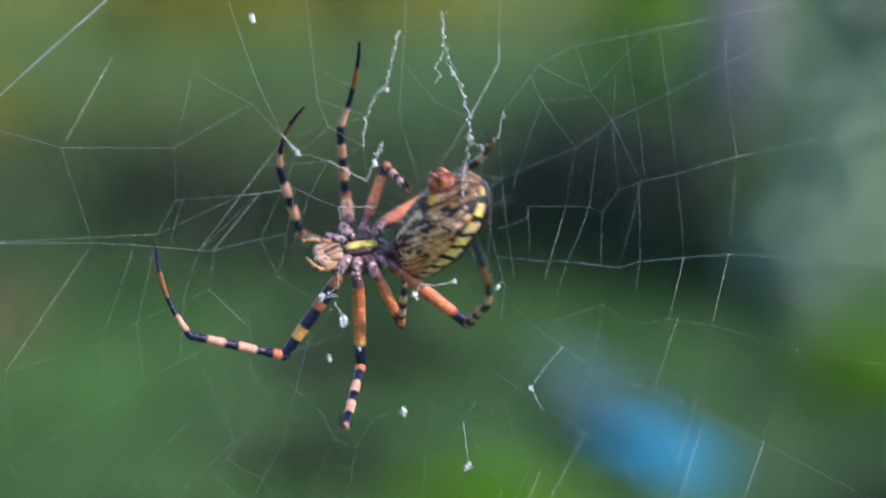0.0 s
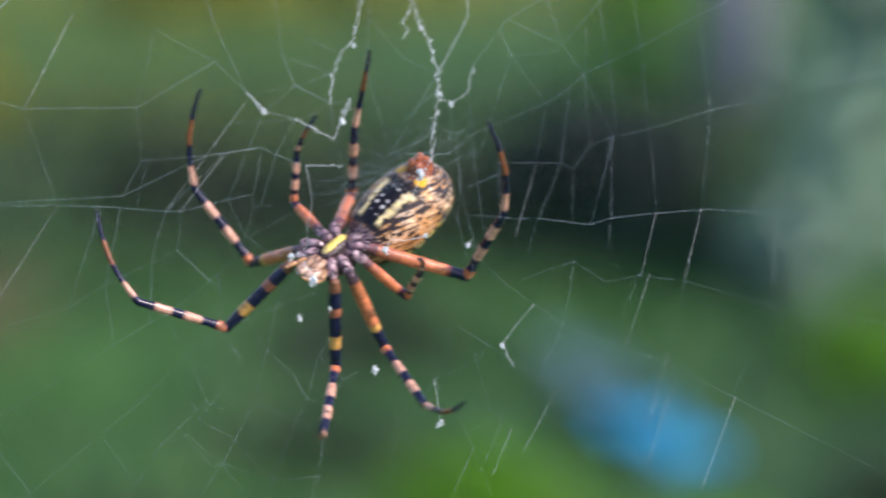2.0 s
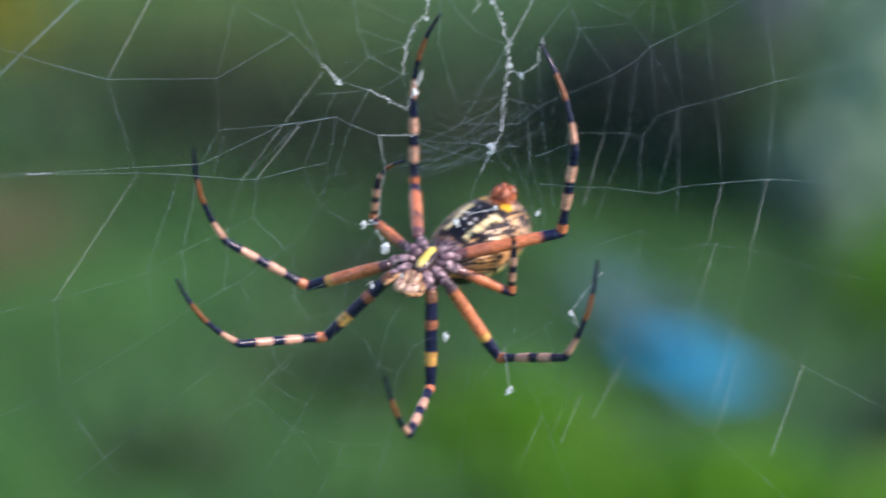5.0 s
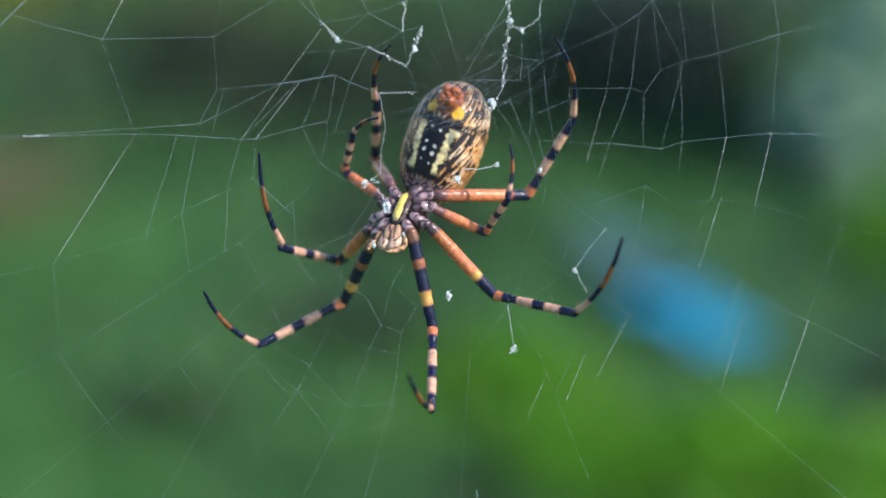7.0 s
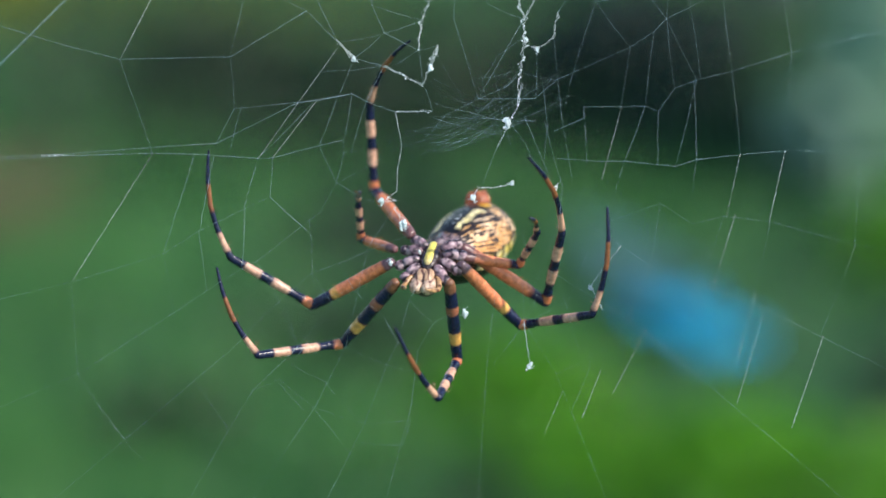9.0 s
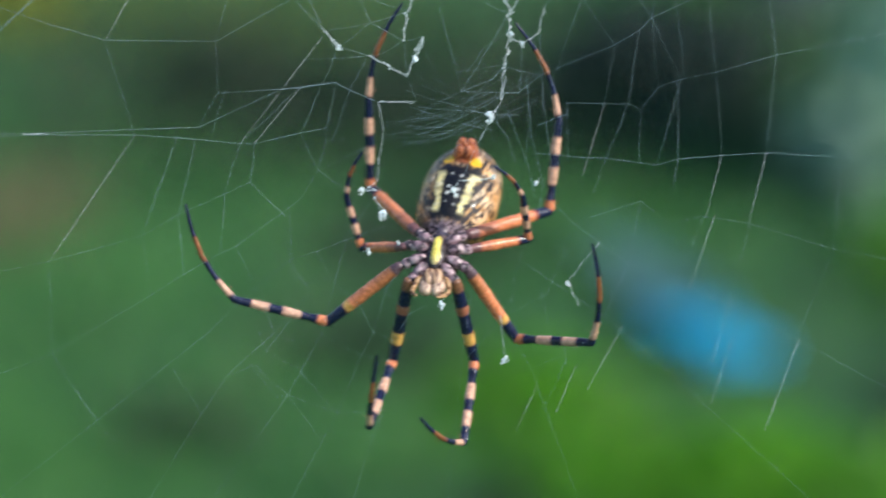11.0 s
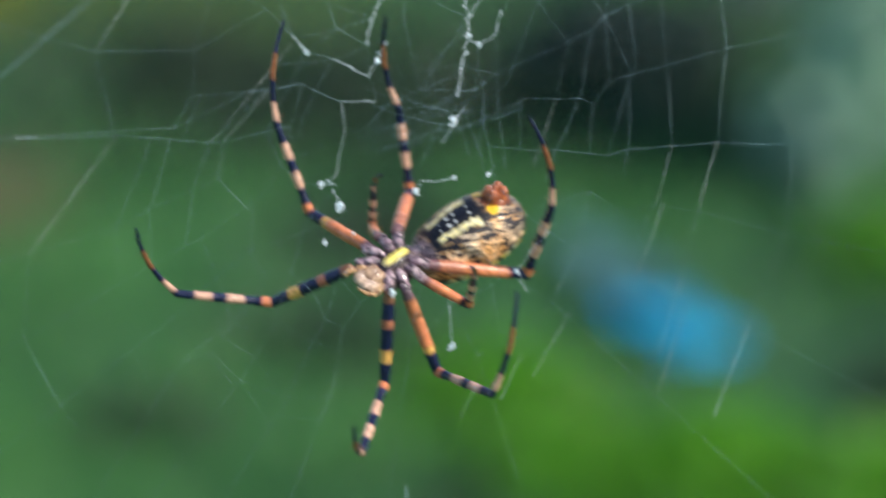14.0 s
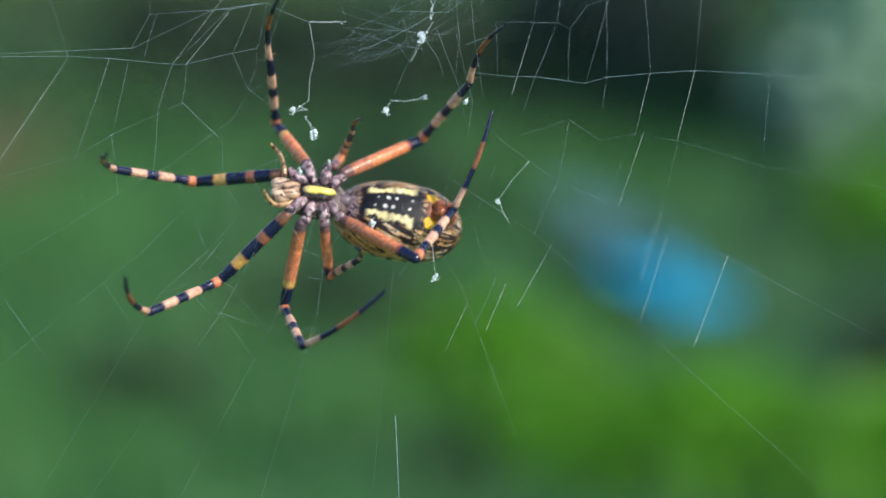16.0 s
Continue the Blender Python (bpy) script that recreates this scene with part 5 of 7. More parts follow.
    walk(legs["L1"], [
        (0, mm(4.17, 2.03, 0.24, 5.1, -39.1, -104.1)), (0.5, mm(3.78, 2, 0.3, 9.6, -22.7, -101.6)), (1, mm(4.05, 2.02, 0.33, -29.6, -19.2, -102.3)),
        (1.5, mm(3.88, 2.19, 0.38, -23.1, -32, -95.3)), (2, mm(4.27, 2.76, 0.21, -40.9, -31.7, -95.5)), (2.5, mm(4.15, 2.77, 0.22, -26.9, -18.8, -105.1)),
        (3, mm(3.53, 2.48, -0.12, -36.6, -39.5, -90.5)), (3.5, mm(4.22, 2.68, 0.34, -20.4, -15.4, -105.1)), (4, mm(4.15, 2.8, 0.29, -26.3, -29.3, -98.6)),
        (4.5, mm(4.26, 2.78, 0.23, -27.3, -38.3, -93.2)), (5, mm(3.54, 2.56, -0.11, -30.7, -37.3, -93.9)), (7.5, mm(4.29, 2.68, 0.22, -10.3, -35.4, -94.8)),
        (8, mm(3.85, 3.18, -0.18, -19, -22.4, -98.7)), (8.5, mm(3.89, 3.33, 0.04, -11, -41, -92.8)), (11, mm(3.58, 2.77, -0.14, -25.7, -19.7, -101)),
        (11.5, mm(3.48, 2.72, -0.2, -39.2, -18.8, -101.5)), (12, mm(3.26, 2.55, -0.28, -40.8, -26.5, -94.6)), (12.5, mm(3.57, 3.02, -0.15, -13.1, -3.8, -106.4)),
        (13, mm(4.15, 3.03, 0.2, -24.8, -27, -98.2)), (13.5, mm(3.81, 2.42, 0.12, -41.4, -29.5, -96.4)), (14, mm(4.29, 2.68, 0.22, -38.7, -37.7, -88.1)),
        (14.5, mm(4.21, 2.44, 0.39, -22.9, -27.9, -95.1)), (15, mm(4.04, 2.1, 0.46, -20.8, -14.3, -100.9)), (15.5, mm(3.96, 2.03, 0.48, -39.6, -21.7, -96.4)),
        (16, mm(4.25, 2.17, 0.2, -49.2, -18.6, -99.7)),
    ])
    for ob in shins["L1"]:
        walk(ob, [
        (0, mm(0, 0, 10.73, -169.5, -55.9, 160.4)), (0.5, mm(0, 0, 10.73, -176, -59, 159.7)), (1, mm(0, 0, 10.73, -2, -77, -25.2)),
        (1.5, mm(0, 0, 10.73, -5.2, -80, -24.3)), (2, mm(0, 0, 10.73, -3.4, -72.4, -26.7)), (2.5, mm(0, 0, 10.73, 4.6, -69, -26.6)),
        (3, mm(0, 0, 10.73, 1.3, -54.5, -25)), (3.5, mm(0, 0, 10.73, -27.7, -71.2, -16.4)), (4, mm(0, 0, 10.73, -18.2, -62.8, -25.6)),
        (4.5, mm(0, 0, 10.73, -14.8, -61.3, -26.5)), (5, mm(0, 0, 10.73, -16.2, -63, -25.5)), (7.5, mm(0, 0, 10.73, -26.4, -69.5, -19.2)),
        (8, mm(0, 0, 10.73, -34.9, -74.6, -9.4)), (8.5, mm(0, 0, 10.73, -17.4, -72.7, -12.7)), (11, mm(0, 0, 10.73, -53.9, -71.1, -16.4)),
        (11.5, mm(0, 0, 10.73, -33.8, -64.4, -33.3)), (12, mm(0, 0, 10.73, -17.3, -59.1, -38.6)), (12.5, mm(0, 0, 10.73, -87.9, -79, 25.9)),
        (13, mm(0, 0, 10.73, -7.1, -67.2, -16.2)), (13.5, mm(0, 0, 10.73, -15.2, -55, -21.2)), (14, mm(0, 0, 10.73, -11, -45.5, -24.7)),
        (14.5, mm(0, 0, 10.73, -41, -60, -13)), (15, mm(0, 0, 10.73, -47.6, -55.5, -21.2)), (15.5, mm(0, 0, 10.73, -37.4, -44.7, -36.6)),
        (16, mm(0, 0, 10.73, -47.3, -50.7, -28.5)),
    ])
    for ob in feet["L1"]:
        walk(ob, [
        (0, mm(-8.82, 1.08, 4.86, -140.9, -12.5, 132)), (0.5, mm(-8.8, 2.46, 5.26, -114.8, 19.1, 109.5)), (1, mm(-9.22, 4.76, 13.13, -135.3, -53.4, 120.4)),
        (1.5, mm(-9.13, 5.17, 12.58, -108.3, -35.2, 102.8)), (2, mm(-8.77, 5.11, 13.95, -118.5, -42.8, 113.8)), (2.5, mm(-9.25, 3.66, 14.53, -148.2, -68.1, 132.9)),
        (3, mm(-7.96, 3.44, 16.92, -101.3, -72.8, 91)), (3.5, mm(-7.17, 7.27, 13.77, -125.9, -48.7, 99.4)), (4, mm(-6.68, 6.88, 15.36, -129.3, -54.8, 103.1)),
        (4.5, mm(-6.87, 6.47, 15.67, -112, -61, 86.8)), (5, mm(-6.95, 6.6, 15.38, -110.7, -55.6, 88.7)), (7.5, mm(-6.89, 7.41, 14.07, -149.4, -35.9, 122.4)),
        (8, mm(-7.33, 7.38, 13.05, -134.3, -27.2, 120.3)), (8.5, mm(-8.77, 5.24, 13.75, -114.1, -28.5, 125.6)), (11, mm(-3.26, 9.93, 12.77, -177.7, -11.3, 108.2)),
        (11.5, mm(-3.42, 9.34, 14.56, -177.2, -17, 110.3)), (12, mm(-4.84, 7.93, 15.95, -173, -22.1, 122.4)), (12.5, mm(-4.98, 9.41, 10.81, -152.7, -61.2, 93.7)),
        (13, mm(-8.99, 3.99, 14.83, -122.9, -53.1, 119.2)), (13.5, mm(-6.84, 5.65, 16.63, -118.9, -67.5, 95)), (14, mm(-5.92, 4.96, 18.07, -152, -73.9, 120.1)),
        (14.5, mm(-5.22, 8.37, 14.75, -140.5, -59.5, 94.5)), (15, mm(-2.67, 9.48, 14.8, -176.1, -56.7, 103.3)), (15.5, mm(-0.92, 8.74, 16.75, -180, -60, 96)),
        (16, mm(-1.17, 9.54, 15.31, 173, -62.4, 101.7)),
    ])
    walk(legs["L2"], [
        (0, mm(0.72, 3.95, -0.57, 21.8, -46.4, -108.4)), (0.5, mm(1.44, 3.39, -0.11, 31.5, -43.6, -106.4)), (1, mm(1.5, 3.47, -0.13, 18.3, -41.1, -104.8)),
        (1.5, mm(2.36, 3.78, 0.29, 5.8, -40.6, -104.7)), (2, mm(2.06, 3.41, 0.28, 8.6, -47.2, -105.8)), (2.5, mm(1.35, 3.75, -0.39, 6.2, -47.2, -105.8)),
        (3, mm(1, 3.45, -0.44, 21.5, -53.7, -108.3)), (3.5, mm(2.27, 4.14, 0.14, -5.5, -42.7, -106)), (4, mm(2.21, 4.11, 0.12, -1.4, -54.2, -105)),
        (4.5, mm(0.89, 2.99, -0.33, -5.7, -66.1, -103.5)), (5, mm(2.09, 3.89, 0.15, -6.7, -62.4, -104.4)), (7.5, mm(2.38, 3.75, 0.24, 10.3, -41.5, -103.4)),
        (8, mm(1.98, 3.9, 0.03, -6, -28.7, -102.8)), (8.5, mm(1.4, 4.38, -0.64, -4.4, -60.1, -98.8)), (11, mm(1.79, 4.14, -0.13, -20, -60.8, -98.6)),
        (11.5, mm(1.85, 3.85, -0.02, -39.4, -71.3, -83.8)), (12, mm(1.26, 3.22, -0.25, -60, -78.1, -54)), (12.5, mm(1.68, 4.01, -0.12, -39.2, -71.5, -83.2)),
        (13, mm(2.28, 3.97, 0.3, 1.1, -19.2, -107.6)), (13.5, mm(1.23, 3.39, -0.28, 28.3, -58.1, -120.3)), (14, mm(1.05, 3.23, -0.27, 36.3, -65.4, -130.1)),
        (14.5, mm(0.96, 3.33, -0.47, 34.5, -57.6, -118.5)), (15, mm(1.17, 3.43, -0.27, 50.3, -69.1, -141.5)), (15.5, mm(1.4, 3.85, -0.46, 23.9, -62.6, -129.6)),
        (16, mm(1.18, 3.31, -0.14, 11.2, -52.1, -123.5)),
    ])
    for ob in shins["L2"]:
        walk(ob, [
        (0, mm(0, 0, 10.6, 159, -57.5, -142.7)), (0.5, mm(0, 0, 10.6, 153.7, -60.1, -140.5)), (1, mm(0, 0, 10.6, 151.5, -62.8, -137.6)),
        (1.5, mm(0, 0, 10.6, 135.2, -52.1, -152.3)), (2, mm(0, 0, 10.6, 80.3, -67.4, -73.2)), (2.5, mm(0, 0, 10.6, 72.6, -66, -59.2)),
        (3, mm(0, 0, 10.6, 49.6, -59.2, -32.9)), (3.5, mm(0, 0, 10.6, 44, -66.5, -49.8)), (4, mm(0, 0, 10.6, 31, -62.7, -43)),
        (4.5, mm(0, 0, 10.6, 23.1, -55.9, -36.2)), (5, mm(0, 0, 10.6, 28.3, -58.7, -38.7)), (7.5, mm(0, 0, 10.6, 158.4, -48.2, -177)),
        (8, mm(0, 0, 10.6, 112.4, -78.8, -116.6)), (8.5, mm(0, 0, 10.6, 30.2, -66.8, -24.3)), (11, mm(0, 0, 10.6, 26.3, -51.7, -8.6)),
        (11.5, mm(0, 0, 10.6, 16.8, -39, -1.5)), (12, mm(0, 0, 10.6, 17, -28.2, 2.4)), (12.5, mm(0, 0, 10.6, 23, -37.1, -1.4)),
        (13, mm(0, 0, 10.6, 37.1, -83.4, -50.6)), (13.5, mm(0, 0, 10.6, 30.2, -70.2, -13.6)), (14, mm(0, 0, 10.6, 27, -67.3, -9.3)),
        (14.5, mm(0, 0, 10.6, 105.8, -81.2, -100.4)), (15, mm(0, 0, 10.6, 98.7, -81.4, -93.6)), (15.5, mm(0, 0, 10.6, 33.3, -75.2, -31.6)),
        (16, mm(0, 0, 10.6, 156.1, -69.7, -156.8)),
    ])
    for ob in feet["L2"]:
        walk(ob, [
        (0, mm(-9.03, -2.06, 5.23, 132.3, -53.8, -97.9)), (0.5, mm(-9.43, -1.64, 5.82, -123.6, -41, 147.4)), (1, mm(-9.62, -1.87, 6.3, -112.8, 7.7, 128)),
        (1.5, mm(-8.81, 3.9, 5.94, -107.5, 19.3, 110.3)), (2, mm(-10.58, -1.45, 11.3, -129.1, -39.3, 151.9)), (2.5, mm(-10.27, -2.72, 11.9, -146.5, -45.2, 172.7)),
        (3, mm(-9.43, -3.61, 14.15, -103.6, -50.7, 144.3)), (3.5, mm(-10.23, 0.59, 13.66, -154.1, -55.8, 159.2)), (4, mm(-9.72, 1.53, 14.8, -122.1, -58.6, 129.5)),
        (4.5, mm(-9.05, 1.42, 16.12, -104.8, -74.5, 105.7)), (5, mm(-9.45, 1.08, 15.49, -118.8, -66.4, 125.5)), (7.5, mm(-7.61, 3.55, 3.97, -133.6, 13.2, 122.2)),
        (8, mm(-10.64, 0.85, 9.81, -148.4, -17.7, 162.3)), (8.5, mm(-9.96, -1.4, 14.25, -129, -50.4, 156.3)), (11, mm(-8.16, -3.55, 16.54, -144.2, -70.9, 176.7)),
        (11.5, mm(-6.52, -2.92, 18.56, -53.4, -81.3, 85)), (12, mm(-4.69, -3.34, 19.62, 19.4, -72.8, 8)), (12.5, mm(-6.05, -4.03, 18.46, 8.2, -81.3, 24.2)),
        (13, mm(-10.37, 2.46, 11.58, 153.8, -26.9, 176.9)), (13.5, mm(-9.72, -3.18, 13.74, -172.9, -60, -167)), (14, mm(-9.46, -3.38, 14.28, -77.6, -24.2, 127.4)),
        (14.5, mm(-10.65, -0.97, 10.15, -73.9, 26.9, 131.7)), (15, mm(-10.66, -0.93, 10.36, -127.3, -39.6, 119.7)), (15.5, mm(-10.44, -0.47, 12.89, -108.7, -54.5, 123.5)),
        (16, mm(-10.14, 0.38, 7.21, -137.5, -50.2, 134.2)),
    ])
    walk(legs["L3"], [
        (0, mm(-1.13, 3.52, -0.4, 167.8, -66.4, 133.2)), (0.5, mm(-1.08, 3.2, -0.27, 7.7, -49.7, -63.2)), (1, mm(-0.81, 3.27, -0.18, 1.3, -44.5, -62.6)),
        (1.5, mm(-0.83, 3.5, -0.28, -2.9, -67.8, -62)), (2, mm(-1.05, 3.32, -0.33, -12.2, -77.2, -57.8)), (2.5, mm(-0.66, 3.58, -0.21, -1.7, -53.4, -64.7)),
        (3, mm(-1.16, 3.25, -0.43, 0.8, -47.8, -64.8)), (3.5, mm(-1.05, 3.59, -0.51, -7.1, -53.5, -64.3)), (4, mm(-0.48, 3.96, -0.24, 4.1, -60.8, -64)),
        (4.5, mm(-1.23, 3.25, -0.46, 11.9, -59.4, -63.6)), (5, mm(-0.91, 3.39, -0.29, 8.6, -80.2, -74.4)), (7.5, mm(-1.35, 3.38, -0.52, 132.9, -87.8, 163.3)),
        (8, mm(-1.23, 3.24, -0.48, -1.5, -67.1, -74.1)), (8.5, mm(-0.76, 4.56, -0.64, 18.6, -66.4, -73.8)), (11, mm(-0.66, 3.99, -0.33, -1.7, -59.1, -71.4)),
        (11.5, mm(-0.83, 3.22, -0.26, -11.9, -58.4, -71.6)), (12, mm(-1.18, 2.9, -0.41, -4, -64, -70)), (12.5, mm(-0.7, 3.87, -0.28, -3.6, -55.4, -71.1)),
        (13, mm(-0.24, 4.33, -0.2, -3.5, -53.8, -71.3)), (13.5, mm(-0.89, 4.03, -0.6, 12.1, -50.8, -70.9)), (14, mm(-0.66, 3.82, -0.37, 11.8, -46.5, -69.5)),
        (14.5, mm(-1.14, 3.45, -0.51, 27.7, -53.8, -73.6)), (15, mm(-0.7, 3.56, -0.25, 11.2, -50, -71.4)), (15.5, mm(-0.81, 3.5, -0.27, 8.2, -55.7, -73)),
        (16, mm(-1.61, 3.62, -0.6, 3.9, -40.9, -70.7)),
    ])
    for ob in shins["L3"]:
        walk(ob, [
        (0, mm(0, 0, 7, 123.9, -35.9, -62.6)), (0.5, mm(0, 0, 7, 139.9, -5.7, -97.1)), (1, mm(0, 0, 7, 149.8, -7.3, -95.9)),
        (1.5, mm(0, 0, 7, 119.8, -9.3, -93.9)), (2, mm(0, 0, 7, 88.4, -13.2, -78.2)), (2.5, mm(0, 0, 7, 102.5, -14.2, -67.7)),
        (3, mm(0, 0, 7, 114.7, -11.3, -76.4)), (3.5, mm(0, 0, 7, 114.9, -11.4, -76.2)), (4, mm(0, 0, 7, 117.6, -11.8, -75.4)),
        (4.5, mm(0, 0, 7, 106.5, -10.1, -79.8)), (5, mm(0, 0, 7, 105.2, -8.4, -85.6)), (7.5, mm(0, 0, 7, 109.6, -14.7, -65.6)),
        (8, mm(0, 0, 7, 120.8, -5.1, -86)), (8.5, mm(0, 0, 7, 120.2, -5.2, -85.9)), (11, mm(0, 0, 7, 96.2, -11.6, -66.3)),
        (11.5, mm(0, 0, 7, 87.9, -11.3, -74.2)), (12, mm(0, 0, 7, 85.4, -10.9, -67.6)), (12.5, mm(0, 0, 7, 92.1, -11.1, -76)),
        (13, mm(0, 0, 7, 116.9, -6.4, -94.1)), (13.5, mm(0, 0, 7, 130.6, -8.2, -91.4)), (14, mm(0, 0, 7, 133.3, -8.9, -90.6)),
        (14.5, mm(0, 0, 7, 122.1, -7.6, -92.3)), (15, mm(0, 0, 7, 146.6, -6.5, -93.4)), (15.5, mm(0, 0, 7, 137.7, -5.3, -94.4)),
        (16, mm(0, 0, 7, 145.2, -4.9, -94.7)),
    ])
    for ob in feet["L3"]:
        walk(ob, [
        (0, mm(-3.69, -4.24, 4.15, 95, 33.5, -81.1)), (0.5, mm(-4.09, 0.03, 2.21, 152.1, 17.7, -55.2)), (1, mm(-3.22, -0.36, 1.6, 143.7, 12.1, -51.5)),
        (1.5, mm(-5.49, -0.13, 3.91, 172.1, 55.5, 20.6)), (2, mm(-6.17, -1.25, 7.17, -111.2, 20.7, 105.2)), (2.5, mm(-5.56, -2.65, 5.68, -158.4, -8.3, 167.7)),
        (3, mm(-5.44, -1.85, 4.41, -157.1, -19.2, -179.3)), (3.5, mm(-5.42, -1.87, 4.4, -167.5, -17.1, -170.2)), (4, mm(-5.25, -1.98, 4.15, -105.3, 17.6, 136.2)),
        (4.5, mm(-5.89, -1.38, 5.24, -124.3, -31.6, 138.8)), (5, mm(-6.04, -0.71, 5.37, -149.9, -38.2, 160.4)), (7.5, mm(-5.18, -2.94, 4.95, -171.5, -42.1, -158.3)),
        (8, mm(-5.38, -0.66, 3.79, 178.3, -30.7, -171.2)), (8.5, mm(-5.41, -0.68, 3.85, 145.9, -15.2, -141)), (11, mm(-5.68, -2.64, 6.33, -132.5, -38.4, 166.5)),
        (11.5, mm(-6.07, -1.67, 7.23, -114.8, -42.5, 141.6)), (12, mm(-5.84, -2.3, 7.49, -104.5, -46.3, 126.8)), (12.5, mm(-6.1, -1.56, 6.77, -127.9, -45.3, 150.6)),
        (13, mm(-5.62, 0.08, 4.16, -147.8, -37.7, 144.5)), (13.5, mm(-4.8, -0.47, 2.95, -129.5, 9.6, 116.8)), (14, mm(-4.59, -0.62, 2.73, -165.8, -25.2, 169.4)),
        (14.5, mm(-5.35, -0.22, 3.68, -132.3, -16.2, 126.7)), (15, mm(-3.5, -0.39, 1.78, -147.5, -10.9, 131.2)), (15.5, mm(-4.26, -0.1, 2.36, -146, -20.2, 124.9)),
        (16, mm(-3.62, -0.15, 1.85, -151.4, -18.5, 126)),
    ])
    walk(legs["L4"], [
        (0, mm(-2.49, 2.73, -0.6, 62.8, -44.2, -106.9)), (0.5, mm(-2.69, 2.92, -0.77, 100.7, -44.3, -107.8)), (1, mm(-2.55, 2.58, -0.51, 56.2, -42.1, -93.5)),
        (1.5, mm(-2.79, 2.36, -0.48, 76.6, -49.4, -117)), (2, mm(-2.9, 2.24, -0.52, 50.8, -42.5, -97.1)), (2.5, mm(-2.36, 2.55, -0.35, 54, -41.8, -96)),
        (3, mm(-2.45, 2.37, -0.4, 60.3, -41.7, -95.6)), (3.5, mm(-2.62, 2.66, -0.6, 48.6, -40.5, -93.5)), (4, mm(-2.83, 2.46, -0.66, 69.8, -45.5, -104.8)),
        (4.5, mm(-2.55, 2.39, -0.44, 69.6, -44.1, -99.5)), (5, mm(-2.71, 2.92, -0.81, 69.8, -46.7, -109.7)), (7.5, mm(-2.98, 2.77, -0.88, 44.9, -43.9, -103.4)),
        (8, mm(-2.76, 2.38, -0.57, 48.9, -45.5, -105.8)), (8.5, mm(-2.89, 3.16, -1.14, 75.4, -49.2, -116.2)), (11, mm(-2.59, 2.84, -0.62, 59.2, -47.2, -108.9)),
        (11.5, mm(-2.59, 3.18, -0.71, 59.8, -47.5, -109.8)), (12, mm(-2.94, 2.9, -0.81, 53.4, -43.7, -101.5)), (12.5, mm(-2.57, 3.3, -0.69, 52.4, -44.5, -103)),
        (13, mm(-2.93, 1.78, -0.41, 52.3, -49.5, -112.3)), (13.5, mm(-2.5, 2.7, -0.53, 42.7, -37.4, -94.4)), (14, mm(-2.57, 2.88, -0.68, 52.3, -42, -100.9)),
        (14.5, mm(-2.82, 2.83, -0.8, 64.6, -40.6, -97.9)), (15, mm(-2.44, 2.93, -0.67, 52.3, -44.1, -105.7)), (15.4, mm(-2.56, 2.59, -0.49, 55.5, -38.7, -96.3)), (15.5, mm(-2.59, 2.51, -0.44, 51.4, -39.6, -97.9)),
        (15.6, mm(-2.61, 2.58, -0.49, 63.7, -42, -103)), (15.8, mm(-2.65, 2.73, -0.6, 87.4, -46.4, -120.8)), (16, mm(-2.69, 2.88, -0.71, 75, -45.7, -114.3)),
    ])
    for ob in shins["L4"]:
        walk(ob, [
        (0, mm(0, 0, 11.6, 108.2, -20.5, -28.1)), (0.5, mm(0, 0, 11.6, 83, -20.1, -32.7)), (1, mm(0, 0, 11.6, 114.6, -14.1, -71.9)),
        (1.5, mm(0, 0, 11.6, 117.2, -18.9, -61.6)), (2, mm(0, 0, 11.6, 119.8, -21.4, -56.7)), (2.5, mm(0, 0, 11.6, 112.1, -22.1, -55.1)),
        (3, mm(0, 0, 11.6, 96.1, -23.9, -47.2)), (3.5, mm(0, 0, 11.6, 106.4, -22.9, -52.9)), (4, mm(0, 0, 11.6, 87.3, -23.6, -46)),
        (4.5, mm(0, 0, 11.6, 76.6, -23.2, -42.8)), (5, mm(0, 0, 11.6, 84.6, -23.6, -45)), (7.5, mm(0, 0, 11.6, 130.3, -24.3, -42.4)),
        (8, mm(0, 0, 11.6, 97.5, -26.7, -36.4)), (8.5, mm(0, 0, 11.6, 82.4, -26.7, -36.3)), (11, mm(0, 0, 11.6, 81.8, -25.1, -23.8)),
        (11.5, mm(0, 0, 11.6, 68.6, -26.1, -28)), (12, mm(0, 0, 11.6, 72.9, -26.1, -27.9)), (12.5, mm(0, 0, 11.6, 87.4, -28.6, -43.8)),
        (13, mm(0, 0, 11.6, 95, -28.4, -54.2)), (13.5, mm(0, 0, 11.6, 108.3, -25.4, -70.4)), (14, mm(0, 0, 11.6, 91, -26.2, -64.9)),
        (14.5, mm(0, 0, 11.6, 94.4, -25.8, -74.8)), (15, mm(0, 0, 11.6, 109.8, -24.3, -82.5)), (15.4, mm(0, -0, 11.6, 162.3, -36.1, -70.1)), (15.5, mm(0, 0, 11.6, 153.4, -35.5, -68)),
        (15.6, mm(0, -0, 11.6, 114.7, -48.3, -50.2)), (15.8, mm(0, 0, 11.6, 76.7, -47.3, -34.2)), (16, mm(0, 0, 11.6, 73.4, -45.5, -38.3)),
    ])
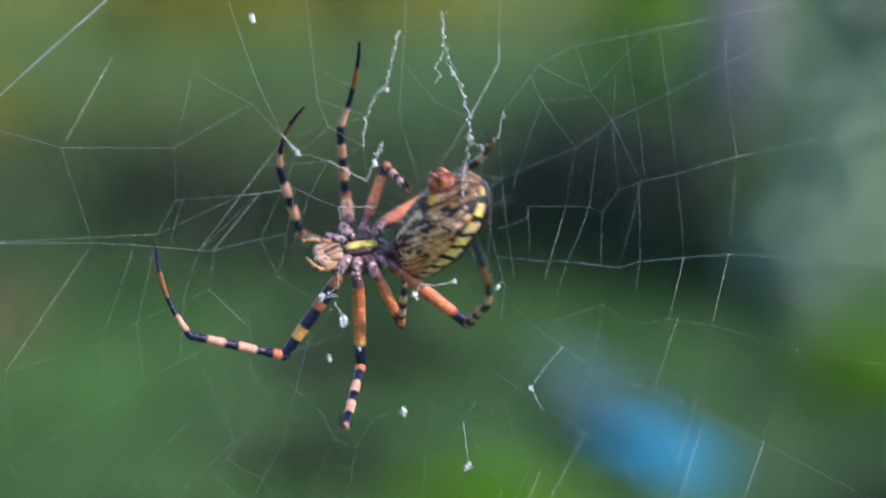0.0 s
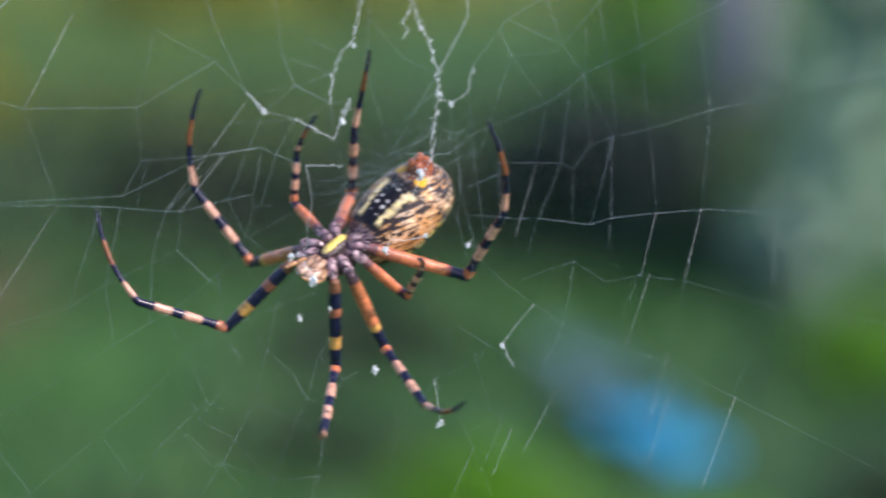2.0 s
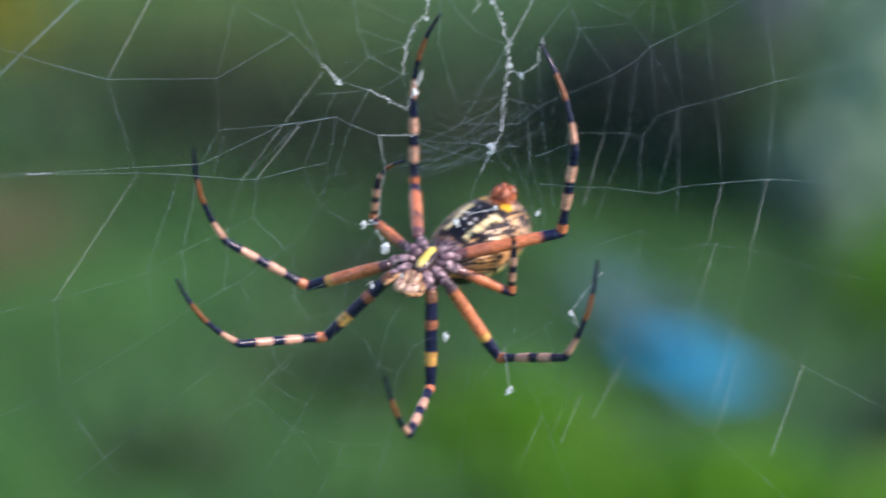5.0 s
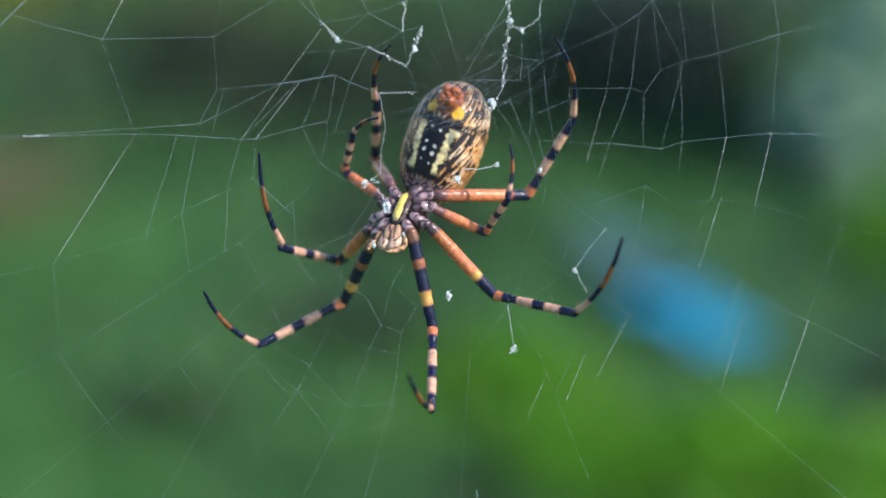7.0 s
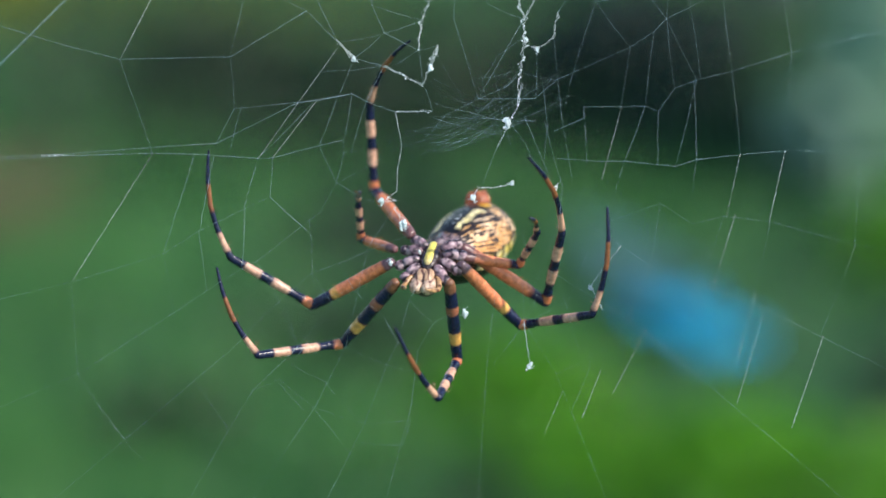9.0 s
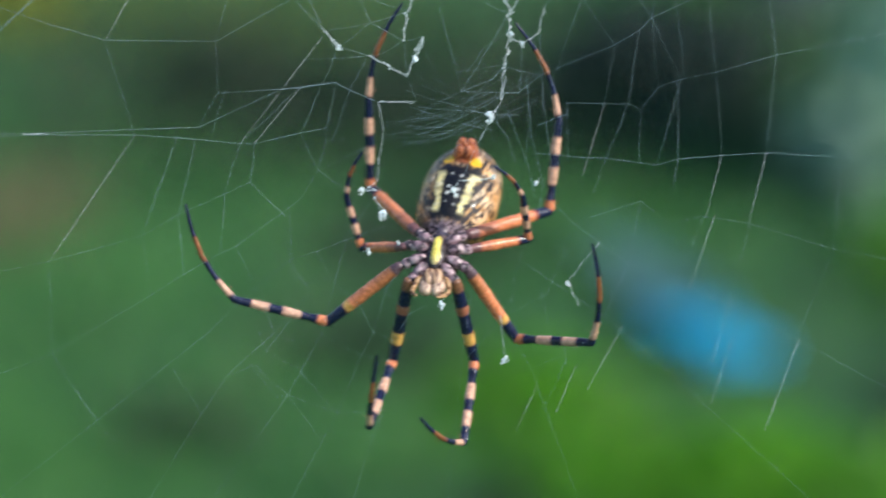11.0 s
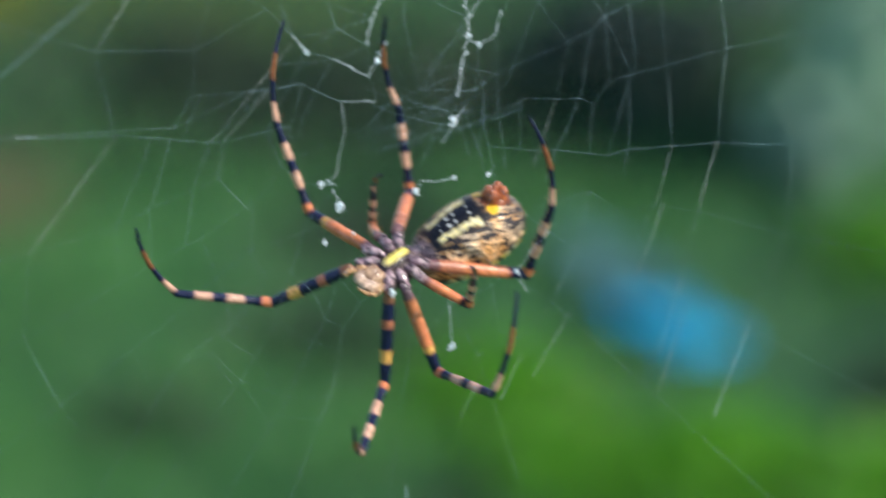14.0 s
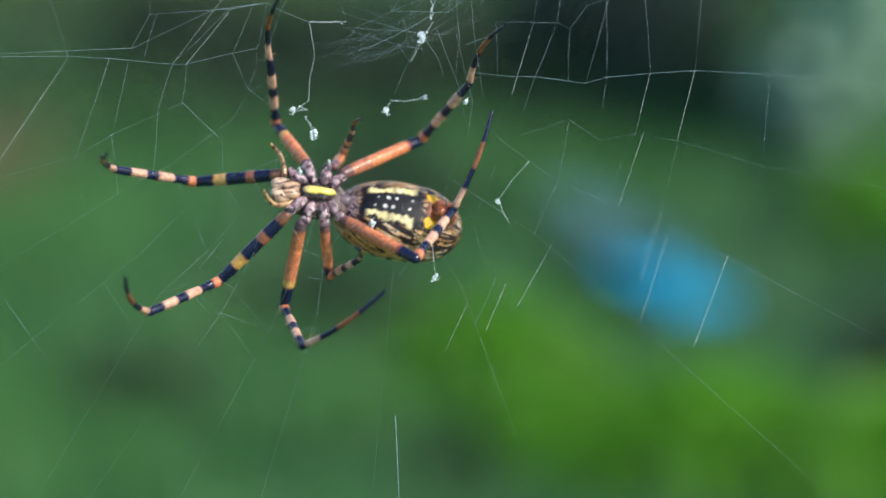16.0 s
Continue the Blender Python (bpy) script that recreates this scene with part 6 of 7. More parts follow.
    for ob in feet["L4"]:
        walk(ob, [
        (0, mm(-3.65, -9.25, 8.57, 149.9, -47.3, -82.1)), (0.5, mm(-5.94, -8.46, 12.78, -171.9, -77.9, -132.8)), (1, mm(-8.65, -3.95, 7.39, 161.4, -58.9, -137.5)),
        (1.5, mm(-7.4, -5.76, 7.1, 171.9, -69.9, -131.4)), (2, mm(-6.51, -6.53, 6.78, -176.2, -63.8, -132)), (2.5, mm(-7.05, -6.72, 7.97, -123.8, -24.8, 166.2)),
        (3, mm(-7.28, -7.36, 10.58, -104.2, -29.4, 154.8)), (3.5, mm(-7.27, -6.93, 8.9, -110.6, -11.4, 157.3)), (4, mm(-7.61, -7.08, 12.06, -88.8, -13.8, 142.9)),
        (4.5, mm(-7.57, -6.78, 13.82, -82.6, -13.4, 136.5)), (5, mm(-7.6, -7.04, 12.5, -98.4, -37.1, 153)), (7.5, mm(-3.3, -7.73, 5.47, -144.2, -18.4, -173.4)),
        (8, mm(-5.63, -8.66, 10.39, -113, -31.8, 177.4)), (8.5, mm(-6.6, -7.94, 12.83, -150.4, -53, -152)), (11, mm(-4.74, -9.16, 12.95, -89.9, -22.5, 170.8)),
        (11.5, mm(-6.03, -7.76, 15, -75.9, -20.2, 155.5)), (12, mm(-5.84, -8.16, 14.35, -82.6, -28.3, 158.4)), (12.5, mm(-7.36, -7.34, 12.02, -88.1, -1.5, 157.3)),
        (13, mm(-8.16, -6.4, 10.81, -96, -1.9, 144.3)), (13.5, mm(-8.83, -4.63, 8.65, -108.6, -6.3, 124.5)), (14, mm(-9.38, -4.48, 11.44, -102.1, -7.7, 119.2)),
        (14.5, mm(-9.91, -3.06, 10.87, -108.6, -8, 118.3)), (15, mm(-9.51, -2.72, 8.4, -97, -11.6, 102.1)), (15.4, mm(-0.99, -6.56, 3.59, -146, 14.8, 141.4)), (15.5, mm(-2.3, -6.75, 4.03, -144.4, 14.1, 143.2)),
        (15.6, mm(-5.19, -8.54, 8.71, -122.7, 15.6, 145.9)), (15.8, mm(-7.14, -7.39, 13.22, -92.6, 9.2, 136.5)), (16, mm(-7.83, -6.52, 13.68, -95.3, 6.3, 129.4)),
    ])
    walk(legs["R1"], [
        (0, mm(3.29, -3.03, 0.09, -30, 39.6, -75.6)), (0.5, mm(3.94, -2.76, 0.25, -25, 36.7, -73.7)), (1, mm(3.55, -2.92, 0.09, -35.5, 52.2, -86.2)),
        (1.5, mm(3.44, -2.8, 0.05, 3, 12.7, -72.9)), (2, mm(3.42, -2.94, 0.08, -10.7, 14.3, -73)), (2.5, mm(3.43, -2.59, -0.14, -15.7, 20, -74.4)),
        (3, mm(3.44, -2.64, -0.13, -19.2, 21.5, -75)), (3.5, mm(3.69, -2.75, 0.13, -16.1, 16.7, -73.3)), (4, mm(3.37, -2.4, -0.29, -21.7, 26.2, -76.8)),
        (4.5, mm(3.36, -2.44, -0.25, -28.2, 37.8, -83.2)), (5, mm(3.42, -2.66, -0.09, -22.4, 23.2, -75.2)), (7.5, mm(2.79, -2.19, -0.8, -37.9, 27.4, -77.9)),
        (8, mm(3.03, -2.63, -0.42, -29.2, 21.9, -73.8)), (8.5, mm(3.32, -2.8, -0.17, -5.7, 1.9, -67.5)), (11, mm(3.37, -2.55, -0.2, -19.7, 16.5, -70.8)),
        (11.5, mm(3.11, -2.69, -0.35, -16, 22.6, -72.9)), (12, mm(3.09, -2.66, -0.33, -29.3, 24.8, -73.9)), (12.5, mm(3.52, -2.66, -0.06, -7, 15.6, -70.7)),
        (13, mm(3.4, -2.77, -0.06, -16.4, 16.7, -70.9)), (13.5, mm(3.58, -2.47, -0.09, -12.8, 21.5, -72.2)), (14, mm(3.29, -2.65, -0.18, -12.5, 30.1, -74.4)),
        (14.5, mm(3.43, -2.75, -0.08, -10.1, 43.1, -77.6)), (15, mm(3.62, -2.88, 0.2, -8.6, 14.7, -72.3)), (15.5, mm(3.57, -2.77, 0.11, -4.6, 24.5, -73.5)),
        (16, mm(3.47, -2.81, -0.03, -25.7, 43.9, -79.8)),
    ])
    for ob in shins["R1"]:
        walk(ob, [
        (0, mm(0, 0, 10.73, -71.9, 9.8, -7.1)), (0.5, mm(0, 0, 10.73, -69, 7.6, -0.8)), (1, mm(0, 0, 10.73, -72.8, 6.6, 1.9)),
        (1.5, mm(0, 0, 10.73, -68.5, 23.3, -44.4)), (2, mm(0, 0, 10.73, -78.7, 24.8, -49.8)), (2.5, mm(0, 0, 10.73, -71.1, 21.7, -37.6)),
        (3, mm(0, 0, 10.73, -70.1, 18.9, -29)), (3.5, mm(0, 0, 10.73, -78.9, 20.8, -36.4)), (4, mm(0, 0, 10.73, -65.9, 19.8, -33)),
        (4.5, mm(0, 0, 10.73, -62.3, 14.6, -21.7)), (5, mm(0, 0, 10.73, -77.7, 19.3, -35.2)), (7.5, mm(0, 0, 10.73, -38.8, 14.3, -26.9)),
        (8, mm(0, 0, 10.73, -71.6, 19.6, -34.8)), (8.5, mm(0, 0, 10.73, -110.7, 19.6, -35.3)), (11, mm(0, 0, 10.73, -69.4, 19.6, -16.8)),
        (11.5, mm(0, 0, 10.73, -72.6, 28.1, -43.3)), (12, mm(0, 0, 10.73, -69.2, 26.2, -37)), (12.5, mm(0, 0, 10.73, -88, 28.9, -52.2)),
        (13, mm(0, 0, 10.73, -77.6, 29.8, -60.5)), (13.5, mm(0, 0, 10.73, -69.3, 25.5, -44.2)), (14, mm(0, 0, 10.73, -66.2, 24.9, -42.5)),
        (14.5, mm(0, 0, 10.73, -55.3, 22.3, -37.4)), (15, mm(0, 0, 10.73, -74.4, 22.9, -39)), (15.5, mm(0, 0, 10.73, -65.1, 20.2, -31)),
        (16, mm(0, 0, 10.73, -57.4, 25.9, -42.2)),
    ])
    for ob in feet["R1"]:
        walk(ob, [
        (0, mm(1.81, 9.97, 14, -146.6, -47, 61.4)), (0.5, mm(0.64, 9.93, 14.52, -146.1, -46.2, 69.6)), (1, mm(0.02, 10.18, 13.86, -164.2, -49.3, 80.9)),
        (1.5, mm(8.04, 6, 14.32, 160.9, -44.5, 45.4)), (2, mm(8.54, 6.07, 12.63, 171, -50.4, 41.3)), (2.5, mm(7.16, 7.21, 13.94, 170.5, -57.7, 51.6)),
        (3, mm(5.87, 8.2, 14.16, -173, -50.1, 50.6)), (3.5, mm(6.79, 7.98, 12.65, -172.6, -41.6, 45.7)), (4, mm(6.54, 7.35, 14.82, -178.8, -49.1, 47.8)),
        (4.5, mm(4.65, 8.3, 15.53, 179.9, -48.2, 60.8)), (5, mm(6.61, 8.07, 12.87, -171.8, -39, 46.8)), (7.5, mm(4.85, 5.02, 18.78, 172.1, -60.4, 48.4)),
        (8, mm(6.7, 7.66, 13.9, -172.1, -36.6, 46.1)), (8.5, mm(4.72, 8.87, 7.19, -161.8, -3, 54.3)), (11, mm(4.09, 9.18, 14.26, -168, -36.5, 62.2)),
        (11.5, mm(8.06, 6.38, 13.54, 149.5, -44.6, 54.8)), (12, mm(7.33, 6.95, 14.12, 172.4, -46.6, 47.3)), (12.5, mm(8.52, 6.39, 11.06, 149, -29.2, 52.3)),
        (13, mm(9.61, 4.14, 12.71, 110.8, -33, 64.7)), (13.5, mm(8.11, 6.02, 14.13, -179.2, -52.4, 36.1)), (14, mm(7.92, 5.96, 14.63, 171.7, -49.1, 41.1)),
        (14.5, mm(7.14, 5.56, 16.34, 165, -65.4, 47.7)), (15, mm(7.33, 7.27, 13.38, 156, -43.7, 57.3)), (15.5, mm(6.3, 7.49, 14.95, 164.4, -57.1, 59.5)),
        (16, mm(7.89, 4.96, 15.9, -162.8, -66.2, 20.2)),
    ])
    walk(legs["R2"], [
        (0, mm(1.18, -3.67, -0.22, 3.7, 31.8, -79.3)), (0.5, mm(1.66, -3.44, -0.2, 9.5, 24.1, -80.3)), (1, mm(1.36, -3.6, -0.26, 13.1, 25.5, -80)),
        (1.5, mm(1.53, -3.86, 0.02, 11.4, 17, -81.9)), (2, mm(1.56, -3.73, -0.08, 7.3, 19.5, -81.5)), (2.5, mm(1.5, -3.8, -0.11, 1, 32, -80.5)),
        (3, mm(1.52, -3.52, -0.22, 3.8, 42, -80)), (3.5, mm(1.57, -3.62, -0.14, 2.9, 33.5, -80.6)), (4, mm(1.47, -3.54, -0.26, -3.3, 39.6, -80.6)),
        (4.5, mm(1.6, -3.58, -0.14, 9, 34.7, -80.9)), (5, mm(1.49, -3.69, -0.16, 6.6, 36, -80.7)), (7.5, mm(1.51, -3.8, -0.05, -11.9, 37.1, -80.8)),
        (8, mm(1.45, -3.72, -0.18, -9.3, 44.2, -82.5)), (8.5, mm(0.96, -3.66, -0.82, 8.3, 32.5, -82.4)), (11, mm(1.63, -3.67, -0.1, -14.3, 30.9, -82.3)),
        (11.5, mm(1.53, -3.84, -0.12, -5.8, 29.2, -81.9)), (12, mm(1.54, -3.71, -0.16, -5.9, 18.2, -80.7)), (12.5, mm(1.58, -3.72, -0.11, -15.9, 41.9, -86)),
        (13, mm(1.8, -3.78, 0.17, -1.3, 4.7, -79.9)), (13.5, mm(1.57, -3.5, -0.2, -2, 32.8, -80.8)), (14, mm(1.6, -3.73, -0.08, 5.9, 34.7, -80.7)),
        (14.5, mm(1.5, -3.74, -0.15, 17.5, 29.5, -82)), (15, mm(1.72, -3.72, 0.01, 6.7, 11.7, -86)), (15.5, mm(1.58, -3.53, -0.22, 5.2, 25.1, -84.5)),
        (16, mm(1.77, -3.57, -0.14, 5.1, 39.6, -83)),
    ])
    for ob in shins["R2"]:
        walk(ob, [
        (0, mm(0, 0, 10.6, -50.2, 76.1, -40.3)), (0.5, mm(0, 0, 10.6, -69.7, 77.7, -51.8)), (1, mm(0, 0, 10.6, -53.9, 76.4, -41.4)),
        (1.5, mm(0, 0, 10.6, -136.1, 74.9, -104.2)), (2, mm(0, 0, 10.6, -51.3, 76.2, -35.8)), (2.5, mm(0, 0, 10.6, -45.8, 78.5, -48.1)),
        (3, mm(0, 0, 10.6, -39.2, 75.1, -34.2)), (3.5, mm(0, 0, 10.6, -39.5, 75.9, -37)), (4, mm(0, 0, 10.6, -35.1, 77.4, -41.7)),
        (4.5, mm(0, 0, 10.6, -50.8, 79, -49.1)), (5, mm(0, 0, 10.6, -75.1, 81.5, -77.3)), (7.5, mm(0, 0, 10.6, -8.8, 54.9, -19.2)),
        (8, mm(0, 0, 10.6, -26.3, 69.3, -28.9)), (8.5, mm(0, 0, 10.6, -82.3, 79, -75.6)), (11, mm(0, 0, 10.6, -66.8, 78.2, -61.4)),
        (11.5, mm(0, 0, 10.6, -113.6, 78.2, -108.9)), (12, mm(0, 0, 10.6, -138, 74.8, -129.2)), (12.5, mm(0, 0, 10.6, -95.6, 78.9, -93.9)),
        (13, mm(0, 0, 10.6, -131.2, 76.4, -121.2)), (13.5, mm(0, 0, 10.6, -106.2, 78.4, -104.7)), (14, mm(0, 0, 10.6, -98.3, 78.4, -103)),
        (14.5, mm(0, 0, 10.6, -102.8, 78.8, -94)), (15, mm(0, 0, 10.6, -118.8, 78.1, -103.2)), (15.5, mm(0, 0, 10.6, -115.2, 77.2, -111.3)),
        (16, mm(0, 0, 10.6, -117.3, 75.5, -125.8)),
    ])
    for ob in feet["R2"]:
        walk(ob, [
        (0, mm(10.39, 1.97, 12.24, 161.9, -54.8, 24.1)), (0.5, mm(10.13, 3.36, 11.39, 177, -50, 20.5)), (1, mm(10.32, 2.42, 12.08, 172.6, -47.3, 17.9)),
        (1.5, mm(9.02, 5.4, 8.59, 159.5, -44.9, 48.5)), (2, mm(10.15, 2.98, 12.2, 146.1, -55, 42.2)), (2.5, mm(10.59, -0.32, 12.08, 142.1, -38.4, 19.7)),
        (3, mm(10.43, 1.09, 12.74, 147, -38.9, 22.7)), (3.5, mm(10.49, 0.63, 12.61, 137.9, -33.5, 22.5)), (4, mm(10.47, -1.1, 12.52, 126.6, -18.4, 4.7)),
        (4.5, mm(10.61, 0.41, 11.89, 149.4, -23.4, 11.7)), (5, mm(10.69, -0.39, 11.01, 140.7, -28.1, 17.5)), (7.5, mm(8.71, -1.3, 16.68, 139.6, -62.9, 16.4)),
        (8, mm(10.15, -0.18, 13.99, 137.2, -46.4, 22.7)), (8.5, mm(10.62, 1.28, 10.87, 129.7, -18.4, 26.1)), (11, mm(10.61, 1.09, 11.46, 157.6, -19.7, 12)),
        (11.5, mm(10.63, 0.79, 9.73, 151.9, -2.6, 8.2)), (12, mm(10.4, 1.42, 8.51, 158.6, 7.3, 9.3)), (12.5, mm(10.69, 0.31, 10.4, 145.3, -13.3, 11.4)),
        (13, mm(10.43, 1.69, 8.94, 157.6, -8.4, 16.3)), (13.5, mm(10.68, 0.22, 10, 136.8, -0.3, 4.5)), (14, mm(10.66, -0.92, 10.29, 150.2, -10.4, 1.9)),
        (14.5, mm(10.57, 1.6, 10.14, 140, -12.6, 21)), (15, mm(10.28, 2.78, 9.53, 157.4, -17.6, 24.6)), (15.5, mm(10.63, 0.63, 9.59, 157.4, -13.7, 11.2)),
        (16, mm(10.49, -1.72, 9.37, 143.5, -12.2, 4.3)),
    ])
    walk(legs["R3"], [
        (0, mm(-0.92, -3.19, -0.65, 25.9, 33.6, -78.5)), (0.5, mm(-0.73, -3.11, -0.59, 31.5, 39.6, -74.4)), (1, mm(-0.98, -3.48, -0.5, 25.5, 30.8, -80.3)),
        (1.5, mm(-1.02, -3.79, -0.34, 47.9, 24.3, -85.7)), (2, mm(-0.77, -3.4, -0.44, 27.8, 33, -78)), (2.5, mm(-0.85, -3.75, -0.29, 15.5, 33.5, -77.8)),
        (3, mm(-0.87, -3.19, -0.52, 37.5, 48.5, -67.9)), (3.5, mm(-0.94, -3.68, -0.4, 40.8, 45.6, -71.4)), (4, mm(-0.79, -3.53, -0.34, 35.1, 40.9, -76.4)),
        (4.5, mm(-0.87, -3.35, -0.48, 37.8, 43.3, -74)), (5, mm(-0.79, -3.54, -0.33, 40.1, 43.7, -73.5)), (7.5, mm(-0.69, -3.63, -0.25, 12.8, 25.4, -84.5)),
        (8, mm(-0.94, -3.81, -0.33, 28.3, 44.5, -75.9)), (8.5, mm(-0.76, -3.58, -0.25, 37.5, 45.8, -74.7)), (11, mm(-0.94, -3.65, -0.41, 52.8, 54, -61.8)),
        (11.5, mm(-0.64, -3.85, -0.16, 19.3, 38.5, -78)), (12, mm(-0.73, -3.12, -0.41, 32.4, 57.6, -64.3)), (12.5, mm(-0.72, -3.91, -0.19, 25.4, 47.5, -73.5)),
        (13, mm(-0.55, -4.26, 0.27, 13.3, 21.3, -84.5)), (13.5, mm(-0.83, -3.38, -0.46, 24.5, 37.6, -78.1)), (14, mm(-0.71, -3.3, -0.44, 43, 38.9, -77)),
        (14.5, mm(-1.16, -3.75, -0.53, 46.7, 35.3, -81.5)), (15, mm(-0.66, -3.21, -0.53, 22.5, 34.9, -81.9)), (15.5, mm(-0.79, -3.18, -0.69, 34, 22.5, -89.4)),
        (16, mm(-0.71, -3.28, -0.51, 20.9, 35, -82)),
    ])
    for ob in shins["R3"]:
        walk(ob, [
        (0, mm(0, 0, 7, 154.7, 26.8, 93.4)), (0.5, mm(0, 0, 7, 138.1, 36.9, 85.5)), (1, mm(0, 0, 7, 140.9, 36.3, 86.2)),
        (1.5, mm(0, 0, 7, 127.7, 30.3, 93.5)), (2, mm(0, 0, 7, 124.7, 33.4, 88.6)), (2.5, mm(0, 0, 7, 131.6, 39.3, 79.3)),
        (3, mm(0, 0, 7, 121.6, 41.1, 76)), (3.5, mm(0, 0, 7, 120.9, 41, 76.3)), (4, mm(0, 0, 7, 123.2, 43.2, 71.5)),
        (4.5, mm(0, 0, 7, 142.1, 43, 71.8)), (5, mm(0, 0, 7, 130.2, 39, 76.9)), (7.5, mm(0, 0, 7, 103.7, 41.2, 71.3)),
        (8, mm(0, 0, 7, 95.9, 43.5, 53.2)), (8.5, mm(0, 0, 7, 104.3, 39, 86.1)), (11, mm(0, 0, 7, 111.8, 44.7, 63)),
        (11.5, mm(0, 0, 7, 133.5, 43.3, 66)), (12, mm(0, 0, 7, 120.9, 43.9, 65)), (12.5, mm(0, 0, 7, 126, 44.1, 64.5)),
        (13, mm(0, 0, 7, 132.8, 38.5, 73.6)), (13.5, mm(0, 0, 7, 127.3, 37.3, 75.4)), (14, mm(0, 0, 7, 130.8, 31, 84.7)),
        (14.5, mm(0, 0, 7, 139.8, 31.4, 84.3)), (15, mm(0, 0, 7, 124.3, 33.6, 81.3)), (15.5, mm(0, 0, 7, 136.4, 36.7, 76.8)),
        (16, mm(0, 0, 7, 140.7, 35.8, 77.9)),
    ])
    for ob in feet["R3"]:
        walk(ob, [
        (0, mm(2.84, -2.4, 1.91, -138.2, 39.2, -135.1)), (0.5, mm(3.97, -3.14, 3.25, -124.4, 15.2, -94.6)), (1, mm(3.77, -3.16, 3.06, -134.3, 2.9, -92.1)),
        (1.5, mm(5.09, -1.64, 3.67, -137, -3.7, -98.5)), (2, mm(5.13, -2.1, 4, -129.8, -13.5, -75.3)), (2.5, mm(4.13, -3.48, 3.76, 172.8, -23.1, -33.2)),
        (3, mm(4.69, -3.4, 4.51, -127.4, -15.4, -85.9)), (3.5, mm(4.75, -3.35, 4.56, -122.8, -7, -85.4)), (4, mm(4.25, -3.91, 4.49, -124.4, 0.5, -81.1)),
        (4.5, mm(2.61, -4.43, 3.36, -126.9, 13.5, -103.1)), (5, mm(4.11, -3.59, 3.84, -123.8, 6.5, -89.2)), (7.5, mm(5.48, -2.9, 5.88, 147.1, -71, -39.4)),
        (8, mm(4.75, -4.11, 6.53, 144.7, -50.5, -10.5)), (8.5, mm(6.02, -1.4, 5.79, -133.4, -29.5, -49.8)), (11, mm(4.47, -4.12, 5.34, 155.4, -44.8, -19.9)),
        (11.5, mm(2.97, -4.57, 3.84, -136.3, 1.4, -82.4)), (12, mm(3.96, -4.31, 4.67, -116.7, 2.9, -93.7)), (12.5, mm(3.49, -4.52, 4.34, 158.2, -24.8, -40.4)),
        (13, mm(3.69, -3.86, 3.65, -142.5, 6.5, -69.9)), (13.5, mm(4.27, -3.5, 3.96, -133.1, -2.3, -77.8)), (14, mm(4.55, -2.56, 3.47, -129.4, -12.6, -89.6)),
        (14.5, mm(3.8, -2.9, 2.89, -142.8, -14.5, -86.5)), (15, mm(4.85, -2.73, 4.05, -129.1, -4, -74.7)), (15.5, mm(3.61, -3.65, 3.34, -140, -4.2, -85.2)),
        (16, mm(3.3, -3.63, 3.05, -134.8, 6.3, -94.6)),
    ])
    walk(legs["R4"], [
        (0, mm(-2.62, -2.53, -0.71, 50.8, 30.4, -79.9)), (0.5, mm(-2.67, -2.65, -0.67, 72.8, 37.2, -64.6)), (1, mm(-2.77, -2.69, -0.68, 62.2, 35.5, -69.9)),
        (1.5, mm(-2.58, -2.79, -0.52, 72.2, 39.3, -58.5)), (2, mm(-2.44, -2.64, -0.53, 62.5, 40.1, -56.1)), (2.5, mm(-2.8, -2.97, -0.62, 75.8, 39.7, -57.4)),
        (3, mm(-2.6, -2.49, -0.67, 79.4, 42.2, -42)), (3.5, mm(-2.6, -2.99, -0.47, 76.1, 42.2, -42)), (4, mm(-2.56, -2.65, -0.59, 99.1, 42.5, -33.6)),
        (4.5, mm(-2.82, -2.68, -0.75, 96, 42.9, -37.5)), (5, mm(-2.58, -2.5, -0.69, 102, 42.1, -31)), (7.5, mm(-2.51, -3.06, -0.29, 35.8, 26.5, -77.4)),
        (8, mm(-2.5, -2.92, -0.42, 61.2, 42.1, -56.2)), (8.5, mm(-2.28, -2.98, -0.1, 25.5, 43.2, -54.9)), (11, mm(-2.68, -3.14, -0.56, 56.5, 35.1, -63.9)),
        (11.5, mm(-2.58, -2.34, -0.68, 87.8, 40.1, -44.6)), (12, mm(-2.72, -2.36, -0.73, 89.9, 40.2, -38.9)), (12.5, mm(-2.94, -3.28, -0.78, 92, 40.2, -43.9)),
        (13, mm(-2.65, -2.74, -0.62, 87.1, 40.2, -50.6)), (13.5, mm(-2.51, -2.87, -0.46, 105.8, 39.1, -22.5)), (14, mm(-2.57, -2.73, -0.57, 72.5, 37.9, -66.7)),
        (14.5, mm(-2.76, -2.93, -0.63, 59.9, 41.1, -57.1)), (15, mm(-2.65, -2.69, -0.64, 62.7, 41.1, -57.2)), (15.5, mm(-2.51, -2.46, -0.76, 116.7, 27.6, -18)),
        (16, mm(-2.83, -2.74, -0.64, 129.8, 19.1, -29)),
    ])
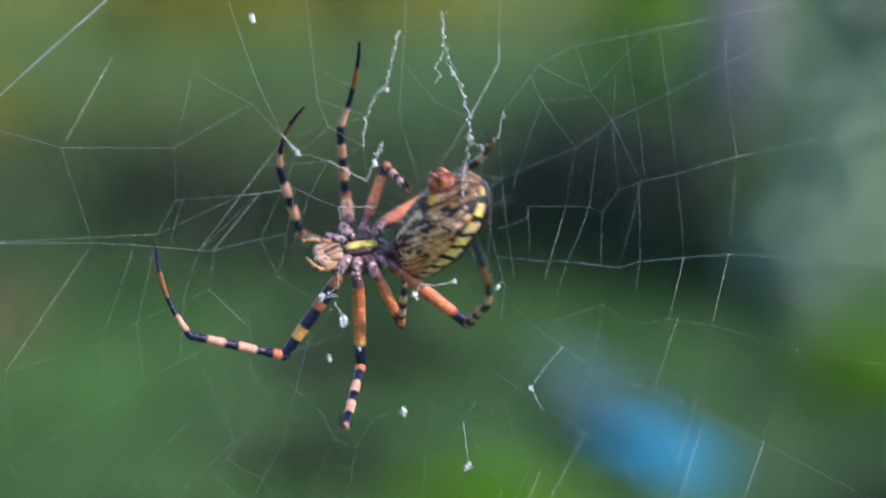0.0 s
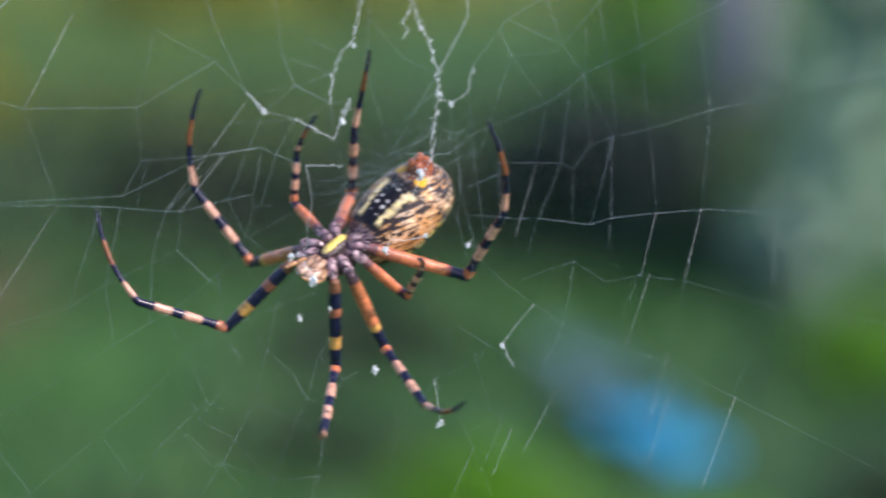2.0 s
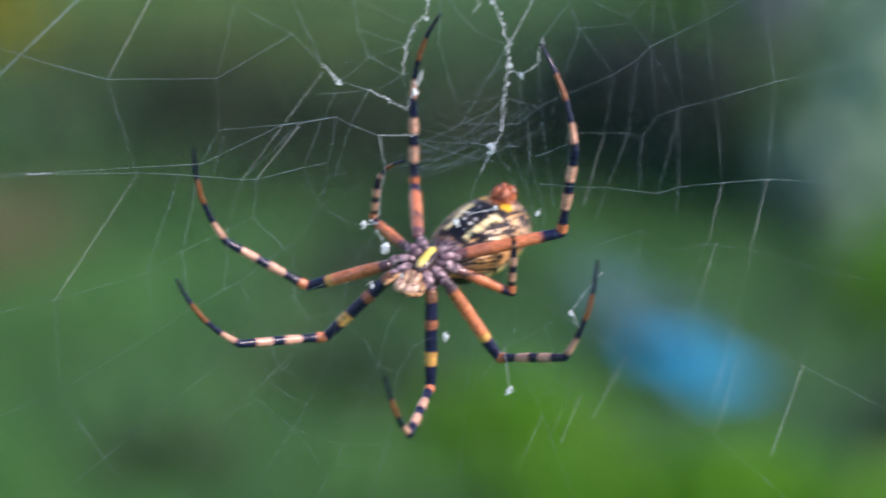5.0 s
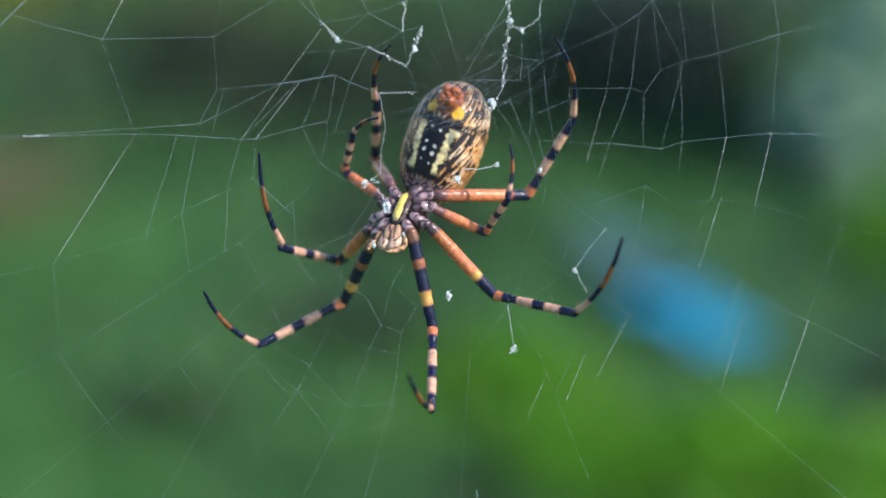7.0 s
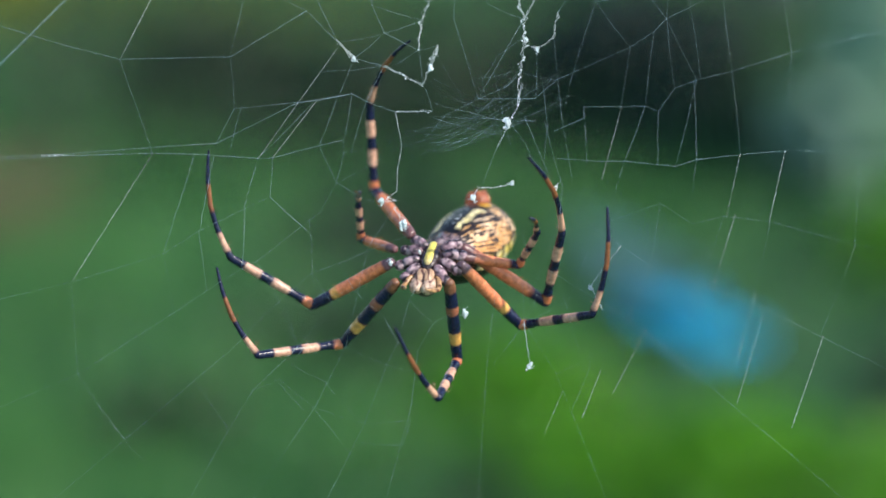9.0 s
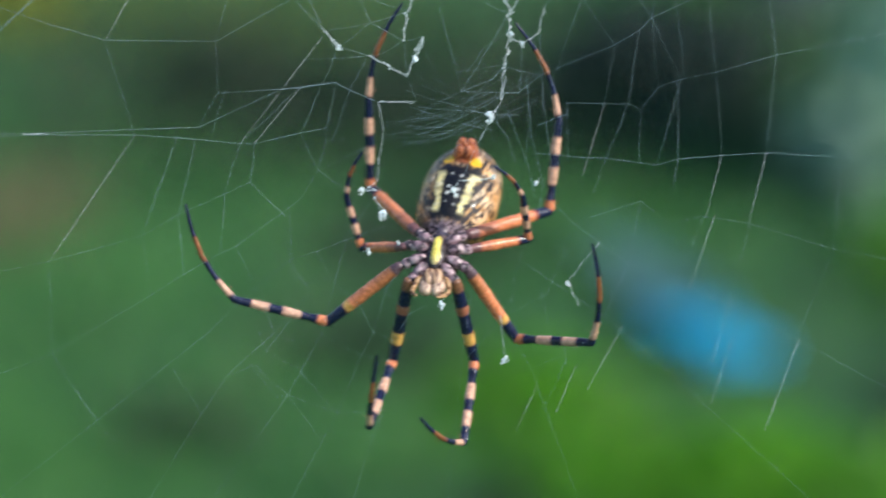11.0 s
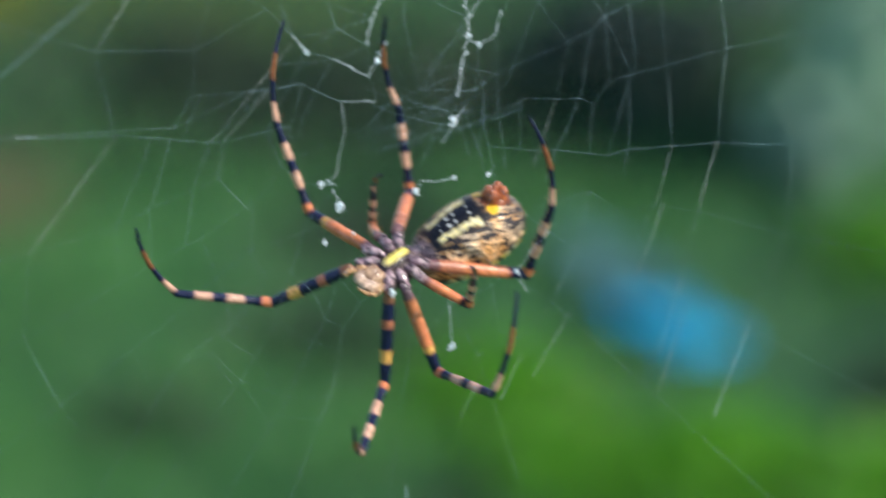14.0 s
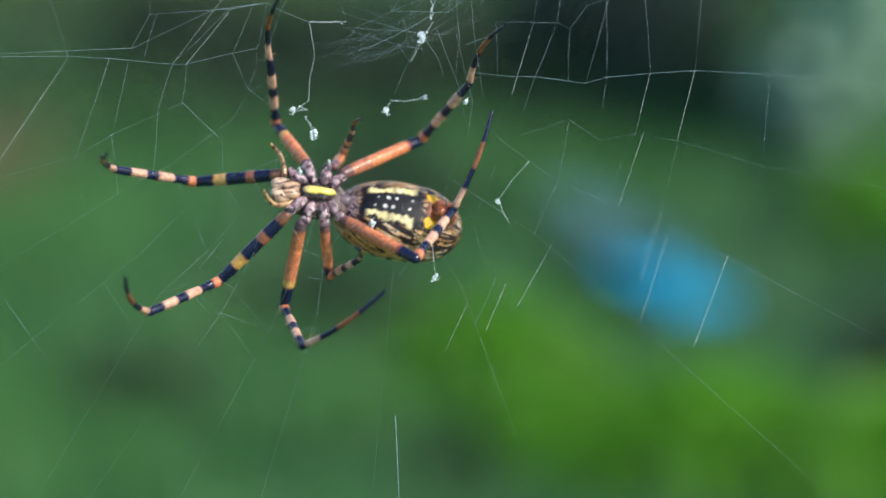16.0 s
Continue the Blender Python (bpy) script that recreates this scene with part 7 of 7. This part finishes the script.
    for ob in shins["R4"]:
        walk(ob, [
        (0, mm(0, 0, 11.6, 119.8, 51.1, 79)), (0.5, mm(0, 0, 11.6, 105.9, 63.1, 29.9)), (1, mm(0, 0, 11.6, 114, 61.1, 41.8)),
        (1.5, mm(0, 0, 11.6, 84.3, 62.9, 17.8)), (2, mm(0, 0, 11.6, 85.5, 63.7, 36.6)), (2.5, mm(0, 0, 11.6, 84.6, 63.2, 25.1)),
        (3, mm(0, 0, 11.6, 77.8, 61.9, 7.3)), (3.5, mm(0, 0, 11.6, 80.4, 62.7, 15.6)), (4, mm(0, 0, 11.6, 50.5, 52.9, -23)),
        (4.5, mm(0, 0, 11.6, 54.4, 54.9, -18.6)), (5, mm(0, 0, 11.6, 51.6, 60.1, -5.8)), (7.5, mm(0, 0, 11.6, 56.2, 63.6, 4.5)),
        (8, mm(0, 0, 11.6, 58, 61.7, -2)), (8.5, mm(0, 0, 11.6, 140.1, 48, 103)), (11, mm(0, 0, 11.6, 58.5, 66.8, -20.2)),
        (11.5, mm(0, 0, 11.6, 48.5, 60.3, -39.9)), (12, mm(0, 0, 11.6, 44.9, 61.6, -37.1)), (12.5, mm(0, 0, 11.6, 52.6, 65.6, -26.9)),
        (13, mm(0, 0, 11.6, 53, 63.6, -33)), (13.5, mm(-0, -0, 11.6, 80.8, 15, -39.2)), (14, mm(0, 0, 11.6, 104.3, 72.6, 45.3)),
        (14.5, mm(0, 0, 11.6, 114.9, 70.9, 60.9)), (15, mm(0, 0, 11.6, 104.3, 72.4, 47.3)), (15.5, mm(0, 0, 11.6, 108.1, 17.5, -51.1)),
        (16, mm(0, 0, 11.6, 114, 6.1, -75.2)),
    ])
    for ob in feet["R4"]:
        walk(ob, [
        (0, mm(8.09, -5.67, 8.35, 157.7, -40.8, -14.4)), (0.5, mm(2.79, -9.94, 10.31, -127.4, -36.2, -110.4)), (1, mm(3.58, -9.55, 9.55, 138.2, -31.3, -36.6)),
        (1.5, mm(4.04, -9.57, 12.07, 170.7, -53.5, -59.8)), (2, mm(6.78, -7.88, 11.97, 157, -58.6, -29.8)), (2.5, mm(5.18, -9.01, 12.04, 131.3, -58.7, -16.9)),
        (3, mm(3.21, -9.84, 12.63, 150.4, -65.4, -45.8)), (3.5, mm(4.25, -9.46, 12.4, 150.7, -60.9, -40.7)), (4, mm(1.72, -9.45, 15.59, -105.3, -63, -140.9)),
        (4.5, mm(1.99, -9.59, 15.09, -147.5, -75.1, -107)), (5, mm(4.74, -8.68, 14.82, 98.3, -42.8, -3.6)), (7.5, mm(5.85, -8.21, 14.17, -157.8, -57.2, -70.4)),
        (8, mm(4.54, -8.98, 14.22, 168.6, -70.2, -53.4)), (8.5, mm(7.83, -4.28, 6.26, -147.7, -26.1, -63.3)), (11, mm(1.62, -10.05, 13.74, 114.5, -55.2, -27.2)),
        (11.5, mm(-0.4, -9.82, 15.02, -137.5, -65, -126)), (12, mm(0.75, -9.76, 15.11, 104.5, -54.9, -27)), (12.5, mm(1.4, -9.97, 14.22, 125.6, -69.2, -34)),
        (13, mm(0.17, -10.02, 14.38, -122.5, -46.6, -126.4)), (13.5, mm(-6.16, -8.22, 13.21, -123.3, -70, -168.1)), (14, mm(5.45, -8.83, 10.83, 134.7, -48.2, -19)),
        (14.5, mm(6.23, -8.21, 10.16, 143.9, -29.8, -28.2)), (15, mm(5.75, -8.63, 10.82, 136.8, -24.8, -31.4)), (15.5, mm(-8.31, -5.45, 8.52, -97.2, -68.1, -150.9)),
        (16, mm(-9.3, -1.99, 7.4, 94.1, -64.5, -26.7)),
    ])


motions()
